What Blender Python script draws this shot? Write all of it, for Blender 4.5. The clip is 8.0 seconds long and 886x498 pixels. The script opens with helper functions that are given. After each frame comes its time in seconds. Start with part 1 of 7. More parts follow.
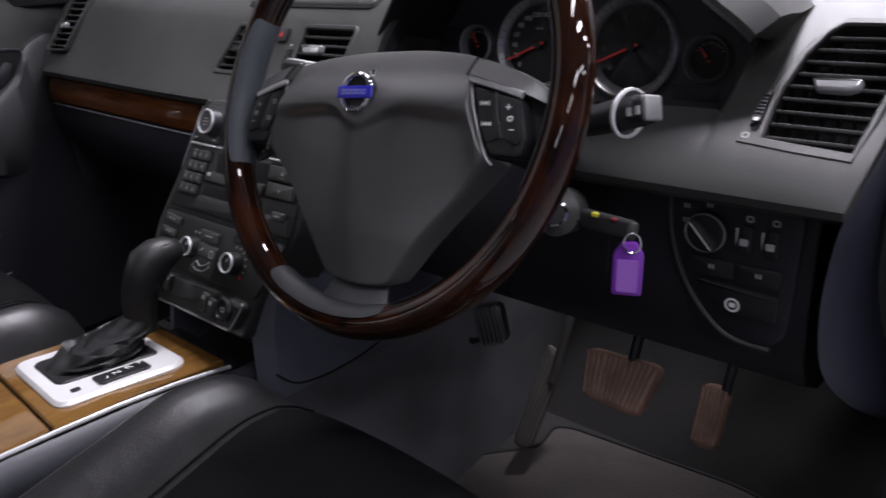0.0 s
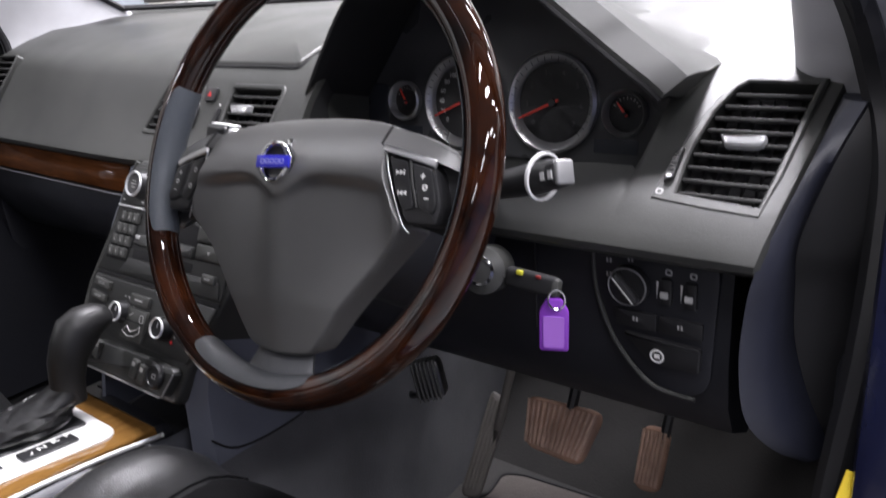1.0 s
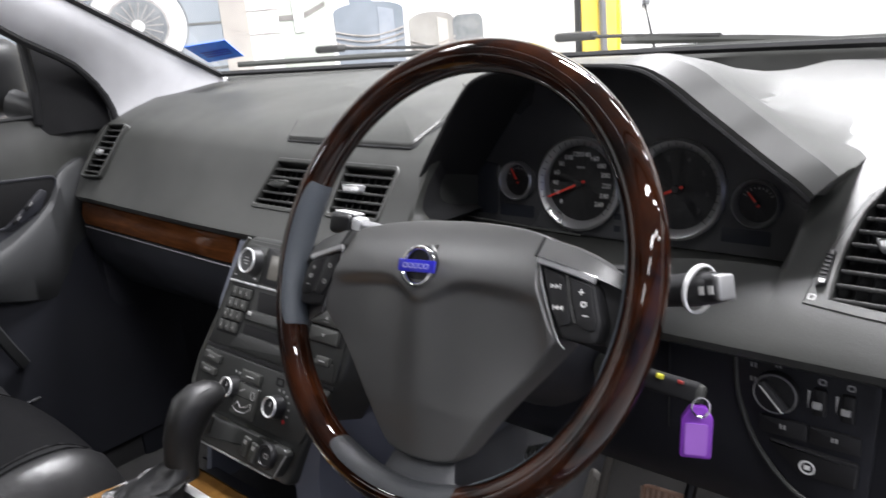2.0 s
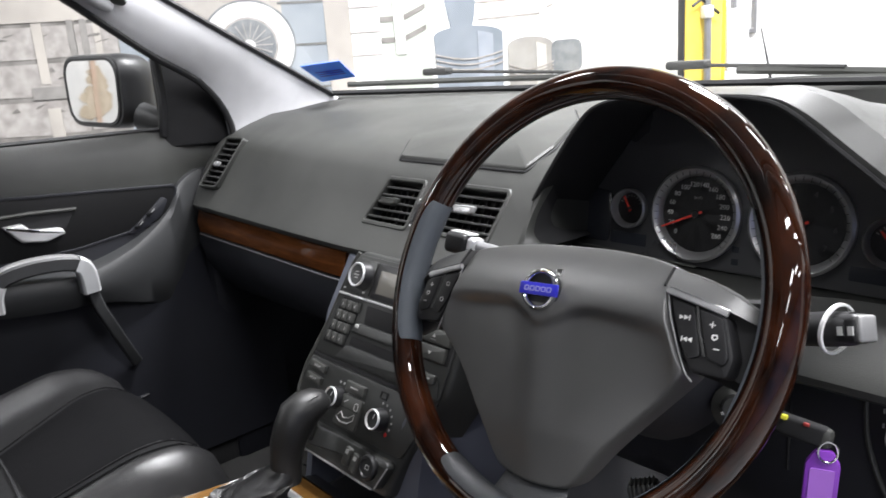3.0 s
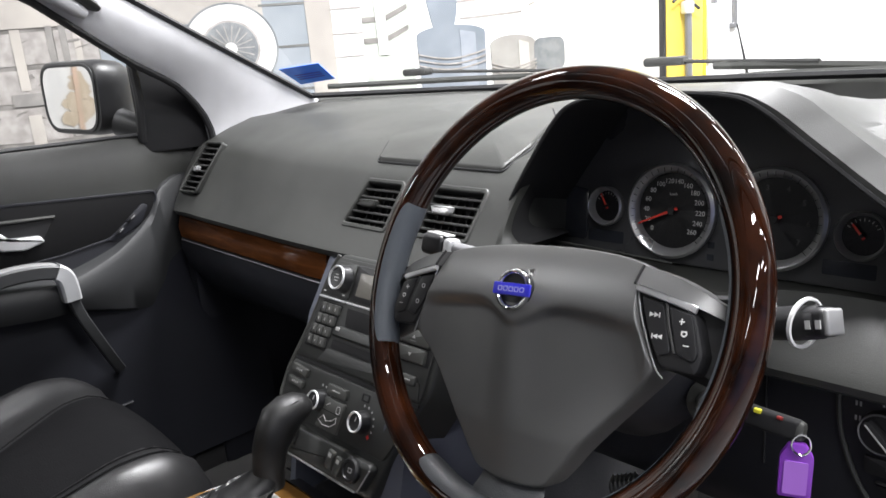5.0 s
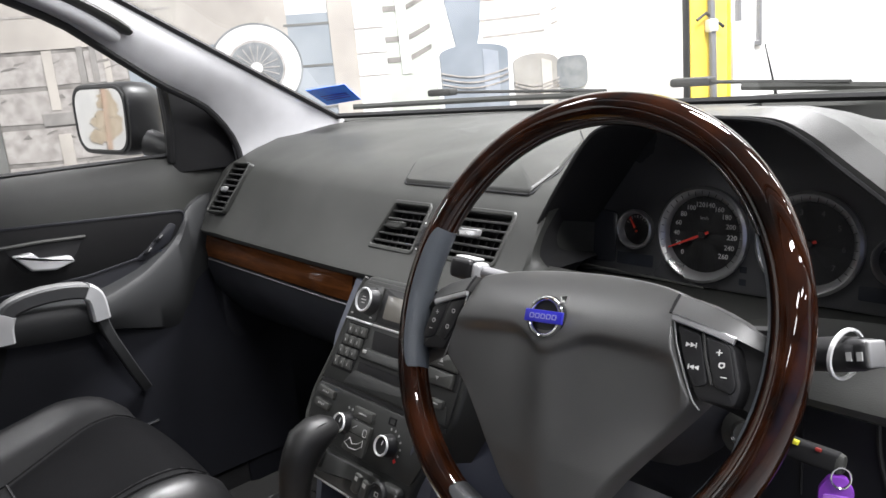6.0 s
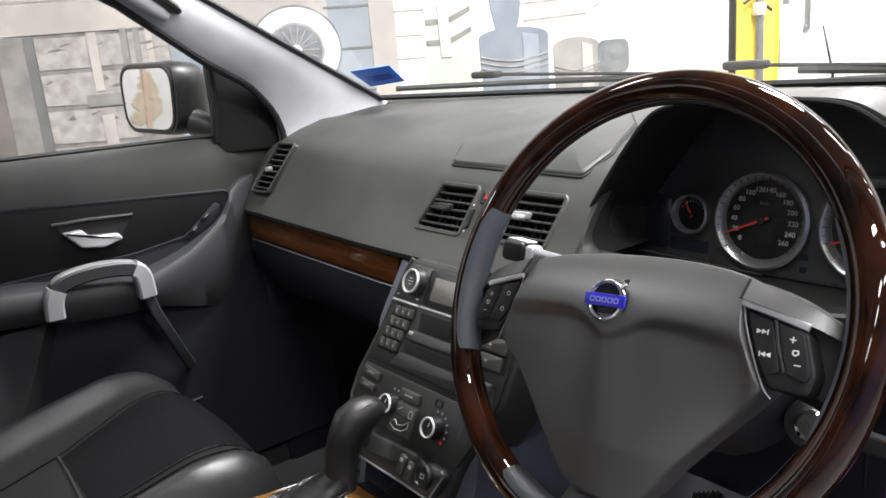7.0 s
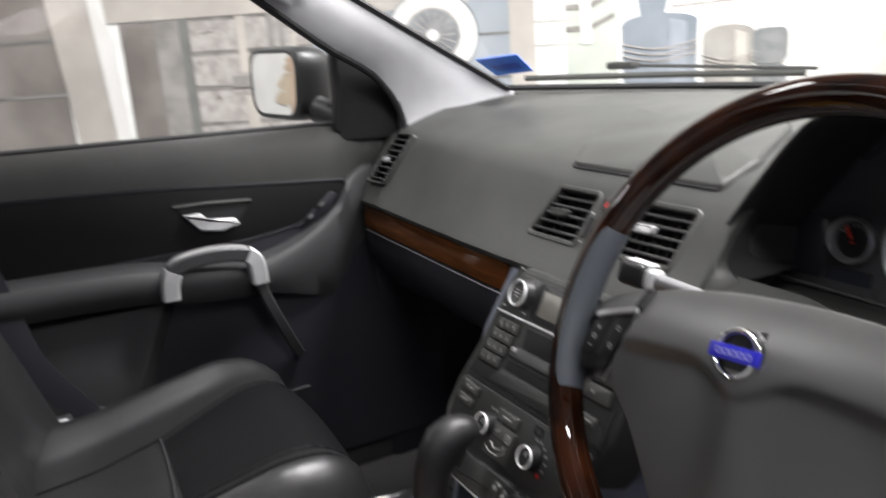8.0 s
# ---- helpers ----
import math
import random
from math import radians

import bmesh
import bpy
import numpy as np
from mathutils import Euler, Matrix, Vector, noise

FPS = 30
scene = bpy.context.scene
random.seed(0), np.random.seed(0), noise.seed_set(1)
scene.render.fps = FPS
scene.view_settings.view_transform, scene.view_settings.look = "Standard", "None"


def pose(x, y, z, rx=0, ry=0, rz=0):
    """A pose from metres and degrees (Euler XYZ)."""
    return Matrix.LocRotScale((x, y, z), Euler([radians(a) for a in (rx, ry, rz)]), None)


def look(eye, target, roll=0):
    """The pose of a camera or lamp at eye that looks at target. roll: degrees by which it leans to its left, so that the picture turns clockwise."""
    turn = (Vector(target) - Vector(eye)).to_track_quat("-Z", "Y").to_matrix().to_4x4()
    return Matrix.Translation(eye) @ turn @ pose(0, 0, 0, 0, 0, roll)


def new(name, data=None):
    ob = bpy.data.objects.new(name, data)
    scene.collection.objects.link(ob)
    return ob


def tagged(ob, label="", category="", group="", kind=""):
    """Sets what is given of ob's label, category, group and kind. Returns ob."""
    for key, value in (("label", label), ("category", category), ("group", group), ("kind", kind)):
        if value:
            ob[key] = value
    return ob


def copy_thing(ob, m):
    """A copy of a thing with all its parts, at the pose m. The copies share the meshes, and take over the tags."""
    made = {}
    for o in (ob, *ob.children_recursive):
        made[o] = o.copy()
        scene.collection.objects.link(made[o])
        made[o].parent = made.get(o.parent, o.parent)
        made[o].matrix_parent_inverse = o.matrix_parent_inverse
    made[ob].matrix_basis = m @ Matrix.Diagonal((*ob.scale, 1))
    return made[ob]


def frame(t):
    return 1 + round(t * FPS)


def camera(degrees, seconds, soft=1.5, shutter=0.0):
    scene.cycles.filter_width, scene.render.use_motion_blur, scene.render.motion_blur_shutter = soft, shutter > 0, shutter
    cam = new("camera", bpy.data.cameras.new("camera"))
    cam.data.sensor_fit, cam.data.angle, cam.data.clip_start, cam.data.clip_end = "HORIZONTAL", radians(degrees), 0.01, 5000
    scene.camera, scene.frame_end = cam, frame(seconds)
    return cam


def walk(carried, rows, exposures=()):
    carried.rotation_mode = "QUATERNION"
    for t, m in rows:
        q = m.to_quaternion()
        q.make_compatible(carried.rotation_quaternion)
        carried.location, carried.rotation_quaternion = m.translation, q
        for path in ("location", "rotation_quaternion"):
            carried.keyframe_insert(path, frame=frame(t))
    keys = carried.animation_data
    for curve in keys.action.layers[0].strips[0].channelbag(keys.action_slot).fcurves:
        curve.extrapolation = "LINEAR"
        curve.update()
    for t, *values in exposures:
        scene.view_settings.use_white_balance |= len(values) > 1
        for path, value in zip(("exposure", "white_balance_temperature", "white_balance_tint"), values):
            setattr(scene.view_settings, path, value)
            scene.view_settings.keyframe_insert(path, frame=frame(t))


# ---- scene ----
cam = camera(61.09, 8.0, soft=1.5, shutter=0.5)
PATH = [
    (0, (0.4438, -0.4147, 1.1654), (-0.1794, 0.2699, 0.7874), -3.77),
    (0.5, (0.4601, -0.4002, 1.1635), (-0.1221, 0.3191, 0.7845), -4.37),
    (0.6, (0.4620, -0.3963, 1.1656), (-0.1207, 0.3241, 0.7895), -4.45),
    (1, (0.4597, -0.3924, 1.1852), (-0.1253, 0.3450, 0.8476), -4.54),
    (1.5, (0.4303, -0.3946, 1.2164), (-0.1987, 0.3234, 0.9183), -5.57),
    (1.6, (0.4245, -0.4001, 1.2198), (-0.2148, 0.3128, 0.9317), -5.29),
    (1.7, (0.4123, -0.4043, 1.2283), (-0.2206, 0.3109, 0.9316), -5.08),
    (2.8, (0.3780, -0.4399, 1.2475), (-0.3426, 0.2105, 1.0073), -4.60),
    (3, (0.3743, -0.4430, 1.2444), (-0.3545, 0.1947, 0.9950), -4.05),
    (3.5, (0.3682, -0.4497, 1.2446), (-0.3791, 0.1650, 0.9925), -4.10),
    (3.6, (0.3676, -0.4487, 1.2436), (-0.3788, 0.1698, 0.9980), -4.24),
    (4, (0.3789, -0.4477, 1.2411), (-0.3547, 0.1825, 0.9866), -4.10),
    (4.2, (0.3846, -0.4377, 1.2355), (-0.3381, 0.1973, 0.9627), -4.50),
    (5.3, (0.3820, -0.4331, 1.2506), (-0.3431, 0.2123, 1.0104), -5.24),
    (5.5, (0.3777, -0.4421, 1.2527), (-0.3562, 0.1952, 1.0176), -5.19),
    (6, (0.3753, -0.4363, 1.2538), (-0.3649, 0.1962, 1.0258), -5.18),
    (6.5, (0.3661, -0.4438, 1.2521), (-0.3890, 0.1682, 1.0169), -4.76),
    (6.9, (0.3573, -0.4468, 1.2492), (-0.4052, 0.1538, 1.0088), -4.81),
    (7, (0.3552, -0.4478, 1.2494), (-0.4101, 0.1481, 1.0062), -4.87),
    (7.5, (0.3393, -0.4416, 1.2552), (-0.4294, 0.1249, 0.9583), -3.98),
    (8, (0.3023, -0.3763, 1.2545), (-0.5560, 0.0726, 1.0059), -4.01),
]
walk(cam, [(t, look(eye, target, roll)) for t, eye, target, roll in PATH],
     exposures=[(0.0, -1.05, 6300, 20), (0.5, -0.4, 6300, 20), (1.0, -0.05, 6400, 16), (1.5, -0.03, 6450, 13), (3.0, -0.02, 6500, 10), (5.5, -0.02, 6550, 10), (6.0, -0.05, 6570, 10), (8.0, -0.20, 6700, 10)])

# ---------------- world and light ----------------
world = bpy.data.worlds.new("workshop_air")
scene.world = world
world.use_nodes = True
world.node_tree.nodes["Background"].inputs[0].default_value = (0.82, 0.9, 1.0, 1)
world.node_tree.nodes["Background"].inputs[1].default_value = 0.035
scene.view_settings.exposure = -0.1

# the hall is turned against the car: its painted wall faces the camera
HALL_TURN = 62.0
HALL = Matrix.Translation((0.36, -0.45, 0)) @ Matrix.Rotation(radians(HALL_TURN), 4, "Z")
WALL = 4.2
CEIL = 4.0


def area_lamp(name, m, w, h, watts, colour):
    lamp = bpy.data.lights.new(name, "AREA")
    lamp.shape, lamp.size, lamp.size_y, lamp.energy, lamp.color = "RECTANGLE", w, h, watts, colour
    ob = new(name, lamp)
    ob.matrix_world = m
    return ob


# Rows follow rim glints; extra lamps and watts added to brighten wall, pad, hub
LAMPS = [(-6.4, 2.4, 90), (-4.2, 2.4, 70), (-1.6, 2.4, 40), (1.5, 1.35, 380), (2.5, 2.45, 140), (4.0, 2.6, 40), (6.4, 2.2, 60), (3.2, 0.9, 45), (-4.2, -0.6, 30), (-1.6, -0.45, 70),
         (5.2, 0.2, 60), (6.8, -0.8, 60), (0.05, -1.05, 85), (1.27, -1.86, 130), (0.2, -3.4, 50), (3.6, -2.4, 60), (6.4, -2.6, 50), (-3.4, -3.6, 25), (-1.2, -3.8, 25), (2.4, -3.8, 35), (4.6, -4.6, 40)]
for u, v, watts in LAMPS:
    area_lamp("ceiling_lamp_light", HALL @ pose(u, v, CEIL - 0.09, 0, 0, 0), 1.25, 0.2, watts, (1.0, 1.0, 1.03))

# ---------------- tools ----------------


def finish(name, bm, material, parent=None, label="", sharp=38, toward=None):
    """One mesh object out of a bmesh, smooth but for its sharp edges. toward: a point that an open sheet faces."""
    bmesh.ops.recalc_face_normals(bm, faces=bm.faces)
    if toward is not None:
        bm.normal_update()
        if sum((Vector(toward) - f.calc_center_median()).dot(f.normal) for f in bm.faces) < 0:
            bmesh.ops.reverse_faces(bm, faces=bm.faces)
    for f in bm.faces:
        f.smooth = True
    for e in bm.edges:
        e.smooth = len(e.link_faces) == 2 and e.calc_face_angle(0) < radians(sharp)
    me = bpy.data.meshes.new(name)
    bm.to_mesh(me)
    bm.free()
    me.materials.append(material)
    ob = new(name, me)
    if parent:
        ob.parent = parent
    if label:
        ob["label"] = label
    return ob


def part(name, bm, material, parent, label="", sharp=38, toward=None):
    return finish(name, bm, material, parent, label, sharp, toward)


def thing(name, label, category, m=None, group="", kind=""):
    ob = new(name)
    ob.empty_display_size = 0.05
    if m is not None:
        ob.matrix_world = m
    return tagged(ob, label, category, group, kind)


def B():
    return bmesh.new()


def frame_of(o, x, y):
    """A matrix with its origin at o, x axis along x and y axis near y."""
    x = Vector(x).normalized()
    zz = x.cross(Vector(y)).normalized()
    yy = zz.cross(x)
    m = Matrix((x, yy, zz)).transposed().to_4x4()
    m.translation = Vector(o)
    return m


def box(bm, m, sx, sy, sz, bevel=0.0, seg=2):
    """A box of these sizes round the origin of m."""
    got = bmesh.ops.create_cube(bm, size=1, matrix=m @ Matrix.Diagonal((sx, sy, sz, 1)))
    if bevel:
        edges = list({e for v in got["verts"] for e in v.link_edges})
        bmesh.ops.bevel(bm, geom=edges, offset=min(bevel, 0.49 * min(sx, sy, sz)), segments=seg, profile=0.5, affect="EDGES")
    return bm


def loft(bm, rings, closed=True, caps=True, loop=False):
    """Skins rings of points of equal count."""
    vs = [[bm.verts.new(p) for p in ring] for ring in rings]
    n = len(vs[0])
    pairs = list(zip(vs, vs[1:])) + ([(vs[-1], vs[0])] if loop else [])
    for a, b in pairs:
        for i in range(n if closed else n - 1):
            j = (i + 1) % n
            bm.faces.new((a[i], a[j], b[j], b[i]))
    if caps and closed and not loop:
        bm.faces.new(vs[0])
        bm.faces.new(vs[-1])
    return bm


def prism(bm, poly, m, depth, bevel=0.0, seg=2):
    """A flat shape, poly in the xy plane of m, depth thick towards +z, with its upper rim rounded."""
    steps = [(0.0, 0.0)]
    if bevel:
        steps += [(depth - bevel, 0.0)] + [(depth - bevel + bevel * math.sin(radians(90 * k / seg)), bevel * (1 - math.cos(radians(90 * k / seg)))) for k in range(1, seg + 1)]
    else:
        steps += [(depth, 0.0)]
    return loft(bm, [[m @ Vector((p[0], p[1], h)) for p in inset(poly, d)] for h, d in steps])


def inset(poly, d):
    """The shape drawn in by d on every side."""
    if d == 0:
        return list(poly)
    n = len(poly)
    area = sum(poly[i - 1][0] * poly[i][1] - poly[i][0] * poly[i - 1][1] for i in range(n))
    s = 1 if area > 0 else -1
    out = []
    for i in range(n):
        a, b, c = Vector(poly[i - 1][:2]), Vector(poly[i][:2]), Vector(poly[(i + 1) % n][:2])
        u, v = (b - a), (c - b)
        u = u.normalized() if u.length > 1e-9 else v.normalized()
        v = v.normalized() if v.length > 1e-9 else u
        nu, nv = Vector((-u.y, u.x)) * s, Vector((-v.y, v.x)) * s
        w = nu + nv
        w = w / max(w.dot(w) / 2, 0.35)
        out.append((b.x + w.x * d, b.y + w.y * d))
    return out


def rounded(poly, r, seg=4):
    """The shape with round corners."""
    out, n = [], len(poly)
    for i in range(n):
        a, b, c = Vector(poly[i - 1]), Vector(poly[i]), Vector(poly[(i + 1) % n])
        k = min(r, (a - b).length * 0.45, (c - b).length * 0.45)
        p, q = b + (a - b).normalized() * k, b + (c - b).normalized() * k
        for j in range(seg + 1):
            t = j / seg
            out.append(tuple((1 - t) ** 2 * p + 2 * t * (1 - t) * b + t * t * q))
    return out


def rect(w, h, r=0.0, seg=4, cx=0.0, cy=0.0):
    poly = [(cx - w / 2, cy - h / 2), (cx + w / 2, cy - h / 2), (cx + w / 2, cy + h / 2), (cx - w / 2, cy + h / 2)]
    return rounded(poly, r, seg) if r else poly


def ring_prism(bm, outer, inner, m, depth, bevel=0.0):
    """A frame between two shapes of equal count."""
    o, i = outer, inner
    b = bevel or depth * 0.3
    rings = [[(*p, 0) for p in o], [(*p, depth - b) for p in o], [(*p, depth) for p in inset(o, b)],
             [(*p, depth) for p in inset(i, -b)], [(*p, depth - b) for p in i], [(*p, 0) for p in i]]
    return loft(bm, [[m @ Vector(p) for p in ring] for ring in rings], loop=True)


def lathe(bm, profile, m, seg=32, caps=True):
    """Turns (radius, height) steps about the z axis of m."""
    rings = [[m @ Vector((r * math.cos(2 * math.pi * k / seg), r * math.sin(2 * math.pi * k / seg), h)) for k in range(seg)] for r, h in profile]
    return loft(bm, rings, caps=caps)


def tube(bm, pts, r, seg=8, closed=False, flat=1.0):
    """A round bar along the points; r is one radius or one for each point."""
    pts = [Vector(p) for p in pts]
    rs = r if isinstance(r, (list, tuple)) else [r] * len(pts)
    n, rings, side = len(pts), [], None
    for i, p in enumerate(pts):
        a = pts[i - 1] if (i or closed) else p
        b = pts[(i + 1) % n] if (i < n - 1 or closed) else p
        d = (b - a).normalized()
        if side is None:
            side = d.cross(Vector((0, 0, 1)))
            side = side if side.length > 0.05 else d.cross(Vector((1, 0, 0)))
        side = (side - d * side.dot(d)).normalized()
        up = d.cross(side)
        rings.append([p + rs[i] * (side * math.cos(2 * math.pi * k / seg) + flat * up * math.sin(2 * math.pi * k / seg)) for k in range(seg)])
    return loft(bm, rings, caps=not closed, loop=closed)


def smooth_line(pts, n=8):
    """A Catmull-Rom line through the points."""
    pts = [Vector(p) for p in pts]
    out = []
    for i in range(len(pts) - 1):
        p0, p1, p2, p3 = pts[max(i - 1, 0)], pts[i], pts[i + 1], pts[min(i + 2, len(pts) - 1)]
        for k in range(n):
            t = k / n
            out.append(0.5 * ((2 * p1) + (p2 - p0) * t + (2 * p0 - 5 * p1 + 4 * p2 - p3) * t * t + (3 * p1 - p0 - 3 * p2 + p3) * t ** 3))
    return out + [pts[-1]]


def text_part(name, body, size, m, material, parent, depth=0.0002):
    """Raised writing in the built-in font, centred on the origin of m."""
    curve = bpy.data.curves.new(name, "FONT")
    curve.body, curve.size, curve.align_x, curve.align_y, curve.extrude = body, size, "CENTER", "CENTER", depth
    curve.resolution_u = 2
    tmp = bpy.data.objects.new(name, curve)
    scene.collection.objects.link(tmp)
    dg = bpy.context.evaluated_depsgraph_get()
    me = bpy.data.meshes.new_from_object(tmp.evaluated_get(dg))
    bpy.data.objects.remove(tmp)
    me.materials.clear()
    me.materials.append(material)
    ob = new(name, me)
    ob.parent = parent
    ob.matrix_basis = m
    return ob


# ---------------- materials ----------------


def mat(name, colour, rough=0.5, metal=0.0, second=None, scale=8.0, mix=0.5, grain=0.0, grain_scale=900.0, leather=0.0, coat=0.0, spec=0.5, wear=0.12, sheen=0.0):
    """A surface with two scales of variation: colour patches and fine relief."""
    m = bpy.data.materials.new(name)
    m.use_nodes = True
    nt = m.node_tree
    n, l = nt.nodes, nt.links
    bsdf = n["Principled BSDF"]
    co = n.new("ShaderNodeTexCoord")
    big = n.new("ShaderNodeTexNoise")
    big.inputs["Scale"].default_value, big.inputs["Detail"].default_value = scale, 5
    l.new(co.outputs["Object"], big.inputs["Vector"])
    ramp = n.new("ShaderNodeMix")
    ramp.data_type = "RGBA"
    second = second or tuple(c * 0.8 for c in colour)
    ramp.inputs[6].default_value, ramp.inputs[7].default_value = (*colour, 1), (*second, 1)
    curve = n.new("ShaderNodeMapRange")
    curve.inputs[1].default_value, curve.inputs[2].default_value, curve.inputs[4].default_value = 0.35, 0.68, min(1.0, mix * 2)
    l.new(big.outputs["Fac"], curve.inputs[0])
    l.new(curve.outputs[0], ramp.inputs[0])
    l.new(ramp.outputs[2], bsdf.inputs["Base Color"])
    rr = n.new("ShaderNodeMapRange")
    rr.inputs[3].default_value, rr.inputs[4].default_value = max(0.02, rough - wear), min(1.0, rough + wear)
    l.new(big.outputs["Fac"], rr.inputs[0])
    l.new(rr.outputs[0], bsdf.inputs["Roughness"])
    bsdf.inputs["Metallic"].default_value = metal
    bsdf.inputs["Specular IOR Level"].default_value = spec
    bsdf.inputs["Coat Weight"].default_value = coat
    bsdf.inputs["Coat Roughness"].default_value = 0.04
    if sheen:
        bsdf.inputs["Sheen Weight"].default_value = sheen
    if grain or leather:
        bump = n.new("ShaderNodeBump")
        bump.inputs["Distance"].default_value = 0.001
        if leather:
            tex = n.new("ShaderNodeTexVoronoi")
            tex.feature = "DISTANCE_TO_EDGE"
            bump.inputs["Strength"].default_value = leather
            src = tex.outputs["Distance"]
        else:
            tex = n.new("ShaderNodeTexNoise")
            tex.inputs["Detail"].default_value = 2
            bump.inputs["Strength"].default_value = grain
            src = tex.outputs["Fac"]
        tex.inputs["Scale"].default_value = grain_scale
        l.new(co.outputs["Object"], tex.inputs["Vector"])
        l.new(src, bump.inputs["Height"])
        l.new(bump.outputs[0], bsdf.inputs["Normal"])
        if leather >= 0.3:
            fold = n.new("ShaderNodeTexNoise")
            fold.inputs["Scale"].default_value, fold.inputs["Detail"].default_value, fold.inputs["Distortion"].default_value = 34, 2, 0.2
            soft = n.new("ShaderNodeBump")
            soft.inputs["Distance"].default_value, soft.inputs["Strength"].default_value = 0.004, 0.16
            l.new(co.outputs["Object"], fold.inputs["Vector"])
            l.new(fold.outputs["Fac"], soft.inputs["Height"])
            l.new(soft.outputs[0], bump.inputs["Normal"])
    return m


def wood(name, dark, light, scale=(6, 30, 30), coat=1.0, rough=0.25):
    """Lacquered wood with streaked grain."""
    m = bpy.data.materials.new(name)
    m.use_nodes = True
    n, l = m.node_tree.nodes, m.node_tree.links
    bsdf = n["Principled BSDF"]
    co, mp = n.new("ShaderNodeTexCoord"), n.new("ShaderNodeMapping")
    mp.inputs["Scale"].default_value = scale
    l.new(co.outputs["Object"], mp.inputs["Vector"])
    a, b = n.new("ShaderNodeTexNoise"), n.new("ShaderNodeTexNoise")
    a.inputs["Scale"].default_value, a.inputs["Detail"].default_value, a.inputs["Distortion"].default_value = 1.5, 8, 1.2
    b.inputs["Scale"].default_value, b.inputs["Detail"].default_value = 12, 4
    mul = n.new("ShaderNodeMath")
    mul.operation = "MULTIPLY_ADD"
    mul.inputs[1].default_value, mul.inputs[2].default_value = 0.35, 0.0
    add = n.new("ShaderNodeMath")
    add.operation = "ADD"
    l.new(mp.outputs[0], a.inputs["Vector"])
    l.new(mp.outputs[0], b.inputs["Vector"])
    l.new(b.outputs["Fac"], mul.inputs[0])
    l.new(a.outputs["Fac"], add.inputs[0])
    l.new(mul.outputs[0], add.inputs[1])
    ramp = n.new("ShaderNodeValToRGB")
    ramp.color_ramp.elements[0].position, ramp.color_ramp.elements[0].color = 0.5, (*dark, 1)
    ramp.color_ramp.elements[1].position, ramp.color_ramp.elements[1].color = 0.85, (*light, 1)
    l.new(add.outputs[0], ramp.inputs[0])
    l.new(ramp.outputs[0], bsdf.inputs["Base Color"])
    bsdf.inputs["Roughness"].default_value = rough
    bsdf.inputs["Specular IOR Level"].default_value = 0.0
    bsdf.inputs["Coat Weight"].default_value = coat
    bsdf.inputs["Coat Roughness"].default_value = 0.02
    return m


def glass(name, tint=(1, 1, 1), rough=0.0):
    m = bpy.data.materials.new(name)
    m.use_nodes = True
    n, l = m.node_tree.nodes, m.node_tree.links
    n.clear()
    out, mixs, tr, gl, fr = (n.new(k) for k in ("ShaderNodeOutputMaterial", "ShaderNodeMixShader", "ShaderNodeBsdfTransparent", "ShaderNodeBsdfGlossy", "ShaderNodeFresnel"))
    tr.inputs[0].default_value = (*tint, 1)
    gl.inputs["Roughness"].default_value = rough
    fr.inputs[0].default_value = 1.45
    l.new(fr.outputs[0], mixs.inputs[0])
    l.new(tr.outputs[0], mixs.inputs[1])
    l.new(gl.outputs[0], mixs.inputs[2])
    l.new(mixs.outputs[0], out.inputs[0])
    return m


def glow(name, colour, strength):
    m = bpy.data.materials.new(name)
    m.use_nodes = True
    bsdf = m.node_tree.nodes["Principled BSDF"]
    bsdf.inputs["Base Color"].default_value = (*colour, 1)
    bsdf.inputs["Emission Color"].default_value = (*colour, 1)
    bsdf.inputs["Emission Strength"].default_value = strength
    return m


M_PAD = mat("grained_grey_plastic", (0.034, 0.035, 0.032), 0.46, spec=0.5, second=(0.027, 0.028, 0.0258), grain=0.25, grain_scale=1100)
# Charcoal with the navy body's reflected blue light put into the colour
M_ENDCAP = mat("blue_lit_charcoal_plastic", (0.012, 0.0135, 0.023), 0.5, grain=0.2, grain_scale=1100)
# Its slight blue holds the bluish light on the lower panels
M_LOWER = mat("charcoal_plastic", (0.0088, 0.0095, 0.0135), 0.5, grain=0.2, grain_scale=1100)
M_DARK = mat("black_plastic", (0.012, 0.012, 0.013), 0.42, grain=0.1)
M_SLAT = mat("satin_slat_plastic", (0.045, 0.045, 0.044), 0.6, spec=0.25)
M_MATT = mat("matt_black_lining", (0.006, 0.006, 0.007), 0.85)
M_CONSOLE = mat("dark_console_plastic", (0.025, 0.026, 0.0245), 0.42, grain=0.1)
M_BUTTON = mat("soft_button_plastic", (0.05, 0.051, 0.047), 0.45)
M_SILVER = mat("satin_silver_plastic", (0.66, 0.67, 0.68), 0.33, metal=0.5, second=(0.5, 0.5, 0.5))
M_CHROME = mat("chrome", (0.8, 0.8, 0.8), 0.08, metal=1.0, wear=0.03)
M_ALU = mat("brushed_gauge_ring", (0.50, 0.50, 0.50), 0.3, metal=0.75, second=(0.42, 0.42, 0.42))
# Colour lifted in place of haze on the reflecting instrument cover
M_CLUSTER = mat("haze_lifted_cluster_plastic", (0.060, 0.061, 0.064), 0.3, spec=0.7)
M_PLATE = mat("brushed_light_metal", (0.78, 0.78, 0.77), 0.4, metal=0.35, second=(0.7, 0.7, 0.7), wear=0.06)
M_LEATHER = mat("black_leather", (0.0115, 0.0115, 0.012), 0.36, leather=0.32, grain_scale=420, spec=0.5)
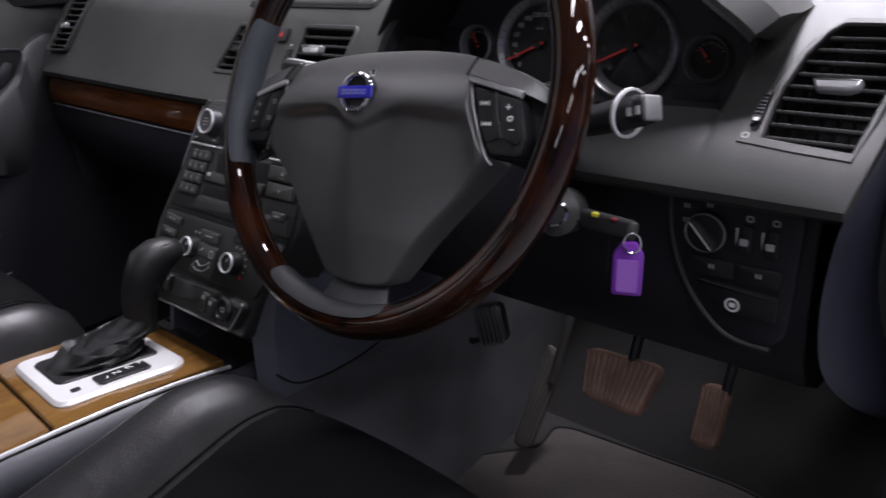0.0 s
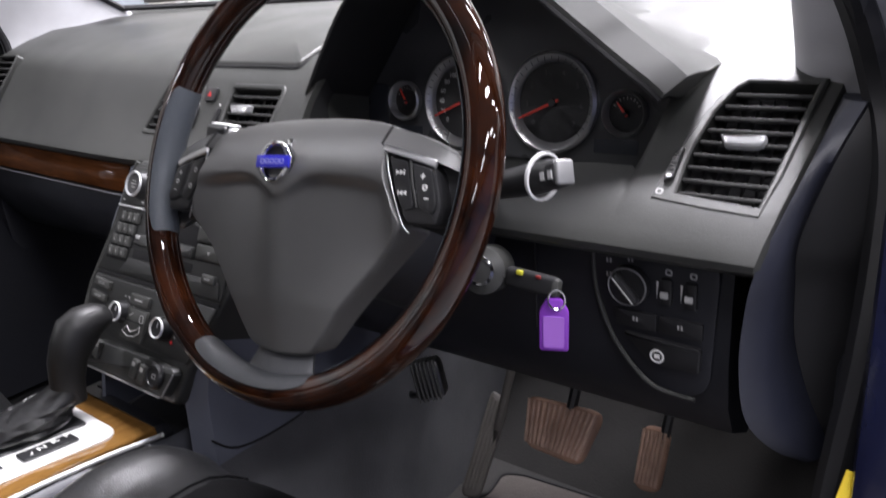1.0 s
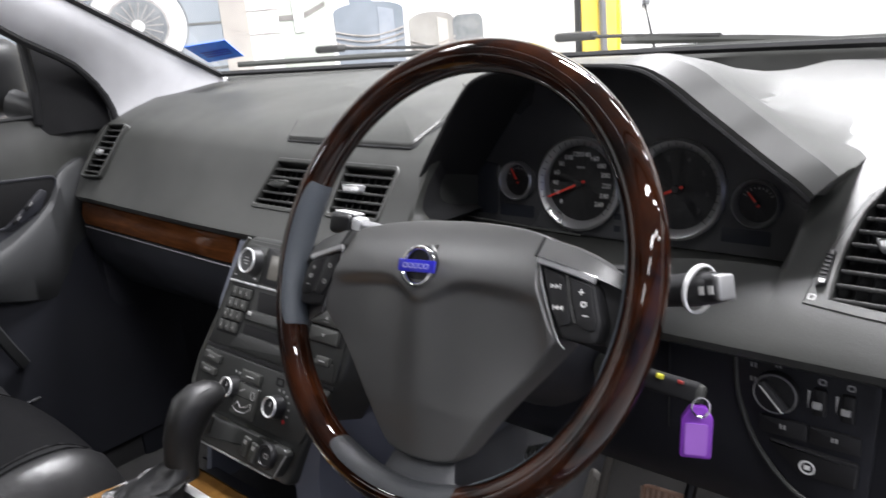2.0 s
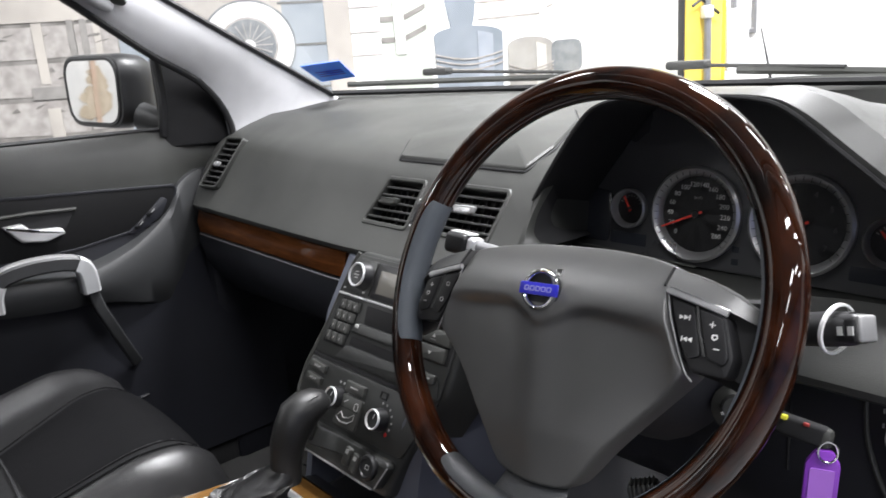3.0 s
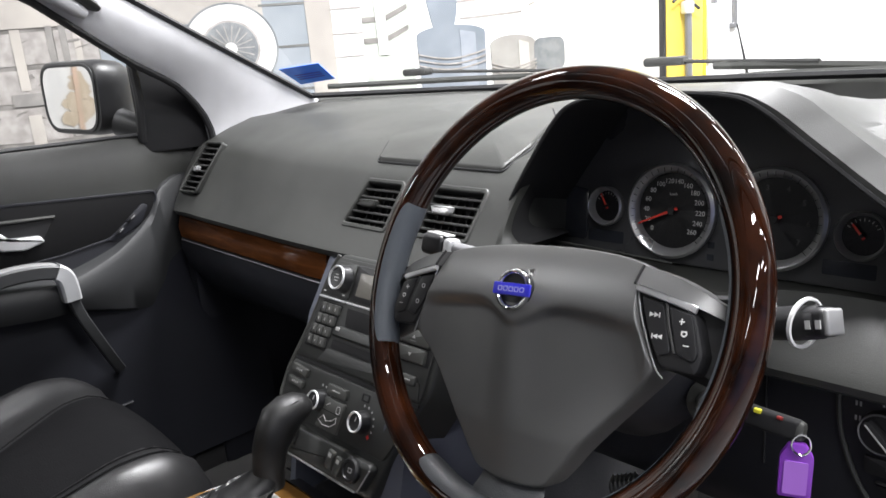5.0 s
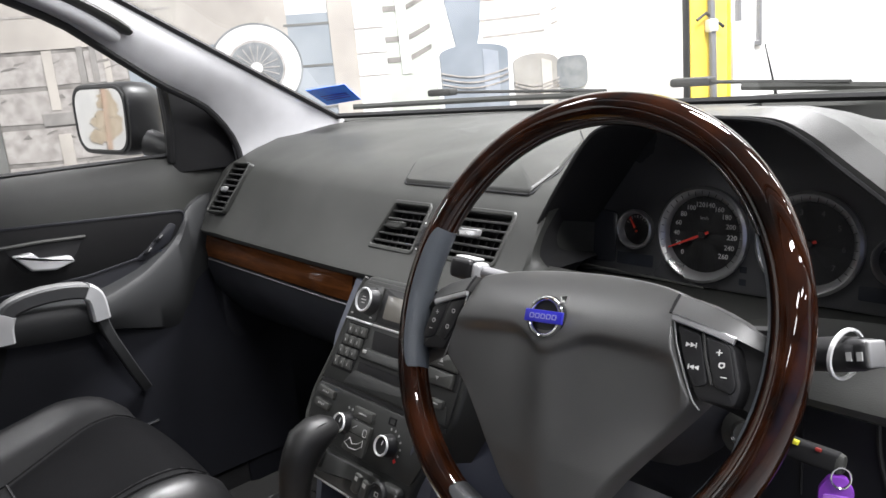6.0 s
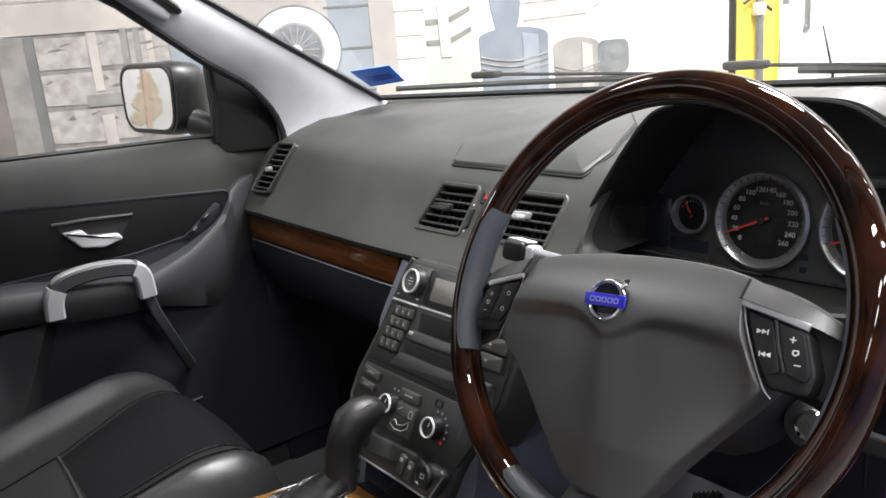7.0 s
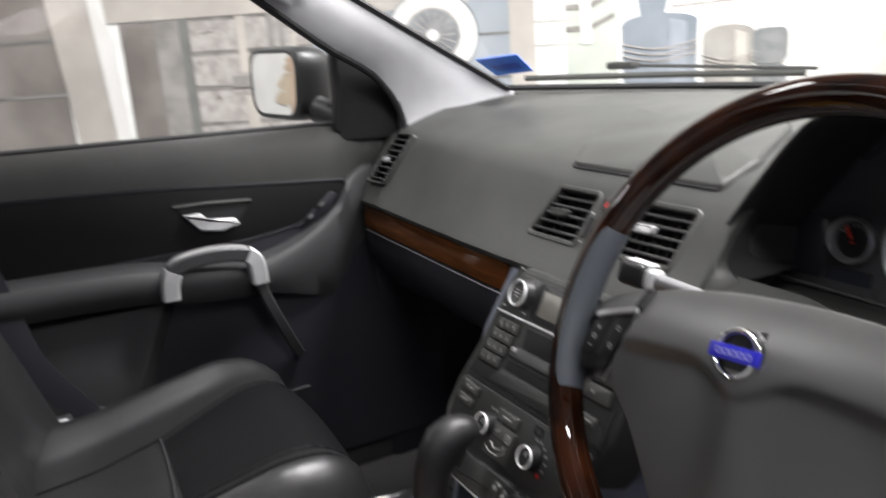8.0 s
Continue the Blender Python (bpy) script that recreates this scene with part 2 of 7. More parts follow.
M_KNOB = mat("worn_black_leather", (0.012, 0.012, 0.012), 0.42, leather=0.3, grain_scale=600, spec=0.4)
M_LEATHER2 = mat("perforated_black_leather", (0.0055, 0.0055, 0.006), 0.56, leather=0.5, grain_scale=300, spec=0.06)
M_RIMLEATHER = mat("slate_grey_leather", (0.075, 0.085, 0.098), 0.5, leather=0.5, grain_scale=520)
# Slate rim leather again, darkened where the rim turns from the light
M_GRIPSHADE = mat("shaded_slate_leather", (0.036, 0.038, 0.041), 0.42, leather=0.4, grain_scale=520)
M_AIRBAG = mat("grained_airbag_cover", (0.068, 0.068, 0.066), 0.40, spec=0.95, leather=0.12, grain_scale=700)
M_WOODRIM = wood("lacquered_dark_walnut", (0.003, 0.0013, 0.0009), (0.027, 0.0077, 0.0027), scale=(14, 14, 14))
M_WOODTRIM = wood("walnut_trim", (0.055, 0.019, 0.0065), (0.115, 0.041, 0.013), scale=(4, 30, 30), rough=0.4, coat=0.35)
M_WOODCON = wood("amber_walnut_trim", (0.105, 0.050, 0.013), (0.170, 0.087, 0.024), scale=(20, 5, 20), rough=0.3)
M_PILLAR = mat("light_grey_woven_trim", (0.56, 0.56, 0.575), 0.85, grain=0.35, grain_scale=1500)
# Cabin carpet, lightened for the bluish light on the tunnel side
M_CARPETLIT = mat("lit_grey_carpet", (0.085, 0.086, 0.094), 0.95, second=(0.055, 0.056, 0.061), grain=1.0, grain_scale=500, sheen=0.1)
M_MAT = mat("floor_mat_pile", (0.075, 0.06, 0.053), 0.95, second=(0.045, 0.038, 0.034), grain=1.0, grain_scale=420, sheen=0.3)
M_RUBBER = mat("worn_pedal_rubber", (0.40, 0.235, 0.16), 0.6, second=(0.24, 0.15, 0.11), scale=30)
M_CHEEK = mat("slate_plastic", (0.105, 0.113, 0.142), 0.5, grain=0.2, grain_scale=1100)
M_MOULD = mat("dark_slate_moulding", (0.034, 0.036, 0.044), 0.5, grain=0.2, grain_scale=1100)
# Charcoal plastic lightened in place of door-side light on the glove box
M_GLOVE = mat("light_lifted_charcoal_plastic", (0.024, 0.026, 0.033), 0.5, grain=0.2, grain_scale=1100)
# The same carpet with the footwell's shade put into its colour
M_CARPETSHADE = mat("shaded_grey_carpet", (0.028, 0.026, 0.025), 0.95, second=(0.018, 0.017, 0.016), grain=1.0, grain_scale=500, sheen=0.1)
M_RIB = mat("worn_pedal_ribs", (0.55, 0.37, 0.28), 0.5, second=(0.30, 0.20, 0.15), scale=40)
M_DIM = mat("dim_print", (0.16, 0.16, 0.16), 0.5)
M_REST = mat("grey_footrest_plastic", (0.11, 0.10, 0.09), 0.6)
M_SEAL = mat("black_rubber_seal", (0.008, 0.008, 0.009), 0.55)
M_NAVY = mat("navy_car_paint", (0.006, 0.008, 0.032), 0.3, coat=1.0)
M_RED = mat("red_pointer", (0.75, 0.05, 0.03), 0.4)
M_DIMRED = mat("dull_red_button", (0.30, 0.03, 0.025), 0.5)
M_REDDOT = mat("red_mark", (0.6, 0.03, 0.03), 0.4)
M_WHITE = mat("white_print", (0.75, 0.75, 0.73), 0.5)
M_STRIP = mat("satin_strip", (0.62, 0.625, 0.63), 0.3, metal=0.5, second=(0.5, 0.5, 0.5))
M_EDGE = mat("worn_satin_edge", (0.30, 0.30, 0.30), 0.4, metal=0.4, second=(0.22, 0.22, 0.22))
M_GREYPRINT = mat("grey_print", (0.42, 0.42, 0.41), 0.5)
# Dial black lifted in place of the cover's reflections
M_DIAL = mat("black_dial", (0.024, 0.024, 0.025), 0.3, spec=0.6)
M_SCREEN = mat("grey_display_glass", (0.2, 0.19, 0.17), 0.15, coat=0.6)
M_SMOKE = mat("smoked_panel", (0.026, 0.029, 0.036), 0.2, coat=0.5)
M_PURPLE = mat("purple_plastic", (0.26, 0.055, 0.52), 0.35)
M_PURPLE2 = mat("pale_purple_label", (0.43, 0.17, 0.70), 0.45)
M_BLUE = mat("blue_enamel", (0.03, 0.03, 0.5), 0.3)
M_PALEBLUE = mat("pale_blue_enamel", (0.30, 0.30, 0.62), 0.3)
M_INSET = mat("black_door_inset", (0.006, 0.006, 0.0065), 0.6, spec=0.22, grain=0.1)
M_DOOR = mat("charcoal_door_trim", (0.026, 0.027, 0.028), 0.48, grain=0.2, grain_scale=1100)
M_STICK = mat("blue_sticker", (0.02, 0.16, 0.85), 0.4, second=(0.05, 0.3, 0.95), scale=30)
M_YELLOWDOT = mat("yellow_mark", (0.75, 0.7, 0.05), 0.5)
M_LABELY = mat("yellow_label", (0.8, 0.58, 0.03), 0.5)
M_LABELW = mat("white_label", (0.75, 0.75, 0.75), 0.5)
M_GLASS = glass("clear_glass", (0.97, 0.98, 0.97))
M_MIRROR = mat("mirror_silver", (0.9, 0.9, 0.9), 0.02, metal=1.0, second=(0.9, 0.9, 0.9), wear=0.01)
M_POST = mat("yellow_lift_paint", (0.80, 0.60, 0.09), 0.35, second=(0.72, 0.53, 0.07))
M_STEEL = mat("grey_steel", (0.3, 0.3, 0.31), 0.4, metal=0.7)
M_WALLW = mat("white_wall_paint", (0.82, 0.82, 0.8), 0.8)
M_WALLFILL = mat("blue_fill_wall", (0.16, 0.18, 0.30), 0.8)
M_CEIL = mat("grey_ceiling_paint", (0.26, 0.26, 0.265), 0.85)
M_FLOORG = mat("grey_workshop_floor", (0.22, 0.22, 0.225), 0.4, second=(0.16, 0.16, 0.165), scale=1.5)
M_LAMP = glow("lamp_diffuser", (1.0, 1.0, 1.0), 6.0)

# ---------------- the hall round the car ----------------
U0, U1, V0 = -7.5, 7.5, -6.5


def slab(name, m, sx, sy, sz, material, label):
    ob = finish(name, box(B(), m, sx, sy, sz), material)
    return tagged(ob, label, name.split("_")[0], kind="structure")


slab("floor", HALL @ pose(0, (V0 + WALL) / 2, -0.05), U1 - U0 + 0.4, WALL - V0 + 0.4, 0.1, M_FLOORG, "grey sealed concrete workshop floor")
slab("ceiling", HALL @ pose(0, (V0 + WALL) / 2, CEIL + 0.05), U1 - U0 + 0.4, WALL - V0 + 0.4, 0.1, M_CEIL, "grey painted workshop ceiling")
slab("wall_north", HALL @ pose(0, WALL + 0.1, CEIL / 2), U1 - U0, 0.2, CEIL, M_WALLW, "white workshop wall with a painted mural")
# Unseen wall, coloured blue to tint the cabin's shadows and rim reflections
slab("wall_south", HALL @ pose(0, V0 - 0.1, CEIL / 2), U1 - U0, 0.2, CEIL, M_WALLFILL, "plain unseen workshop wall, tinted blue for bluish fill light")
# Unseen, kept white to give the rim a bright wall to reflect
slab("wall_east", HALL @ pose(U1 + 0.1, (V0 + WALL) / 2, CEIL / 2), 0.2, WALL - V0, CEIL, M_WALLW, "plain white workshop side wall")
slab("wall_west", HALL @ pose(U0 - 0.1, (V0 + WALL) / 2, CEIL / 2), 0.2, WALL - V0, CEIL, M_WALLW, "plain white workshop side wall")


def ceiling_lamp(m):
    ob = thing("ceiling_lamp", "long white ceiling lamp with a glowing diffuser", "lamp", m, group="ceiling lamps")
    part("housing", box(B(), pose(0, 0, -0.03), 1.31, 0.26, 0.06, 0.008), M_WALLW, ob)
    part("diffuser", box(B(), pose(0, 0, -0.068), 1.25, 0.2, 0.012, 0.004), M_LAMP, ob)
    return ob


first_lamp = None
for u, v, watts in LAMPS:
    at = HALL @ pose(u, v, CEIL)
    first_lamp = copy_thing(first_lamp, at) if first_lamp else ceiling_lamp(at)

# ---------------- the car's shell ----------------
XC = -0.379  # the car's middle


def ws_base(x):
    """Where the windscreen meets the dashboard."""
    k = (x - XC) / 0.736
    return 0.80 - 0.245 * k * k, 1.163 + 0.012 * k * k


def ws_point(x, t):
    """A point of the windscreen, t from its base to its top; x as at the base."""
    y, zz = ws_base(x)
    k = (x - XC) / 0.736
    top = (XC + (x - XC) * 0.76, -0.28 + 0.10 * (1 - k * k), 1.60 + 0.03 * (1 - k * k))
    return Vector((x, y, zz)).lerp(Vector(top), t)


def windscreen():
    bm = B()
    xs = [XC + 0.736 * (i / 12 - 1) for i in range(25)]
    loft(bm, [[ws_point(x, t / 6) for t in range(7)] for x in xs], closed=False)
    ob = finish("windscreen", bm, M_GLASS, toward=(XC, -0.4, 1.2))
    ob.visible_shadow = False
    tagged(ob, "clear raked windscreen with a dark edge band", "windscreen")
    bm = B()
    line = [ws_point(x, 0.0) + Vector((0, -0.004, 0.002)) for x in xs]
    tube(bm, line, 0.007, 6)
    part("base_seal", bm, M_SEAL, ob, "black rubber seal")
    for s in (-1, 1):
        bm = B()
        tube(bm, [ws_point(XC + s * 0.736, t / 10) + Vector((-s * 0.004, -0.004, 0)) for t in range(11)], 0.006, 6)
        part("edge_band", bm, M_SEAL, ob)
    return ob


windscreen()


def pillar(s):
    """The front roof pillar: light woven cover between windscreen and door."""
    ob = thing("roof_pillar", "light grey woven roof pillar cover", "pillar", group="front roof pillars")
    bm, rings = B(), []
    line_k = (-0.1, 0.0, 0.06, 0.14, 0.22, 0.35, 0.6, 1.0)
    line_x = (0.735, 0.735, 0.735, 0.727, 0.715, 0.683, 0.622, 0.572)
    line_y = (0.300, 0.298, 0.293, 0.262, 0.222, 0.125, -0.044, -0.424)
    line_z = (1.07, 1.105, 1.152, 1.200, 1.238, 1.287, 1.395, 1.565)
    for t in range(-2, 25):
        k = t / 24
        a = ws_point(XC + s * 0.736, k)
        if s > 0:
            right_k = (-0.1, 0.0, 0.08, 0.2, 0.5, 1.0)
            a = Vector([float(np.interp(k, right_k, q)) for q in ((0.295, 0.297, 0.301, 0.296, 0.26, 0.19), (0.36, 0.338, 0.300, 0.22, 0.05, -0.28), (1.05, 1.095, 1.148, 1.21, 1.40, 1.60))])
            lo = Vector([float(np.interp(k, right_k, q)) for q in ((0.357, 0.357, 0.353, 0.337, 0.272, 0.203), (0.31, 0.300, 0.23, 0.12, -0.0, -0.42), (1.04, 1.085, 1.15, 1.24, 1.38, 1.565))])
        elif s < 0:
            lo = Vector((XC - float(np.interp(k, line_k, line_x)), float(np.interp(k, line_k, line_y)), float(np.interp(k, line_k, line_z))))
        out = Vector((s * 0.03, 0.0, 0.012))
        bulge = 0.016 * (1 - k) + 0.010 * k
        rings.append([a.lerp(lo, q / 8) + Vector((-s * bulge * math.sin(math.pi * q / 8) ** 0.7, -0.006 * math.sin(math.pi * q / 8), 0)) for q in range(9)] + [lo + out, a.lerp(lo, 0.5) + out * 1.5, a + out])
    loft(bm, rings)
    part("cover", bm, M_PILLAR, ob)
    bm = B()
    tube(bm, [r[8] + Vector((s * 0.004, 0, -0.004)) for r in rings[2:]], 0.0075, 8)
    part("door_seal", bm, M_SEAL, ob, "black rubber door seal")
    if s < 0:
        # Raised dark bar stands in for the shaded hollow behind the handle
        bm = B()
        line = smooth_line([rings[k][4] + Vector((0.004, -0.004, 0.0)) for k in range(14, 27, 2)], 4)
        tube(bm, line, [0.010, 0.017, 0.020, 0.021] + [0.021] * (len(line) - 4), 12, flat=0.5)
        part("handle_recess", bm, M_BUTTON, ob)
        bm = B()
        line = smooth_line([rings[k][6].lerp(rings[k][5], 0.3) + Vector((0.003, -0.003, 0.0)) for k in range(14, 27, 2)], 4)
        tube(bm, line, [0.009, 0.013, 0.0145, 0.015, 0.015] + [0.015] * (len(line) - 5), 12)
        part("grab_handle", bm, M_PILLAR, ob, "moulded grab handle")
    return ob


pillar(-1)
pillar(1)


def car_body():
    """Roof, sides and bonnet of the car, as far as they close the cabin."""
    ob = thing("car", "navy blue car body round the cabin, driver door open", "car")
    # Unseen roof, sides and tailgate are added to shape the cabin's light
    bm = B()
    rows = []
    for j in range(9):
        y = -0.2 - 2.4 * j / 8
        rows.append([(XC + 0.58 * u, y, 1.655 - 0.03 * u * u - 0.01 * (j / 8) ** 2) for u in [i / 6 - 1 for i in range(13)]])
    rows2 = [[(x, y, zz + 0.04) for x, y, zz in reversed(r)] for r in rows]
    loft(bm, [a + b for a, b in zip(rows, rows2)])
    part("roof", bm, M_PILLAR, ob, "light grey headliner")
    skin = [[(x, y, zz + 0.044) for x, y, zz in r] for r in rows]
    part("roof_skin", loft(B(), [r + [(x, y, zz + 0.012) for x, y, zz in reversed(r)] for r in skin]), M_NAVY, ob, "navy painted roof skin")
    part("nose", box(B(), pose(XC, 1.93, 0.72), 1.52, 0.08, 0.62, 0.03), M_NAVY, ob)
    for sx in (-1, 1):
        for wy in (1.12, -1.72):
            hub = frame_of((XC + sx * 0.80, wy, 0.345), (0, 1, 0), (0, 0, 1))
            tyre = part("wheel", lathe(B(), [(0.21, -0.10), (0.32, -0.11), (0.343, -0.08), (0.345, 0.0), (0.343, 0.08), (0.32, 0.11), (0.21, 0.10)], hub, 40, caps=False), M_SEAL, ob, "black rubber tyre")
            part("rim", lathe(B(), [(0.0001, 0.07), (0.06, 0.08), (0.19, 0.05), (0.21, 0.09), (0.212, -0.09), (0.0001, -0.08)], hub, 32, caps=False), M_STEEL, tyre)
    bm = B()
    rows = []
    for j in range(12):
        k = j / 11
        y = 0.86 + 1.15 * k
        rows.append([(XC + (0.86 - 0.1 * k * k) * u, y - 0.16 * u * u * (0.5 + k), 1.135 - 0.10 * k * k - 0.05 * u ** 4 + 0.018 * math.exp(-((abs(u) - 0.45) / 0.1) ** 2)) for u in [i / 9 - 1 for i in range(19)]])
    rows = [r + [(x, y, zz - 0.03) for x, y, zz in reversed(r)] for r in rows]
    loft(bm, rows)
    part("bonnet", bm, M_NAVY, ob, "glossy navy bonnet")
    bm = B()
    rows = []
    for i in range(25):
        x = XC + 0.80 * (i / 12 - 1)
        y, zz = ws_base(max(min(x, XC + 0.736), XC - 0.736))
        up = 0.012 + 0.012 * max(0.0, min(1.0, (x + 0.45) / 0.3))
        rows.append([(x, y + 0.012, zz - 0.012), (x, y + 0.03, zz - 0.014 + up), (x, y + 0.10, zz - 0.022 + up), (x, y + 0.10, zz - 0.06), (x, y + 0.012, zz - 0.06)])
    loft(bm, rows)
    part("scuttle", bm, M_BUTTON, ob, "black plastic scuttle panel below the windscreen")
    for s in (-1, 1):
        bm = B()
        box(bm, pose(XC + s * 0.80, -1.75, 0.72), 0.06, 1.95, 0.78, 0.01)
        box(bm, pose(XC + s * 0.74, -0.86, 1.36, 0, -s * 12, 0), 0.05, 0.13, 0.6, 0.01)
        box(bm, pose(XC + s * 0.74, -2.45, 1.36, 0, -s * 12, 0), 0.05, 0.5, 0.6, 0.01)
        part("side", bm, M_LOWER, ob)
        bm = B()
        box(bm, pose(XC + s * 0.82, 1.1, 0.8), 0.06, 0.9, 0.55, 0.01)
        part("wing", bm, M_NAVY, ob)
        bm = B()
        box(bm, pose(XC + s * 0.775, 0.47, 0.62), 0.05, 0.52, 0.52, 0.02)
        part("kick_panel", bm, M_LOWER, ob, "charcoal footwell side panel")
    part("tailgate", box(B(), pose(XC, -2.68, 0.75), 1.6, 0.06, 0.85, 0.01), M_LOWER, ob)
    part("floor_pan", box(B(), pose(XC, -0.95, 0.36), 1.56, 3.5, 0.04, 0.005), M_CARPETSHADE, ob, "carpeted cabin floor, darkened for its shade")
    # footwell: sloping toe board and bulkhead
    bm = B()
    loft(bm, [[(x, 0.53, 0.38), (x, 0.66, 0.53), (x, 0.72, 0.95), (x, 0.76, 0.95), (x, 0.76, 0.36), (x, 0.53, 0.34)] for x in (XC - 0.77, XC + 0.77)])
    part("toe_board", bm, M_CARPETSHADE, ob)
    # door opening beside the driver: sill, hinge pillar, seals
    bm = B()
    tube(bm, smooth_line([(0.322, 0.12, 1.25), (0.352, 0.225, 1.16), (0.368, 0.275, 1.09), (0.385, 0.26, 1.03), (0.390, 0.24, 0.97), (0.390, 0.21, 0.88), (0.380, 0.205, 0.76), (0.372, 0.17, 0.6), (0.372, 0.0, 0.44), (0.372, -0.5, 0.42)], 6), 0.013, 8)
    part("door_seal", bm, M_SEAL, ob, "black rubber door seal")
    bm = B()
    box(bm, pose(0.435, 0.25, 0.85), 0.08, 0.14, 0.6, 0.012)
    part("sill", box(B(), pose(0.43, -0.3, 0.40), 0.10, 1.0, 0.1, 0.02), M_NAVY, ob)
    part("sill", box(B(), pose(-1.19, 0.0, 0.38), 0.10, 1.9, 0.16, 0.02), M_MATT, ob)
    part("hinge_pillar", bm, M_NAVY, ob, "navy painted hinge pillar")
    return ob


car_body()


def wiper(pts, blade):
    ob = thing("windscreen_wiper", "black windscreen wiper with a thin arm", "wiper", group="windscreen wipers")
    part("arm", tube(B(), smooth_line(pts, 6), 0.004, 6), M_SLAT, ob)
    part("blade", tube(B(), smooth_line(blade, 6), 0.005, 6, flat=1.5), M_BUTTON, ob)
    part("pivot", box(B(), pose(*pts[0]), 0.085, 0.03, 0.017, 0.006), M_SLAT, ob)
    return ob


wiper([(-0.41, 0.90, 1.194), (-0.30, 0.885, 1.190), (-0.1, 0.835, 1.184)], [(-0.30, 0.88, 1.182), (-0.05, 0.82, 1.176), (0.16, 0.70, 1.168)])
wiper([(-1.02, 0.80, 1.207), (-0.85, 0.84, 1.199), (-0.6, 0.885, 1.187)], [(-1.2, 0.66, 1.19), (-0.9, 0.82, 1.184), (-0.62, 0.88, 1.18)])


def sticker():
    a, b, c = ws_point(-1.09, 0.075), ws_point(-1.005, 0.095), ws_point(-1.08, 0.16)
    m = frame_of(a + Vector((0, -0.004, 0.0)), b - a, c - a)
    inv = m.inverted()
    quad = [inv @ (p + Vector((0, -0.004, 0.0))) for p in (a, b, ws_point(-0.985, 0.175), c)]
    ob = finish("sticker", prism(B(), [(p.x, p.y) for p in quad], m, 0.001), M_STICK)
    tagged(ob, "small blue sticker on the windscreen", "sticker")
    for k in (0.3, 0.42, 0.54):
        p, q = quad[0].lerp(quad[3], k), quad[1].lerp(quad[2], k)
        part("print_line", prism(B(), [(p.x * 0.85 + q.x * 0.15, p.y - 0.002), (p.x * 0.15 + q.x * 0.85, q.y - 0.002), (p.x * 0.15 + q.x * 0.85, q.y + 0.002), (p.x * 0.85 + q.x * 0.15, p.y + 0.002)], m @ pose(0, 0, 0.0014), 0.0004), M_BLUE, ob)


sticker()

# ---------------- dashboard ----------------
dash = thing("dashboard", "grey grained plastic dashboard with walnut trim", "dashboard")


def fit_ws(x, y):
    end = ws_base(x)[0]
    return y if y < 0.3 else 0.3 + (y - 0.3) * (end - 0.3) / 0.5


def pad_ring(x):
    """The section of the passenger side's pad."""
    k = max(0.0, (-0.6 - x) / 0.5)
    dy, dz = 0.02 * k, 0.012 * k
    pts = [(0.215, 0.950), (0.172, 0.966), (0.160, 0.974), (0.158, 0.981), (0.166, 0.991), (0.1895, 1.012), (0.2135, 1.047), (0.2375, 1.082), (0.253, 1.095), (0.275, 1.106),
           (0.33, 1.121), (0.42, 1.137), (0.52, 1.148), (0.66, 1.158), (0.80, 1.160), (0.80, 1.12), (0.3, 1.0)]
    out = []
    for i, (y, zz) in enumerate(pts):
        out.append((x, fit_ws(x, y + dy), zz + (dz if 5 <= i <= 11 else dz * 0.3)))
    return out


bm = B()
xs = [-0.985, -0.95, -0.85, -0.75, -0.65, -0.55, -0.513, -0.391, -0.378, -0.266, -0.235, -0.2195]
rings = [pad_ring(x) for x in xs]


def pad_end(zz):
    """How far the pad reaches towards the passenger door at this height."""
    return float(np.interp(zz, [0.95, 0.975, 0.99, 1.02, 1.048, 1.08, 1.104, 1.125, 1.16], [-1.100, -1.108, -1.122, -1.140, -1.148, -1.147, -1.140, -1.130, -1.12]))


for k, back in ((0.35, 0.0), (0.65, 0.0), (0.85, 0.001), (0.96, 0.006), (1.0, 0.018)):
    end = []
    for x, y, zz in pad_ring(-1.06):
        end.append((-0.985 + (pad_end(zz) + 0.985) * k, y + back, zz - 0.3 * back))
    rings.insert(0, end)
loft(bm, rings)
passenger_pad = part("passenger_pad", bm, M_PAD, dash)

# driver side: one pad whose front rises to the edge of the instrument well and runs on to the windscreen beside it
FRONT = [(0.22, 0.945), (0.165, 0.953), (0.154, 0.960), (0.152, 0.967), (0.160, 0.980), (0.19, 1.002), (0.2115, 1.0165), (0.2155, 1.0190)]
BESIDE = FRONT + [(0.25, 1.043), (0.308, 1.082), (0.37, 1.11), (0.45, 1.13), (0.52, 1.145), (0.62, 1.152), (0.62, 1.11), (0.3, 0.99)]
WELL_X = 0.2005


def pad_rest(x):
    """The section across the well: front face, crest and well floor."""
    k = float(np.interp(x, [-0.20, -0.12, -0.06, 0.0, 0.05, 0.10, 0.15], [1.05, 1.0, 0.62, 0.36, 0.50, 0.85, 1.0]))
    pts = [(y, zz) for y, zz in FRONT[:5]]
    for y, zz in FRONT[5:]:
        pts.append((y, 0.984 + (zz - 0.984) * k))
    return pts + [(0.2185, 0.985 + 0.030 * k), (0.224, 0.984 + 0.004 * k), (0.26, 0.984), (0.30, 0.984), (0.345, 0.984), (0.345, 0.975), (0.345, 0.955), (0.3, 0.95)]


bm = B()
rows = [[(x, y, zz) for y, zz in pad_rest(x)] for x in (-0.30, -0.2, -0.16, -0.12, -0.09, -0.06, -0.03, 0.0, 0.03, 0.05, 0.07, 0.09, 0.11, 0.13, 0.16, 0.18, WELL_X - 0.012)]
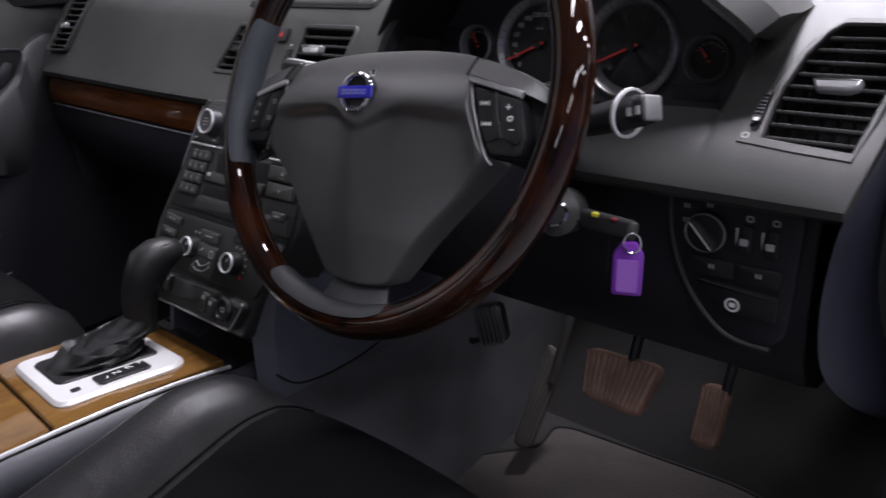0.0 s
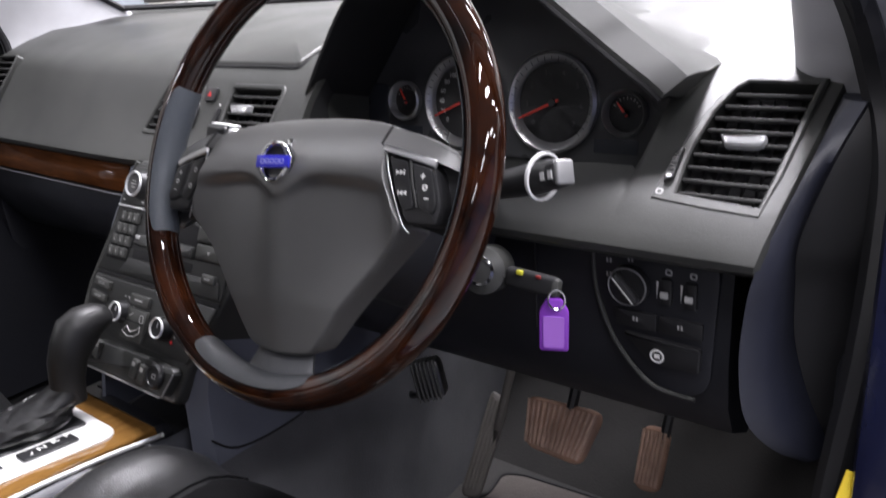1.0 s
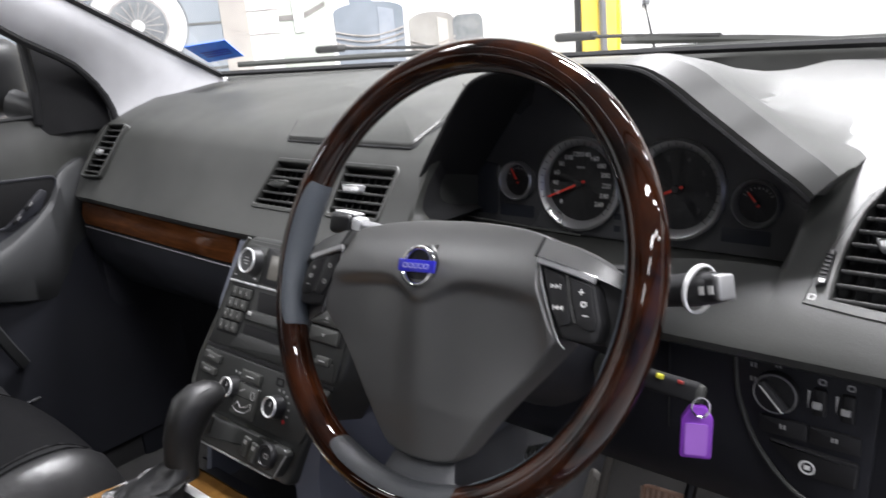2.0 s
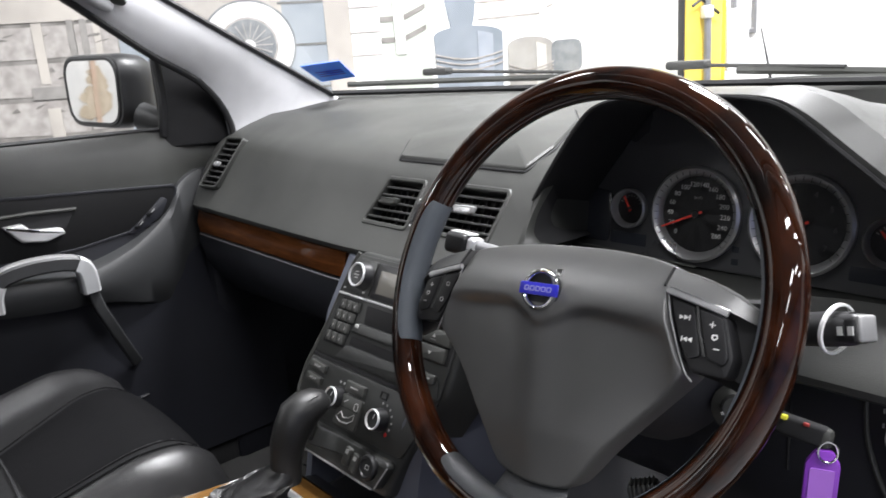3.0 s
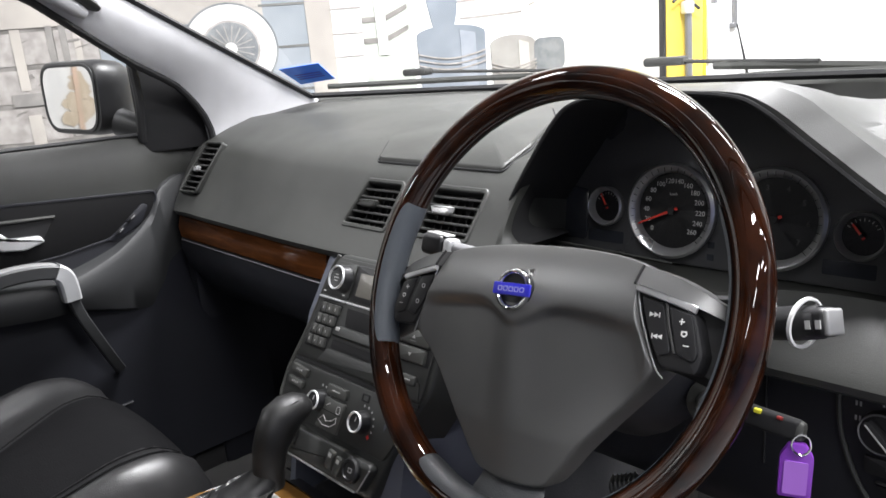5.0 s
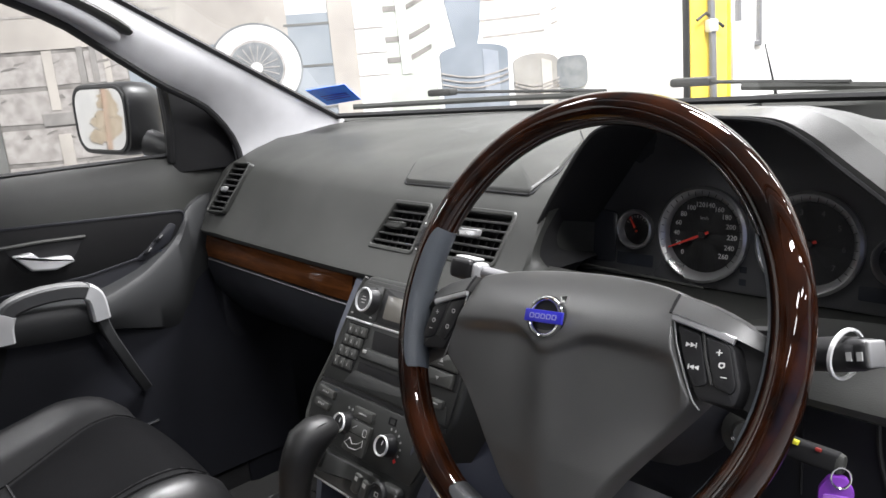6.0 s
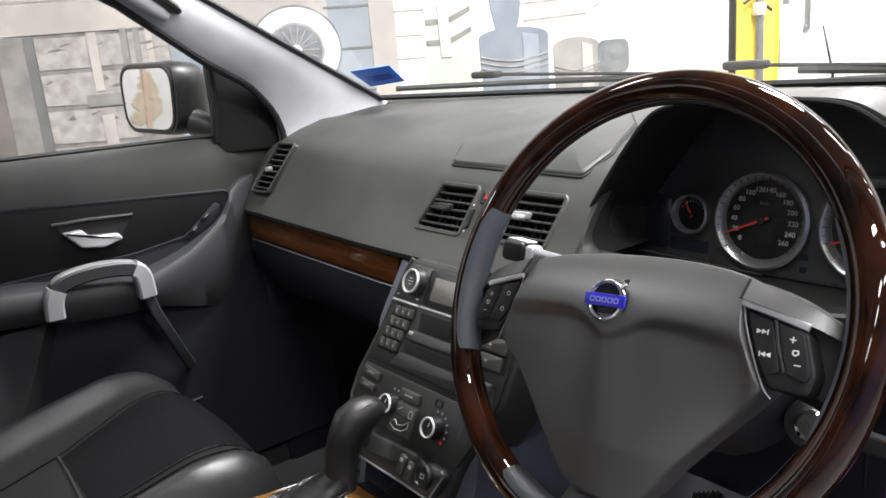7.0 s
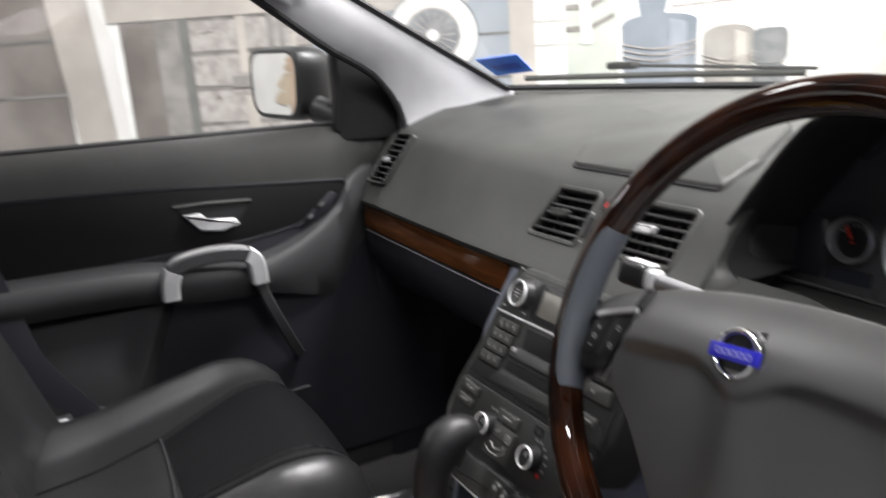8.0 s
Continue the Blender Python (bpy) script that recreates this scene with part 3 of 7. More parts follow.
# the well's edge is rounded over at its corner and along its side
for x, w, sink in ((WELL_X - 0.004, 0.0, 0.0), (WELL_X - 0.001, 0.55, 0.003), (WELL_X + 0.0015, 0.97, 0.0006)):
    rows.append([(x, a[0] + (b[0] - a[0]) * w, a[1] + (b[1] - a[1]) * w - (sink if i > 5 else 0.0)) for i, (a, b) in enumerate(zip(pad_rest(x), BESIDE))])
for x in (0.205, 0.21, 0.232, 0.245, 0.26, 0.28, 0.30, 0.335, 0.352, 0.366, 0.372):
    e = 0.0 if x < 0.36 else (0.006 if x < 0.37 else 0.02)
    rows.append([(min(x, 0.324 + 0.19 * (max(zz, 0.96) - 0.967) + (x - 0.372) * 0.2), min(y + e, ws_base(x)[0]), zz - e * 0.5) for y, zz in BESIDE])
loft(bm, rows)
driver_pad = part("driver_pad", bm, M_PAD, dash)

# instrument hood: an arch that sinks into the pad towards the windscreen
LIP = [(-0.272, 0.986), (-0.248, 1.026), (-0.222, 1.068), (-0.186, 1.118), (-0.15, 1.162), (-0.126, 1.180), (-0.085, 1.188), (-0.01, 1.190), (0.052, 1.186), (0.083, 1.174), (0.124, 1.143), (0.175, 1.104), (0.200, 1.086), (0.214, 1.074)]
LIP = [(p.x, p.y) for p in smooth_line([(*p, 0) for p in LIP], 4)]


def outer_of(x, zz):
    """The hood's outer line: close to the lip on the left, a thick rim on the sloping right."""
    r = max(0.0, min(1.0, (x - 0.02) / 0.08))
    return (x - 0.004 * (1 - r) * min(1.0, max(0.0, -x / 0.12)) + 0.016 * r, zz + 0.005 * (1 - r) + 0.018 * r)


ARCH = [outer_of(x, zz) for x, zz in LIP]


def hood_ring(y, drop, k):
    """Outer line lowered and widened by drop, inner line k of the way to the dials."""
    outer = [(x + (0.05 * drop if x > 0 else -0.05 * drop), y, zz - max(0.0, (zz - 1.125)) * drop) for x, zz in ARCH]
    inner = [(x, y, zz - 0.004) for x, zz in LIP] if k is None else [(x, y, 1.09 + (zz - 1.09) * k) for x, zz in LIP]
    return outer, inner


bm = B()
rings = []
for y, drop in ((0.231, -1), (0.250, 0.0), (0.275, 0.01), (0.30, 0.02), (0.34, 0.06), (0.38, 0.12), (0.42, 0.22), (0.46, 0.33), (0.50, 0.46), (0.55, 0.62), (0.60, 0.8), (0.66, 0.95)):
    thin = drop < 0
    drop = max(0.0, drop)
    o, i = hood_ring(y, drop, None)
    floor_z = float(np.interp(y, [p[0] for p in BESIDE[8:14]], [p[1] for p in BESIDE[8:14]]))
    keep = float(np.interp(y, [0.28, 0.32, 0.37, 0.46], [1.0, 0.78, 0.35, 0.0]))

    def settle(x, zz, under):
        """Beyond its front rim the hood's sloping side settles onto the level of the pad."""
        w = max(0.0, min(1.0, (x - 0.04) / 0.07))
        low = floor_z - (0.003 if x > 0.207 else 0.0)
        return zz + w * (max(low, low + (zz - low) * keep) - under - zz)

    o = [(x, yy, settle(x, zz, 0.0)) for x, yy, zz in o]
    if thin:
        o = [(x + 0.25 * (p[0] - x), y, zz + 0.25 * (p[2] - zz) + 0.001) for (x, zz), p in zip(LIP, o)]
    i = [(x, y, min(zz + 0.004, 1.125 + (zz + 0.004 - 1.125) * (1 - drop)) + 0.001) for x, _, zz in i]
    if y > 0.26:
        i = [(x, yy, min(zz, settle(x, zz, 0.006))) for x, yy, zz in i]
    rings.append(o + list(reversed(i)))
loft(bm, rings)
part("instrument_hood", bm, M_PAD, dash, "arched grey hood over the dials", sharp=16)
bm = B()
loft(bm, [[(x, 0.230, zz) for x, zz in LIP], [(x * 0.985, 0.27, zz - 0.004) for x, zz in LIP], [(x * 0.96, 0.345, zz - 0.012 - 0.5 * max(0.0, zz - 1.09) * max(0.0, min(1.0, (x - 0.03) / 0.07))) for x, zz in LIP]], closed=False)
ob = part("hood_lining", bm, M_MATT, dash, "matt black inside of the hood")
bm = B()
tube(bm, [(x, 0.2295, zz) for x, zz in LIP], 0.0025, 6)
part("hood_lip", bm, M_MATT, dash)
# rounded border of the well at its foot, towards the middle of the car
edge = smooth_line([(-0.2180, 0.238, 1.083), (-0.2185, 0.228, 1.069), (-0.2195, 0.2140, 1.0480), (-0.2190, 0.198, 1.026), (-0.2180, 0.190, 1.010), (-0.2150, 0.186, 1.000)], 4)
inner = smooth_line([(-0.2080, 0.249, 1.083), (-0.2110, 0.240, 1.071), (-0.2130, 0.2265, 1.054), (-0.2110, 0.2140, 1.034), (-0.2030, 0.2120, 1.0235), (-0.1900, 0.2110, 1.0170)], 4)
bm = B()
loft(bm, [[p + Vector((-0.006, 0.012, -0.002)), p, p * 0.55 + q * 0.45 + Vector((0.002, -0.003, 0.001)), q, q + Vector((-0.001, 0.005, 0.0)), p + Vector((-0.006, 0.016, -0.004))] for p, q in zip(edge, inner)])
part("well_border", bm, M_PAD, dash, "rounded border of the instrument well")
bm = B()
loft(bm, [[q + Vector((0.0, 0.002, 0.0)), Vector((q.x - 0.02, 0.326, q.z - 0.01)), Vector((q.x - 0.03, 0.326, q.z - 0.01)), q + Vector((-0.012, 0.004, 0.0))] for q in inner])
part("well_wall", bm, M_MATT, dash)

# walnut strip, glove box, lower panels
bm = B()
rows = []
for x in [-1.105 + 0.5575 * i / 8 for i in range(9)]:
    k = max(0.0, (-0.6 - x) / 0.5)
    dy = 0.02 * k
    rows.append([(x, 0.176 + dy, 0.972), (x, 0.170 + dy, 0.968), (x, 0.164 + dy, 0.948), (x, 0.166 + dy, 0.927), (x, 0.172 + dy, 0.922), (x, 0.21 + dy, 0.922), (x, 0.21 + dy, 0.97)])
loft(bm, rows)
part("walnut_strip", bm, M_WOODTRIM, dash, "lacquered walnut trim strip")
bm = B()
tube(bm, [(-1.105 + 0.56 * i / 8, 0.166 + 0.02 * max(0.0, (0.505 - 0.56 * i / 8) / 0.5), 0.9205) for i in range(9)], 0.0014, 6)
part("trim_edge", bm, M_STEEL, dash)
bm = B()
rows = []
for x in [-1.13 + 0.665 * i / 8 for i in range(9)]:
    k = max(0.0, (-0.6 - x) / 0.5)
    dy = 0.02 * k
    rows.append([(x, 0.175 + dy, 0.919), (x, 0.172 + dy, 0.90), (x, 0.182 + dy, 0.86), (x, 0.21 + dy, 0.815), (x, 0.26, 0.78), (x, 0.36, 0.765), (x, 0.36, 0.93)])
loft(bm, rows)
part("glove_box", bm, M_GLOVE, dash, "charcoal glove box lid")
part("glove_latch", box(B(), pose(-0.585, 0.184, 0.875, 15, 0, 0), 0.05, 0.014, 0.03, 0.004), M_DARK, dash)
bm = B()
prof = [(0.185, 0.958), (0.181, 0.92), (0.181, 0.86), (0.186, 0.82), (0.205, 0.785), (0.25, 0.76), (0.34, 0.75), (0.34, 0.95)]
loft(bm, [[(x, y + e, zz) for y, zz in prof] for x, e in ((-0.255, 0.01), (-0.2, 0.0), (0.0, 0.0), (0.16, 0.0), (0.298, 0.0))])
part("knee_panel", bm, M_LOWER, dash, "charcoal panel below the wheel")
bm = B()
tube(bm, [(0.115, 0.181, 0.955), (0.115, 0.1795, 0.86)], 0.0012, 6)
part("panel_joint", bm, M_MATT, dash)
# end cap beside the door opening
bm = B()
rows = []
cap_pts = ((1.072, 0.346, 0.280, 0.366, 0.262), (1.03, 0.337, 0.226, 0.350, 0.236), (0.967, 0.3215, 0.157, 0.332, 0.222), (0.92, 0.3135, 0.157, 0.329, 0.236),
           (0.87, 0.311, 0.163, 0.332, 0.238), (0.82, 0.316, 0.175, 0.346, 0.240), (0.785, 0.334, 0.198, 0.361, 0.242), (0.766, 0.356, 0.222, 0.367, 0.246))
cap_a = smooth_line([(p[1], p[2], p[0]) for p in cap_pts], 4)
cap_b = smooth_line([(p[3], p[4], p[0]) for p in cap_pts], 4)
for pa, pb in zip(cap_a, cap_b):
    zz, ax, ay, bx, by = pa.z, pa.x, pa.y, pb.x, pb.y
    nx, ny = (by - ay), -(bx - ax)
    rows.append([(ax, ay, zz), (ax * 0.75 + bx * 0.25 + nx * 0.12, ay * 0.75 + by * 0.25 + ny * 0.12, zz), (ax * 0.4 + bx * 0.6 + nx * 0.12, ay * 0.4 + by * 0.6 + ny * 0.12, zz), (bx, by, zz), (bx + 0.003, by + 0.015, zz), (bx + 0.010, by + 0.16, zz), (ax - 0.02, by + 0.16, zz)])
loft(bm, rows)
part("end_cap", bm, M_ENDCAP, dash, "curved dashboard end cap")
# Black strip added to fill the dark gap between cap and door seal
bm = B()
loft(bm, [[(p.x + 0.002, p.y + 0.006, p.z), (0.402, p.y + 0.030, p.z), (0.402, p.y + 0.060, p.z), (p.x + 0.002, p.y + 0.040, p.z)] for p in cap_b])
part("seal_channel", bm, M_SEAL, dash, "black filler strip beside the end cap")
# storage lid in the middle of the top
bm = B()


def pad_z(y):
    t = [(0.192, 1.016), (0.212, 1.045), (0.235, 1.078), (0.252, 1.094), (0.275, 1.106), (0.33, 1.121), (0.42, 1.137), (0.52, 1.148), (0.66, 1.158)]
    return float(np.interp(y, [a for a, _ in t], [b for _, b in t]))


lid = [(-0.508, 0.257), (-0.2555, 0.2545), (-0.255, 0.31), (-0.30, 0.42), (-0.37, 0.50), (-0.60, 0.53), (-0.645, 0.50), (-0.60, 0.40), (-0.545, 0.31)]
lid = rounded(lid, 0.007, 3)
c = (-0.42, 0.39)
rings = []
for s, h in ((1.0, -0.004), (1.0, 0.004), (0.985, 0.0065), (0.6, 0.0075), (0.2, 0.0075)):
    rings.append([(c[0] + (x - c[0]) * s, c[1] + (y - c[1]) * s, pad_z(c[1] + (y - c[1]) * s) + h) for x, y in lid])
loft(bm, rings)
part("storage_lid", bm, M_PAD, dash, "grey storage lid in the dashboard top")
bm = B()
tube(bm, [(c[0] + (x - c[0]) * 1.012, c[1] + (y - c[1]) * 1.012, pad_z(c[1] + (y - c[1]) * 1.012) + 0.001) for x, y in lid], 0.0018, 6, closed=True)
part("lid_joint", bm, M_MATT, dash)


def edge_x(poly, y, side):
    """The leftmost (side -1) or rightmost (side 1) x of the shape at the height y."""
    xs = []
    for i in range(len(poly)):
        (x0, y0), (x1, y1) = poly[i - 1], poly[i]
        if min(y0, y1) <= y <= max(y0, y1) and abs(y1 - y0) > 1e-9:
            xs.append(x0 + (x1 - x0) * (y - y0) / (y1 - y0))
    return max(xs) if side > 0 else min(xs)


def vent(m, inner, outer, n, tab, tab_material=None, lean=18, fins=6):
    """An air vent in the plane of m: frame between two outlines, dark back, level slats, fins behind them and a tab at (x, y, width)."""
    ob = part("air_vent", ring_prism(B(), outer, inner, m @ pose(0, 0, -0.016), 0.0178, 0.0018), M_PAD, dash)
    part("vent_back", prism(B(), inset(inner, -0.003), m @ pose(0, 0, -0.0215), 0.002), M_MATT, ob)
    lo, hi = min(p[1] for p in inner), max(p[1] for p in inner)
    for i in range(n):
        y = lo + (hi - lo) * (i + 0.75) / (n + 0.5)
        a, b = edge_x(inner, y, -1) + 0.0006, edge_x(inner, y, 1) - 0.0006
        part("slat", box(B(), m @ pose((a + b) / 2, y, -0.006, lean, 0, 0), b - a, 0.0034, 0.011, 0.0013, 2), M_SLAT, ob)
    for i in range(fins):
        x = min(p[0] for p in inner) + (max(p[0] for p in inner) - min(p[0] for p in inner)) * (i + 1) / (fins + 1)
        ys = [y for y in [lo + (hi - lo) * k / 20 for k in range(1, 20)] if edge_x(inner, y, -1) < x < edge_x(inner, y, 1)]
        if len(ys) > 2:
            part("rear_fin", box(B(), m @ pose(x, (ys[0] + ys[-1]) / 2, -0.0165), 0.0012, ys[-1] - ys[0], 0.006), M_DARK, ob)
    tx, ty, tw = tab
    blade = rounded([(-tw / 2, 0.0045), (tw / 2, 0.006), (tw / 2 - 0.002, -0.003), (tw / 2 - 0.009, -0.006), (-tw / 2 + 0.006, -0.006)], 0.0025, 3)
    part("tab", prism(B(), blade, m @ pose(tx, ty, -0.002, 8, 0, 0), 0.008, 0.003, 3), tab_material or M_STRIP, ob, "adjusting tab")
    return ob


def carve_shape(ob, m, poly, depth):
    """Cuts a shape in the plane of m, depth deep on either side, out of the mesh of ob."""
    tool = finish("cutter", prism(B(), poly, m @ pose(0, 0, -depth), 2 * depth), M_DARK)
    cut = ob.modifiers.new("cut", "BOOLEAN")
    cut.operation, cut.solver, cut.object = "DIFFERENCE", "EXACT", tool
    me = bpy.data.meshes.new_from_object(ob.evaluated_get(bpy.context.evaluated_depsgraph_get()))
    ob.modifiers.clear()
    bm = bmesh.new()
    bm.from_mesh(me)
    for e in bm.edges:
        e.smooth = len(e.link_faces) == 2 and e.calc_face_angle(0) < radians(38)
    bm.to_mesh(me)
    bm.free()
    ob.data = me
    bpy.data.objects.remove(tool)


def on_face(x, y, zz, tilt, dz=0.0):
    """A plane leaning back by tilt from upright, facing the cabin, with its x axis along the car's width."""
    return pose(x, y, zz, 90 - tilt, 0, 0) @ pose(0, 0, dz)


def grown(poly, d, shift=(0.0, 0.0)):
    return [(x + shift[0], y + shift[1]) for x, y in inset(poly, -d)]


MIDDLE = on_face(-0.452, 0.2135, 1.047, 34.5)
v_left = rounded([(-0.0500, 0.0292), (-0.0727, -0.0357), (0.0206, -0.0365), (0.0265, 0.0288)], 0.003, 3)
v_right = rounded([(0.0945, 0.0298), (0.0900, -0.0345), (0.1800, -0.0335), (0.1870, 0.0293)], 0.003, 3)
END = on_face(-1.042, 0.2345, 1.074, 36.0)
v_end = rounded([(-0.0325, 0.0430), (-0.0450, -0.0050), (-0.0547, -0.0625), (0.0130, -0.0605), (0.0312, 0.0440)], 0.004, 3)
DRIVER = on_face(0.289, 0.2475, 1.042, 54.5)
v_driver = [(-0.0217, 0.0650), (-0.0294, 0.0567), (-0.0402, 0.0291), (-0.0462, -0.0111), (-0.0468, -0.0336), (-0.0455, -0.0646), (-0.020, -0.0672), (0.0212, -0.0705), (0.0245, -0.04), (0.030, 0.02), (0.0348, 0.0639), (0.0, 0.0650)]
o_driver = [(-0.0223, 0.0740), (-0.0412, 0.0482), (-0.0529, 0.0083), (-0.0590, -0.0250), (-0.0640, -0.0542), (-0.0655, -0.0735), (-0.0200, -0.0785), (0.0250, -0.0815), (0.0310, -0.04), (0.0365, 0.02), (0.0415, 0.0715), (0.0, 0.0740)]
for shape in (v_left, v_right):
    carve_shape(passenger_pad, MIDDLE, grown(shape, 0.004), 0.025)
carve_shape(passenger_pad, END, grown(v_end, 0.003), 0.022)
carve_shape(driver_pad, DRIVER, grown(v_driver, 0.004), 0.022)
vent(MIDDLE, v_left, grown(v_left, 0.0075), 5, (-0.031, -0.003, 0.040), M_PAD)
vent(MIDDLE, v_right, grown(v_right, 0.0075), 5, (0.123, 0.001, 0.040))
vent(END, v_end, grown(v_end, 0.005), 8, (-0.022, -0.014, 0.022), lean=15, fins=4)
vent(DRIVER, v_driver, o_driver, 9, (-0.008, -0.005, 0.038), lean=36)
hz = part("hazard_switch", prism(B(), rect(0.021, 0.020, 0.003, cx=0.0545, cy=0.019), MIDDLE @ pose(0, 0, 0.001), 0.004, 0.0015), M_DARK, dash)
part("mark", prism(B(), [(0.0505, 0.0155), (0.0585, 0.0155), (0.0545, 0.0225)], MIDDLE @ pose(0, 0, 0.0052), 0.0004), M_REDDOT, hz)
for x0 in (0.0335, 0.0785):
    wh = part("ridged_wheel", prism(B(), rect(0.0085, 0.030, 0.003, cx=x0, cy=-0.014), MIDDLE @ pose(0, 0, 0.0005), 0.0035, 0.0015), M_DARK, dash)
    for k in range(6):
        part("ridge", box(B(), MIDDLE @ pose(x0, -0.024 + 0.004 * k, 0.0045), 0.0065, 0.0012, 0.0014), M_SLAT, wh)
    for y in (0.0055, -0.0335):
        part("wheel_dots", prism(B(), rect(0.0024, 0.0024, cx=x0, cy=y), MIDDLE @ pose(0, 0, 0.0016), 0.0004), M_WHITE, dash)
wh = part("vent_wheel", prism(B(), rounded([(-0.0580, -0.0190), (-0.0520, -0.0175), (-0.0510, -0.0520), (-0.0585, -0.0570)], 0.002, 3), DRIVER @ pose(0, 0, 0.0012), 0.0045, 0.0015), M_DARK, dash, "ridged black vent wheel")
for k in range(8):
    part("ridge", box(B(), DRIVER @ pose(-0.0550, -0.024 - 0.004 * k, 0.0060, 0, 0, -4), 0.0055, 0.0013, 0.0014), M_SLAT, wh)
part("wheel_dots", prism(B(), rect(0.0042, 0.0036, cx=-0.0545, cy=-0.0515), DRIVER @ pose(0, 0, 0.0066), 0.0004), M_WHITE, wh)
part("wheel_dots", ring_prism(B(), rect(0.0062, 0.0062, 0.002, cx=-0.0590, cy=-0.0655), rect(0.0036, 0.0036, 0.001, cx=-0.0590, cy=-0.0655), DRIVER @ pose(0, 0, 0.0018), 0.0004, 0.0001), M_GREYPRINT, dash)

# ---------------- instruments ----------------
cluster = thing("instrument_cluster", "black instrument panel with silver-ringed dials and red pointers", "instrument panel")
CM = pose(-0.0, 0.332, 1.05, 82, 0, 0)  # x along the width, y up, z to the driver
part("face", prism(B(), rounded([(-0.27, -0.064), (0.185, -0.064), (0.192, 0.010), (0.155, 0.030), (0.11, 0.058), (0.05, 0.110), (0.02, 0.130), (-0.12, 0.135), (-0.21, 0.04)], 0.02), CM @ pose(0, 0, -0.012), 0.008, 0.002), M_CLUSTER, cluster)


def dial(x, y, r, band, pointer, numbers=None, size=0.006, rnum=0.72, reach=0.8, ink=None):
    m = CM @ pose(x, y, -0.004)
    ob = part("dial", lathe(B(), [(0.0001, 0.0), (r * 0.98, 0.0), (r * 0.98, -0.004), (0.0001, -0.004)], m, 40, caps=False), M_DIAL, cluster)
    part("ring", lathe(B(), [(r, -0.002), (r + 0.001, 0.008), (r - band * 0.2, 0.0105), (r - band * 0.55, 0.0085), (r - band, 0.001), (r - band, -0.002)], m, 48, caps=False), M_ALU, ob, "silver dial ring")
    a = radians(pointer)
    mm = m @ pose(0, 0, 0.004, 0, 0, pointer)
    part("pointer", prism(B(), [(-0.16 * r, -0.0016), (reach * r, -0.0009), (reach * r, 0.0009), (-0.16 * r, 0.0016)], mm, 0.001), M_RED, ob, "red pointer")
    part("pointer_hub", lathe(B(), [(0.085 * r, 0.002), (0.085 * r, 0.005), (0.07 * r, 0.0058), (0.0001, 0.0058)], m, 20, caps=False), M_DARK, ob)
    n = 27 if r > 0.04 else 9
    for i in range(n):
        t = radians(222 - 264 * i / (n - 1)) if r > 0.04 else radians(150 - 120 * i / (n - 1))
        rr = r - band * 0.55 if r > 0.04 else r * 0.66
        dd = band * 0.7 if r > 0.04 else r * 0.14
        mk = m @ pose(rr * math.cos(t), rr * math.sin(t), 0.0092 if r > 0.04 else 0.0006, 0, 0, math.degrees(t))
        part("tick", prism(B(), rect(dd * (1 if i % 2 == 0 else 0.6), 0.0007), mk, 0.0003), M_DARK if r > 0.04 else M_WHITE, ob)
    for i, word in enumerate(numbers or ()):
        t = radians(222 - 264 * i / (len(numbers) - 1))
        text_part("numeral", word, size, m @ pose(rnum * r * math.cos(t), rnum * r * math.sin(t), 0.0006), ink or M_GREYPRINT, ob)
    return ob, m


ob, m = dial(-0.0665, -0.0025, 0.0545, 0.0105, 204, [str(k) for k in range(0, 261, 20)], 0.0080, 0.63, 0.84, M_WHITE)
text_part("unit", "km/h", 0.005, m @ pose(0, 0.019, 0.0006), M_GREYPRINT, ob)
ob, m = dial(0.0525, -0.0005, 0.0540, 0.0105, 204, [str(k) for k in range(0, 8)], 0.0085, 0.62, 0.84, M_DIM)
dial(-0.1555, -0.0045, 0.0236, 0.0045, 120, reach=0.72)
dial(0.1378, -0.0085, 0.0236, 0.0040, 130, reach=0.6)
part("display", prism(B(), rect(0.050, 0.015, 0.002, cx=0.128, cy=-0.0435), CM @ pose(0, 0, -0.0045), 0.001), M_SMOKE, cluster)
part("side_panel", prism(B(), rounded([(-0.262, -0.050), (-0.186, -0.050), (-0.184, 0.014), (-0.232, 0.020)], 0.006), CM @ pose(0, 0, -0.0045), 0.002, 0.001), M_SMOKE, cluster, "smoked grey panel")
part("display", prism(B(), rect(0.052, 0.015, 0.002, cx=-0.157, cy=-0.0425), CM @ pose(0, 0, -0.0045), 0.001), M_SMOKE, cluster)
bm = B()
tube(bm, [CM @ Vector(p) for p in ((-0.266, -0.036, 0.014), (-0.252, -0.054, 0.014), (-0.05, -0.060, 0.018))], 0.0013, 6)
part("face_edge", bm, M_BUTTON, cluster)
for k in (-0.011, 0.003):
    part("warning_lamp", prism(B(), rect(0.008, 0.007, cx=-0.0165, cy=-0.0400 + k), CM @ pose(0, 0, -0.0042), 0.0006), M_SMOKE, cluster)

# ---------------- steering wheel ----------------
wheel = thing("steering_wheel", "four-spoke steering wheel with dark walnut rim and grey leather grips", "steering wheel", pose(-0.002, 0.007, 1.0495, 65, 0, 0) @ pose(0, 0, 0, 0, 0, 4.5))
R_RIM, R_TUBE = 0.1805, 0.0137
HUB = -0.005  # the hub sits this far forward of its drawn height


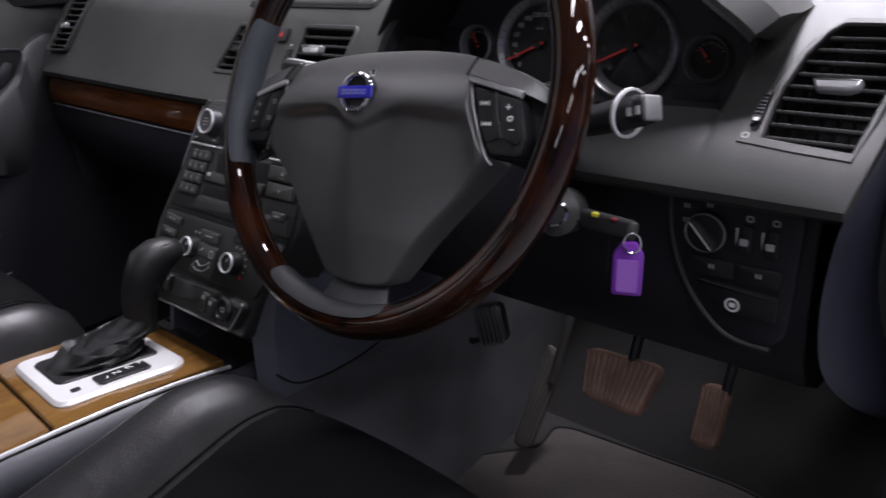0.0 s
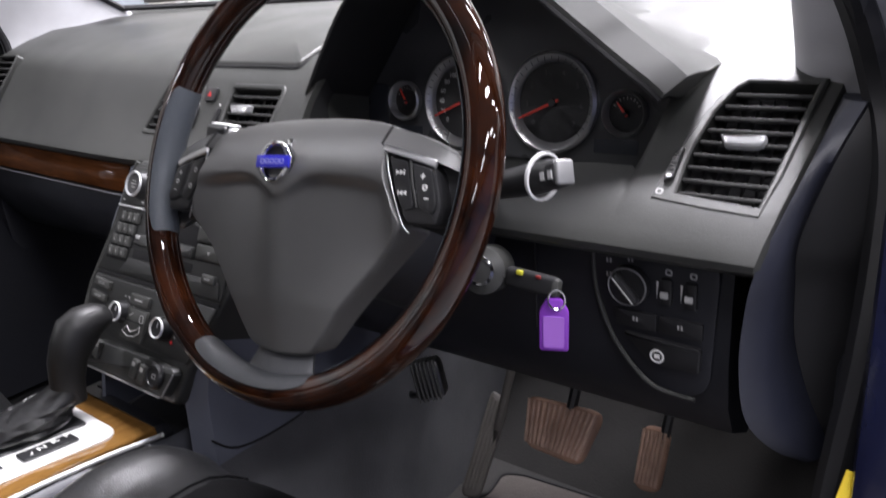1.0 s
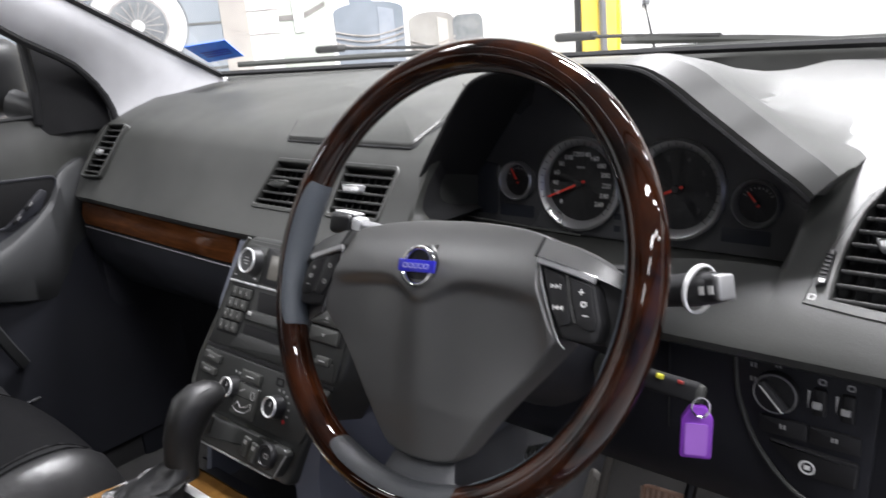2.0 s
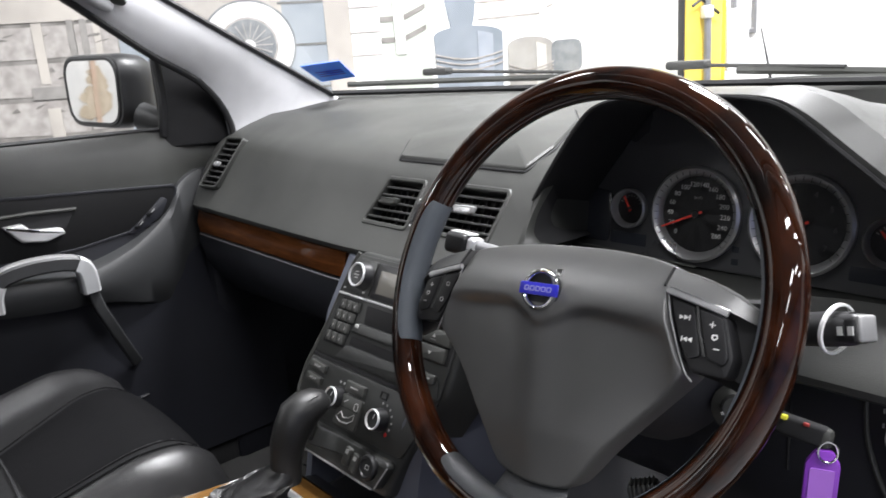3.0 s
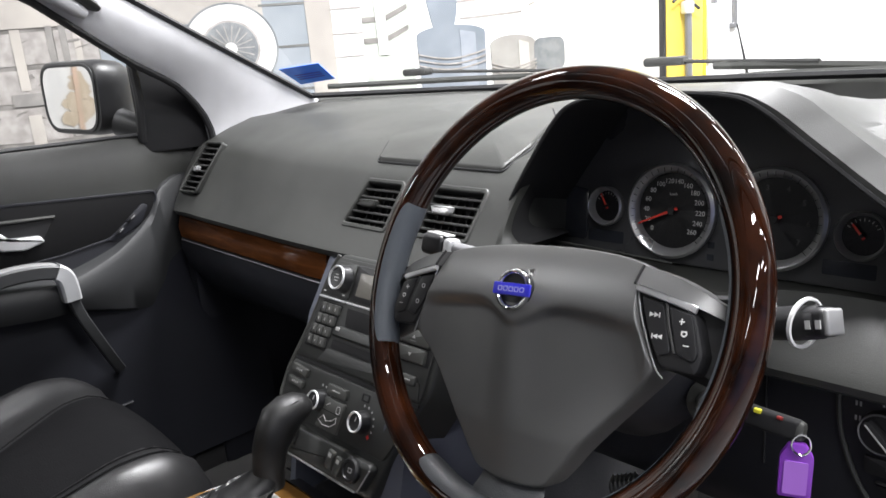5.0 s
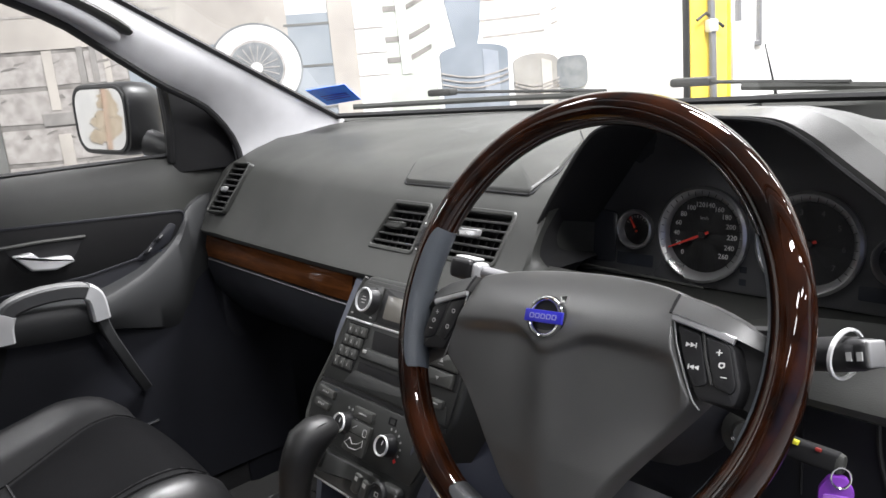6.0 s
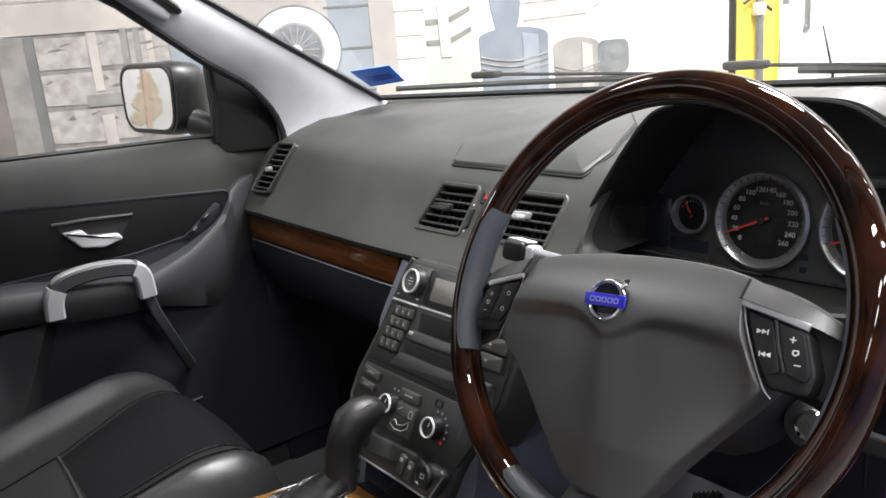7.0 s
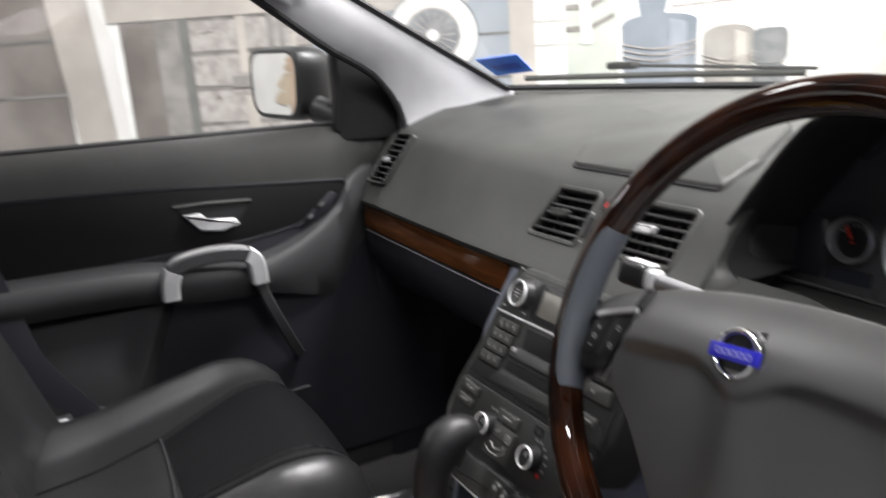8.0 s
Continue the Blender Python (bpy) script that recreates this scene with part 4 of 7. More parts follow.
def rim_ring(a, r, squash=1.0, cut=None):
    """The rim's section at the angle a: all round, or an open piece over the inner side."""
    o = Vector((math.cos(a), math.sin(a), 0))
    lo, hi, n = cut or (0, 2 * math.pi, 32)
    return [o * (R_RIM + r * math.cos(lo + (hi - lo) * k / n)) + Vector((0, 0, squash * r * math.sin(lo + (hi - lo) * k / n))) for k in range(n + (1 if cut else 0))]


bm = B()
loft(bm, [rim_ring(2 * math.pi * i / 160, R_TUBE, 1.1) for i in range(160)], loop=True)
part("rim", bm, M_WOODRIM, wheel, "glossy dark walnut rim")


def grip(a0, a1, lo=106, hi=300, leather=None):
    bm = B()
    n = 22
    rings = []
    for i in range(n + 1):
        k = i / n
        e = min(1.0, 8 * min(k, 1 - k))
        pull = 0.35 * (1 - math.sqrt(max(0.0, 1 - (1 - min(1.0, 6 * min(k, 1 - k))) ** 2)))
        r = R_TUBE * (0.97 + 0.13 * math.sqrt(e))
        l, h = radians(lo) + pull, radians(hi) - pull
        a = radians(a0 + (a1 - a0) * k)
        rings.append(rim_ring(a, r, 1.1, (l, h, 18)))
    loft(bm, rings, closed=False)
    return part("leather_grip", bm, leather or M_RIMLEATHER, wheel, "leather grip on the rim")


grip(154, 202)
grip(-25, 27.5, 128, 252)
grip(241, 289, leather=M_GRIPSHADE)
grip(290, 336, 150, 225)


# airbag cover: a raised upper brow that rolls forward over a keeled lower part
def brow(y):
    return -0.031 * max(0.0, (y + 0.022) / 0.067) ** 2.2


def cover():
    bm = B()
    half = [(0.0, 0.0435), (0.03, 0.043), (0.06, 0.0405), (0.082, 0.0370), (0.0970, 0.0330), (0.1002, 0.0308), (0.1010, 0.0265), (0.1016, 0.014), (0.1040, 0.0), (0.1098, -0.018), (0.1165, -0.033), (0.1200, -0.0405), (0.1165, -0.0470), (0.1000, -0.0660), (0.0780, -0.0910), (0.0590, -0.1140), (0.0440, -0.1350), (0.0310, -0.1470), (0.0, -0.1505)]
    outline = half[:-1] + [(-x, y) for x, y in reversed(half)][:-1]
    outline = [tuple(p)[:2] for p in smooth_line([(*p, 0) for p in outline + outline[:1]], 4)[:-1]]
    c = (0.0, -0.030)
    rings = []
    for s, h in [(0.97, -0.03), (0.995, -0.014)] + [(1.0, -0.006), (0.999, -0.0025), (0.994, -0.0006)] + [(1 - 0.012 * k, 0) for k in range(1, 82)]:
        ring = []
        for x, y in outline:
            px, py = c[0] + (x - c[0]) * s, c[1] + (y - c[1]) * s
            if h > -0.01:
                low = max(0.0, -py - 0.018)
                edge = -0.009 - 0.017 * math.exp(-(px / 0.024) ** 2) - 0.006 * (abs(px) / 0.11) ** 2
                deep = 0.0105 * (1 - 0.75 * math.exp(-(px / 0.02) ** 2)) * max(0.0, 1 - (abs(px) / 0.114) ** 8)
                h2 = 0.0215 + 0.0035 * (1 - (px / 0.11) ** 2) + brow(py) + h
                h2 += -deep / (1 + math.exp(max(-40.0, min(40.0, (py - edge) / 0.0017)))) + deep * min(1.0, low / 0.09)
                h2 += -0.15 * low * (1 + 0.3 * low / 0.1) - 0.7 * px * px * min(1.0, low / 0.05) + 0.0025 * math.exp(-(px / 0.02) ** 2) * min(1.0, low / 0.10)
                ring.append((px, py, h2))
            else:
                ring.append((px, py, h))
        rings.append(ring)
    loft(bm, rings)
    return part("airbag_cover", bm, M_AIRBAG, wheel, "grained dark grey airbag cover", sharp=60)


cover()
# spokes
for s in (-1, 1):
    bm = B()
    ring = []
    for k in range(7):
        t = k / 6
        x = s * (0.104 + 0.064 * t)
        top, bot = 0.012 + 0.006 * t, -0.040 + 0.004 * t - 0.02 * t * t
        zc = 0.0 - 0.013 * t
        ring.append([(x, top, zc), (x, top - 0.004, zc + 0.009), (x, bot + 0.008, zc + 0.008), (x, bot, zc - 0.002), (x, bot + 0.006, zc - 0.014), (x, top - 0.004, zc - 0.014)])
    loft(bm, ring)
    part("spoke", bm, M_DARK, wheel)
    part("silver_strip", tube(B(), [(s * 0.1025, 0.0140, 0.0172), (s * 0.120, 0.0098, 0.0158), (s * 0.134, 0.0062, 0.0140), (s * 0.1465, 0.0025, 0.0122)], 0.0030, 8, flat=0.7), M_STRIP, wheel, "satin silver strip")
    part("trim_line", tube(B(), smooth_line([(s * 0.1025, 0.0135, 0.0160), (s * 0.1062, -0.003, 0.0152), (s * 0.1130, -0.0205, 0.0140), (s * 0.1215, -0.0400, 0.0115), (s * 0.1265, -0.0465, 0.0085)], 4), 0.0007, 6), M_ALU, wheel)
    part("trim_line", tube(B(), [(s * 0.1251, 0.0047, 0.0146), (s * 0.1288, -0.011, 0.0146), (s * 0.1352, -0.0283, 0.0140)], 0.0011, 6), M_SLAT, wheel)
    bm = B()
    rings = []
    for x, yt, yb, zt in ((0.1022, 0.0300, 0.0160, 0.0165), (0.110, 0.0285, 0.0142, 0.0162), (0.122, 0.0255, 0.0112, 0.0150), (0.134, 0.0215, 0.0080, 0.0130), (0.1455, 0.0165, 0.0045, 0.0105), (0.153, 0.0125, 0.0020, 0.0075), (0.160, 0.0090, -0.0008, 0.0030), (0.169, 0.0060, -0.0040, -0.0030)):
        face = [(s * x, yb + (yt - yb) * q / 6, zt + 0.003 + brow(yb + (yt - yb) * q / 6) - brow(yb)) for q in range(7)]
        rings.append([(s * x, yb, min(-0.006, zt - 0.004)), (s * x, yb - 0.0004, zt)] + face + [(s * x, yt + 0.001, min(-0.006, face[-1][2] - 0.002))])
    loft(bm, rings)
    part("spoke_shoulder", bm, M_AIRBAG, wheel)
    part("seam", tube(B(), [(s * 0.1014, 0.0158 + 0.0145 * q / 5, 0.0199 + brow(0.0158 + 0.0145 * q / 5) - brow(0.016)) for q in range(6)], 0.0011, 6), M_MATT, wheel)
    pad = part("button_pad", prism(B(), rounded([(s * 0.1035, 0.0115), (s * 0.1465, 0.0000), (s * 0.1555, -0.0270), (s * 0.1525, -0.0410), (s * 0.1255, -0.0400), (s * 0.1145, -0.0205)], 0.004), pose(0, 0, 0.0), 0.0135, 0.003), M_DARK, wheel)
    for poly in ([(0.1055, 0.0085), (0.1235, 0.0038), (0.1330, -0.0290), (0.1240, -0.0320), (0.1150, -0.0180)], [(0.1270, 0.0030), (0.1450, -0.0018), (0.1525, -0.0270), (0.1500, -0.0330), (0.1370, -0.0290)]):
        part("button", prism(B(), rounded([(s * x, y) for x, y in poly], 0.003), pose(0, 0, 0.0125), 0.003, 0.001), M_DARK, pad)
    ink = M_WHITE if s > 0 else M_GREYPRINT
    for y, x, k2 in ((-0.0040, 0.1175, 1), (-0.0187, 0.1220, -1)):
        m = pose(s * x, y, 0.0156)
        if s > 0:
            part("mark", prism(B(), rect(0.0008, 0.0036, cx=0.0040 * k2), m, 0.0002), ink, pad)
            for dx in (-0.0018, 0.0018):
                part("mark", prism(B(), [(dx - k2 * 0.0018, -0.0017 * k2), (dx + k2 * 0.0018, 0), (dx - k2 * 0.0018, 0.0017 * k2)], m, 0.0002), ink, pad)
        else:
            part("mark", ring_prism(B(), rect(0.0042, 0.0042, 0.0018), rect(0.0026, 0.0026, 0.001), m, 0.0002, 0.00005), ink, pad)
    m = pose(s * 0.1385, -0.0066, 0.0156)
    part("mark", prism(B(), rect(0.0042, 0.0008), m, 0.0002), ink, pad)
    part("mark", prism(B(), rect(0.0008, 0.0042), m @ pose(0, 0, 0.0001), 0.0002), ink, pad)
    part("mark", ring_prism(B(), rounded([(-0.0024, -0.0010), (0.0, -0.0024), (0.0024, -0.0006), (0.0018, 0.0020), (-0.0020, 0.0018)], 0.0006, 2), rounded([(-0.0013, -0.0006), (0.0, -0.0013), (0.0013, -0.0003), (0.0010, 0.0010), (-0.0011, 0.0009)], 0.0003, 2), pose(s * 0.1413, -0.0147, 0.0156), 0.0002, 0.00005), ink, pad)
    part("mark", prism(B(), rect(0.0042, 0.0008), pose(s * 0.1436, -0.0224, 0.0156), 0.0002), ink, pad)
# lower spoke blends into the rim
bm = B()
rings = []
for k in range(6):
    t = k / 5
    y = -0.135 - 0.036 * t
    w = 0.030 + 0.012 * t * t
    rings.append([(-w, y, -0.019 + 0.010 * t), (-w * 0.8, y, -0.020 + 0.018 * t), (0.0, y, -0.018 + 0.018 * t), (w * 0.8, y, -0.020 + 0.018 * t), (w, y, -0.019 + 0.010 * t), (w * 0.8, y, -0.028 + 0.01 * t), (-w * 0.8, y, -0.028 + 0.01 * t)])
loft(bm, rings)
part("lower_spoke", bm, M_GRIPSHADE, wheel)
# emblem: a plain ring with a bar and an arrow, without lettering
em = part("emblem", lathe(B(), [(0.0172, 0.0), (0.0171, 0.0020), (0.0162, 0.0038), (0.0149, 0.0043), (0.0136, 0.0036), (0.0128, 0.0018), (0.0126, 0.0)], pose(-0.003, 0.001, 0.0245), 48, caps=False), M_CHROME, wheel, "chrome ring emblem with a blue bar")
part("bar", prism(B(), rect(0.0375, 0.0098, 0.001), pose(-0.003, 0.001, 0.0268, 0, 0, 0), 0.0022, 0.0006), M_BLUE, em)
for i in range(5):
    part("bar_mark", ring_prism(B(), rect(0.0046, 0.0042, 0.0012), rect(0.0030, 0.0026, 0.0008), pose(-0.0142 + 0.0056 * i, 0.001, 0.0290), 0.0003, 0.0001), M_PALEBLUE, em)
part("arrow", prism(B(), [(0.0085, 0.0118), (0.0118, 0.0150), (0.0105, 0.0180), (0.0172, 0.0192), (0.0162, 0.0125), (0.0136, 0.0140), (0.0102, 0.0106)], pose(0, 0, 0.0262), 0.002, 0.0004), M_CHROME, em)
part("badge_back", lathe(B(), [(0.0172, -0.003), (0.0176, 0.0), (0.0001, 0.001)], pose(-0.003, 0.001, 0.0238), 32, caps=False), M_DARK, em)
for ob in wheel.children:
    if ob.name.split(".")[0] in ("airbag_cover", "spoke", "silver_strip", "trim_line", "spoke_shoulder", "seam", "button_pad", "emblem"):
        ob.location.z = HUB

# ---------------- column, stalks, key ----------------
column = thing("steering_column", "black steering column cover with control stalks", "steering column")
AX = pose(0, 0, 1.05, 66, 0, 0)
bm = B()
rings = []
for k, (zz, w, hu, hd) in enumerate(((-0.02, 0.05, 0.035, 0.05), (-0.05, 0.075, 0.045, 0.075), (-0.10, 0.085, 0.05, 0.095), (-0.19, 0.085, 0.04, 0.11))):
    rings.append([AX @ Vector((w * math.cos(a), (hu if math.sin(a) > 0 else hd) * math.sin(a), zz)) for a in [2 * math.pi * i / 24 for i in range(24)]])
loft(bm, rings)
part("shroud", bm, M_LOWER, column)
# right stalk with its silver ring
p0 = Vector((0.07, 0.11, 1.005))
d = (Vector((0.210, 0.073, 1.050)) - p0).normalized()
p1 = p0 + d * 0.1385
st = part("stalk", tube(B(), [p0, p0 + d * 0.06, p0 + d * 0.10, p0 + d * 0.120, p1], [0.0085, 0.0100, 0.0120, 0.0125, 0.0115], 18), M_DARK, column, "black control stalk")
m = frame_of(p0 + d * 0.125, d.cross(Vector((0, 0, 1))), Vector((0, 0, 1)))
part("ring", lathe(B(), [(0.0168, -0.0018), (0.0184, -0.0014), (0.0184, 0.0012), (0.0168, 0.0016), (0.0160, 0.0)], m, 32, caps=False), M_PLATE, st, "satin silver ring")
part("end_button", box(B(), frame_of(p1 - d * 0.002, d, (0, 0.2, 1)), 0.022, 0.0205, 0.0195, 0.005, 3), M_DARK, st)
part("end_cap", box(B(), frame_of(p1 + d * 0.0085, d, (0, 0.2, 1)), 0.005, 0.0185, 0.017, 0.0022, 3), M_EDGE, st, "light grey end cap")
for k in (-0.006, 0.002):
    part("mark", box(B(), frame_of(p1 + d * k + Vector((0.0, -0.0118, 0.002)), d, (0, 0.2, 1)), 0.004, 0.006, 0.001), M_GREYPRINT, st)
# left stalk, mostly behind the rim
p0, p1 = Vector((-0.07, 0.100, 1.036)), Vector((-0.190, 0.088, 1.047))
d = (p1 - p0).normalized()
st = part("stalk", tube(B(), [p0, p0 + d * 0.05, p1], [0.006, 0.0065, 0.0075], 12), M_STEEL, column, "silver control stalk")
sm = frame_of(p1 + d * 0.012, d, (0, 0.25, 1))
part("end_button", box(B(), sm, 0.030, 0.023, 0.024, 0.006, 3), M_DARK, st)
part("end_sleeve", box(B(), frame_of(p1 - d * 0.008, d, (0, 0.25, 1)), 0.012, 0.020, 0.021, 0.005, 3), M_SILVER, st)
part("top_edge", box(B(), sm @ pose(-0.002, 0.0117, 0.002), 0.026, 0.0022, 0.018, 0.001), M_PLATE, st)

lock = part("ignition_lock", lathe(B(), [(0.0001, 0.008), (0.010, 0.008), (0.014, 0.006), (0.0175, 0.004), (0.0215, 0.002), (0.0220, 0.0), (0.0220, -0.03)], frame_of((0.095, 0.122, 0.936), (1, 0.3, 0), (0, 0.3, 1)), 24, caps=False), M_BUTTON, column)
part("lock_ring", lathe(B(), [(0.0135, 0.006), (0.0130, 0.0085), (0.0105, 0.009), (0.0098, 0.0075)], frame_of((0.095, 0.122, 0.936), (1, 0.3, 0), (0, 0.3, 1)), 24, caps=False), M_CHROME, lock)
key = thing("car_key", "black car key in the ignition with a purple tag", "key")
k0, k1 = Vector((0.099, 0.128, 0.934)), Vector((0.172, 0.130, 0.929))
d = (k1 - k0).normalized()
part("blade", tube(B(), [k0, k0 + d * 0.02], 0.004, 8, flat=0.4), M_STEEL, key)
fob = part("fob", box(B(), frame_of(k0 + d * 0.043, d, (0, 0.3, 1)), 0.05, 0.018, 0.012, 0.004, 3), M_MATT, key)
part("yellow_button", box(B(), frame_of(k0 + d * 0.034 + Vector((0, -0.004, 0.008)), d, (0, 0.3, 1)), 0.006, 0.004, 0.005, 0.001), M_YELLOWDOT, fob)
part("red_button", box(B(), frame_of(k0 + d * 0.052 + Vector((0, -0.004, 0.008)), d, (0, 0.3, 1)), 0.005, 0.003, 0.003, 0.001), M_DIMRED, fob)
part("end_cap", box(B(), frame_of(k0 + d * 0.065, d, (0, 0.3, 1)), 0.012, 0.0165, 0.0115, 0.004), M_BUTTON, fob)
part("split_ring", tube(B(), [(0.169 + 0.006 * math.cos(a), 0.124 + 0.004 * math.cos(a), 0.921 + 0.009 * math.sin(a)) for a in [2 * math.pi * i / 16 for i in range(16)]], 0.0009, 6, closed=True), M_CHROME, key)
tm = frame_of((0.1630, 0.129, 0.895), (0.86, 0.40, -0.03), (0.0, -0.12, 1))
tag = part("key_tag", prism(B(), rounded([(-0.0128, -0.026), (0.0128, -0.026), (0.0128, 0.014), (0.006, 0.027), (-0.006, 0.027), (-0.0128, 0.014)], 0.003), tm, 0.004, 0.0015), M_PURPLE, key, "purple plastic key tag")
part("label_window", prism(B(), rect(0.018, 0.032, 0.002, cy=-0.006), tm @ pose(0, 0, 0.0038), 0.0008), M_PURPLE2, tag)

# ---------------- centre console ----------------
stack = thing("centre_console", "dark centre console with radio, heater knobs and buttons", "console")
CS = pose(0, 0.055, 0.82, 64.4, 0, 0)  # x as in the car, y up along the slope, z to the cabin


def cs(x, s, h=0.0, turn=0):
    return CS @ pose(x, s, h, 0, 0, turn)


def plate(name, poly, h0, depth, bevel, material, r=0.002, parent=None, label=""):
    return part(name, prism(B(), rounded(poly, r, 3), cs(0, 0, h0), depth, bevel), material, parent or stack, label)


def key_cap(x, y, w, h, mark, turn=0, material=None):
    """A console key with its print: a bar, an arrow, a small frame, or two strokes."""
    k = part("key", prism(B(), rect(w, h, 0.0022), cs(x, y, 0.003, turn), 0.0050, 0.0018, 3), material or M_BUTTON, stack)
    m = cs(x, y, 0.0081, turn)
    if mark == "bar":
        part("print", prism(B(), rect(w * 0.42, 0.0016), m, 0.0002), M_GREYPRINT, k)
    elif mark == "digit":
        part("print", prism(B(), rect(0.0012, 0.0038), m, 0.0002), M_GREYPRINT, k)
    elif mark == "up":
        part("print", prism(B(), [(-0.0030, -0.0016), (0.0030, -0.0016), (0, 0.0030)], m, 0.0002), M_GREYPRINT, k)
        part("print", prism(B(), rect(0.010, 0.0012, cy=-0.0045), m, 0.0002), M_DIM, k)
    elif mark == "down":
        part("print", prism(B(), [(-0.0030, 0.0016), (0, -0.0026), (0.0030, 0.0016)], m, 0.0002), M_GREYPRINT, k)
    elif mark == "waves":
        for i in range(4):
            part("print", prism(B(), rect(0.0016, 0.0030), m @ pose(-0.006 + 0.004 * i, 0.0006 * (i % 2), 0, 0, 0, -20), 0.0002), M_GREYPRINT, k)
    return k


body = [(-0.458, 0.190), (-0.469, 0.170), (-0.489, 0.0855), (-0.513, 0.015), (-0.517, -0.02), (-0.492, -0.095), (-0.284, -0.095), (-0.270, -0.04), (-0.250, 0.005), (-0.229, 0.05), (-0.228, 0.13), (-0.262, 0.190)]
part("body", prism(B(), rounded(body, 0.012), cs(0, 0, -0.07), 0.07, 0.006, 3), M_CONSOLE, stack)
part("left_edge", tube(B(), [cs(x, y, -0.001) @ Vector((0, 0, 0)) for x, y in ((-0.462, 0.186), (-0.4705, 0.170), (-0.4905, 0.0855), (-0.5145, 0.015), (-0.5180, -0.02), (-0.505, -0.06))], 0.0030, 8), M_BUTTON, stack)
plate("radio_face", [(-0.456, 0.184), (-0.467, 0.165), (-0.485, 0.0855), (-0.500, 0.038), (-0.238, 0.038), (-0.233, 0.12), (-0.262, 0.184)], 0.0, 0.003, 0.0012, M_CONSOLE, 0.006)
plate("heater_face", [(-0.502, 0.031), (-0.511, 0.005), (-0.505, -0.043), (-0.276, -0.043), (-0.252, 0.005), (-0.240, 0.031)], 0.0, 0.003, 0.0015, M_CONSOLE, 0.006)


def knob(x, s, r, h, ring, label="round knob with a silver rim"):
    k = part("knob", lathe(B(), [(r * 1.16, 0.0), (r * 1.12, h * 0.35), (r * 1.03, h * 0.75), (r, h), (r * 0.8, h - 0.0006), (0.0001, h - 0.0008)], cs(x, s, 0.003), 36, caps=False), M_DARK, stack, label)
    part("rim", lathe(B(), [(r * 1.0, h - 0.002), (r * 1.02, h + 0.0005), (r * 0.95, h + 0.0018), (r * 0.84, h + 0.0010), (r * 0.82, h - 0.001)], cs(x, s, 0.003), 36, caps=False), M_PLATE if ring else M_SILVER, k)
    return k


k = knob(-0.431, 0.156, 0.0165, 0.016, False)
for i in (-1, 0, 1):
    part("print", prism(B(), rect(0.011 - 0.004 * abs(i), 0.0012), cs(-0.431, 0.156 + 0.004 * i, 0.0186), 0.0003), M_GREYPRINT, k)
for x, s in ((-0.4195, -0.008), (-0.3265, -0.010)):
    k = knob(x, s, 0.0128, 0.014, True)
    part("mark", prism(B(), rect(0.0014, 0.006, cy=0.004), cs(x, s, 0.0166, -15), 0.0003), M_WHITE, k)
    for i in range(7):
        a = radians(100 - 24 * i)
        part("scale_mark", prism(B(), rect(0.0046, 0.0046) if i == 6 else rect(0.0030, 0.0024), cs(x + 0.0205 * math.cos(a), s + 0.0205 * math.sin(a), 0.0031, math.degrees(a)), 0.0003), M_REDDOT if i == 6 else M_GREYPRINT, stack)
# radio: knob plate, display, silver line, keypad, disc recess and slot
plate("knob_plate", [(-0.4510, 0.1790), (-0.4090, 0.1785), (-0.4135, 0.1300), (-0.4720, 0.1300), (-0.4655, 0.1620)], 0.003, 0.0022, 0.001, M_CONSOLE, 0.003)
for x in (-0.467, -0.424):
    part("print", prism(B(), rect(0.005, 0.002, 0.0006), cs(x, 0.1345, 0.0052), 0.0003), M_GREYPRINT, stack)
plate("display_frame", [(-0.4060, 0.1785), (-0.2620, 0.1785), (-0.2420, 0.1300), (-0.4085, 0.1300)], 0.003, 0.0035, 0.0015, M_DARK, 0.003)
plate("display", [(-0.3960, 0.1690), (-0.2800, 0.1690), (-0.2700, 0.1380), (-0.3975, 0.1380)], 0.0066, 0.0006, 0.0002, M_SCREEN, 0.002, label="grey glass display")
for x0, x1 in ((-0.4745, -0.4160), (-0.4125, -0.2460)):
    part("silver_line", box(B(), cs((x0 + x1) / 2, 0.1262, 0.0058), x1 - x0, 0.0030, 0.0040, 0.001), M_SILVER, stack)
plate("keypad_bed", [(-0.4660, 0.1210), (-0.4215, 0.1205), (-0.4380, 0.0545), (-0.4870, 0.0545)], 0.0025, 0.0010, 0.0004, M_MATT, 0.002)
for r in range(4):
    for c in range(3):
        key_cap(-0.4575 + 0.0136 * c - 0.0050 * r, 0.1125 - 0.0158 * r, 0.0126 if c else 0.0110, 0.0136, "digit", 0)
plate("disc_recess", [(-0.4110, 0.1195), (-0.2985, 0.1195), (-0.2990, 0.0945), (-0.4075, 0.0945)], 0.0030, 0.0006, 0.0002, M_MATT, 0.003)
plate("disc_ledge", [(-0.4150, 0.0945), (-0.2990, 0.0945), (-0.2990, 0.0790), (-0.4250, 0.0790)], 0.0025, 0.0070, 0.0030, M_CONSOLE, 0.003)
part("eject_key", prism(B(), rect(0.008, 0.005, 0.0015), cs(-0.4130, 0.0900, 0.0090), 0.0015, 0.0006), M_GREYPRINT, stack)
plate("disc_slot", [(-0.4260, 0.0740), (-0.3000, 0.0740), (-0.3000, 0.0625), (-0.4270, 0.0625)], 0.0030, 0.0006, 0.0002, M_MATT, 0.002)
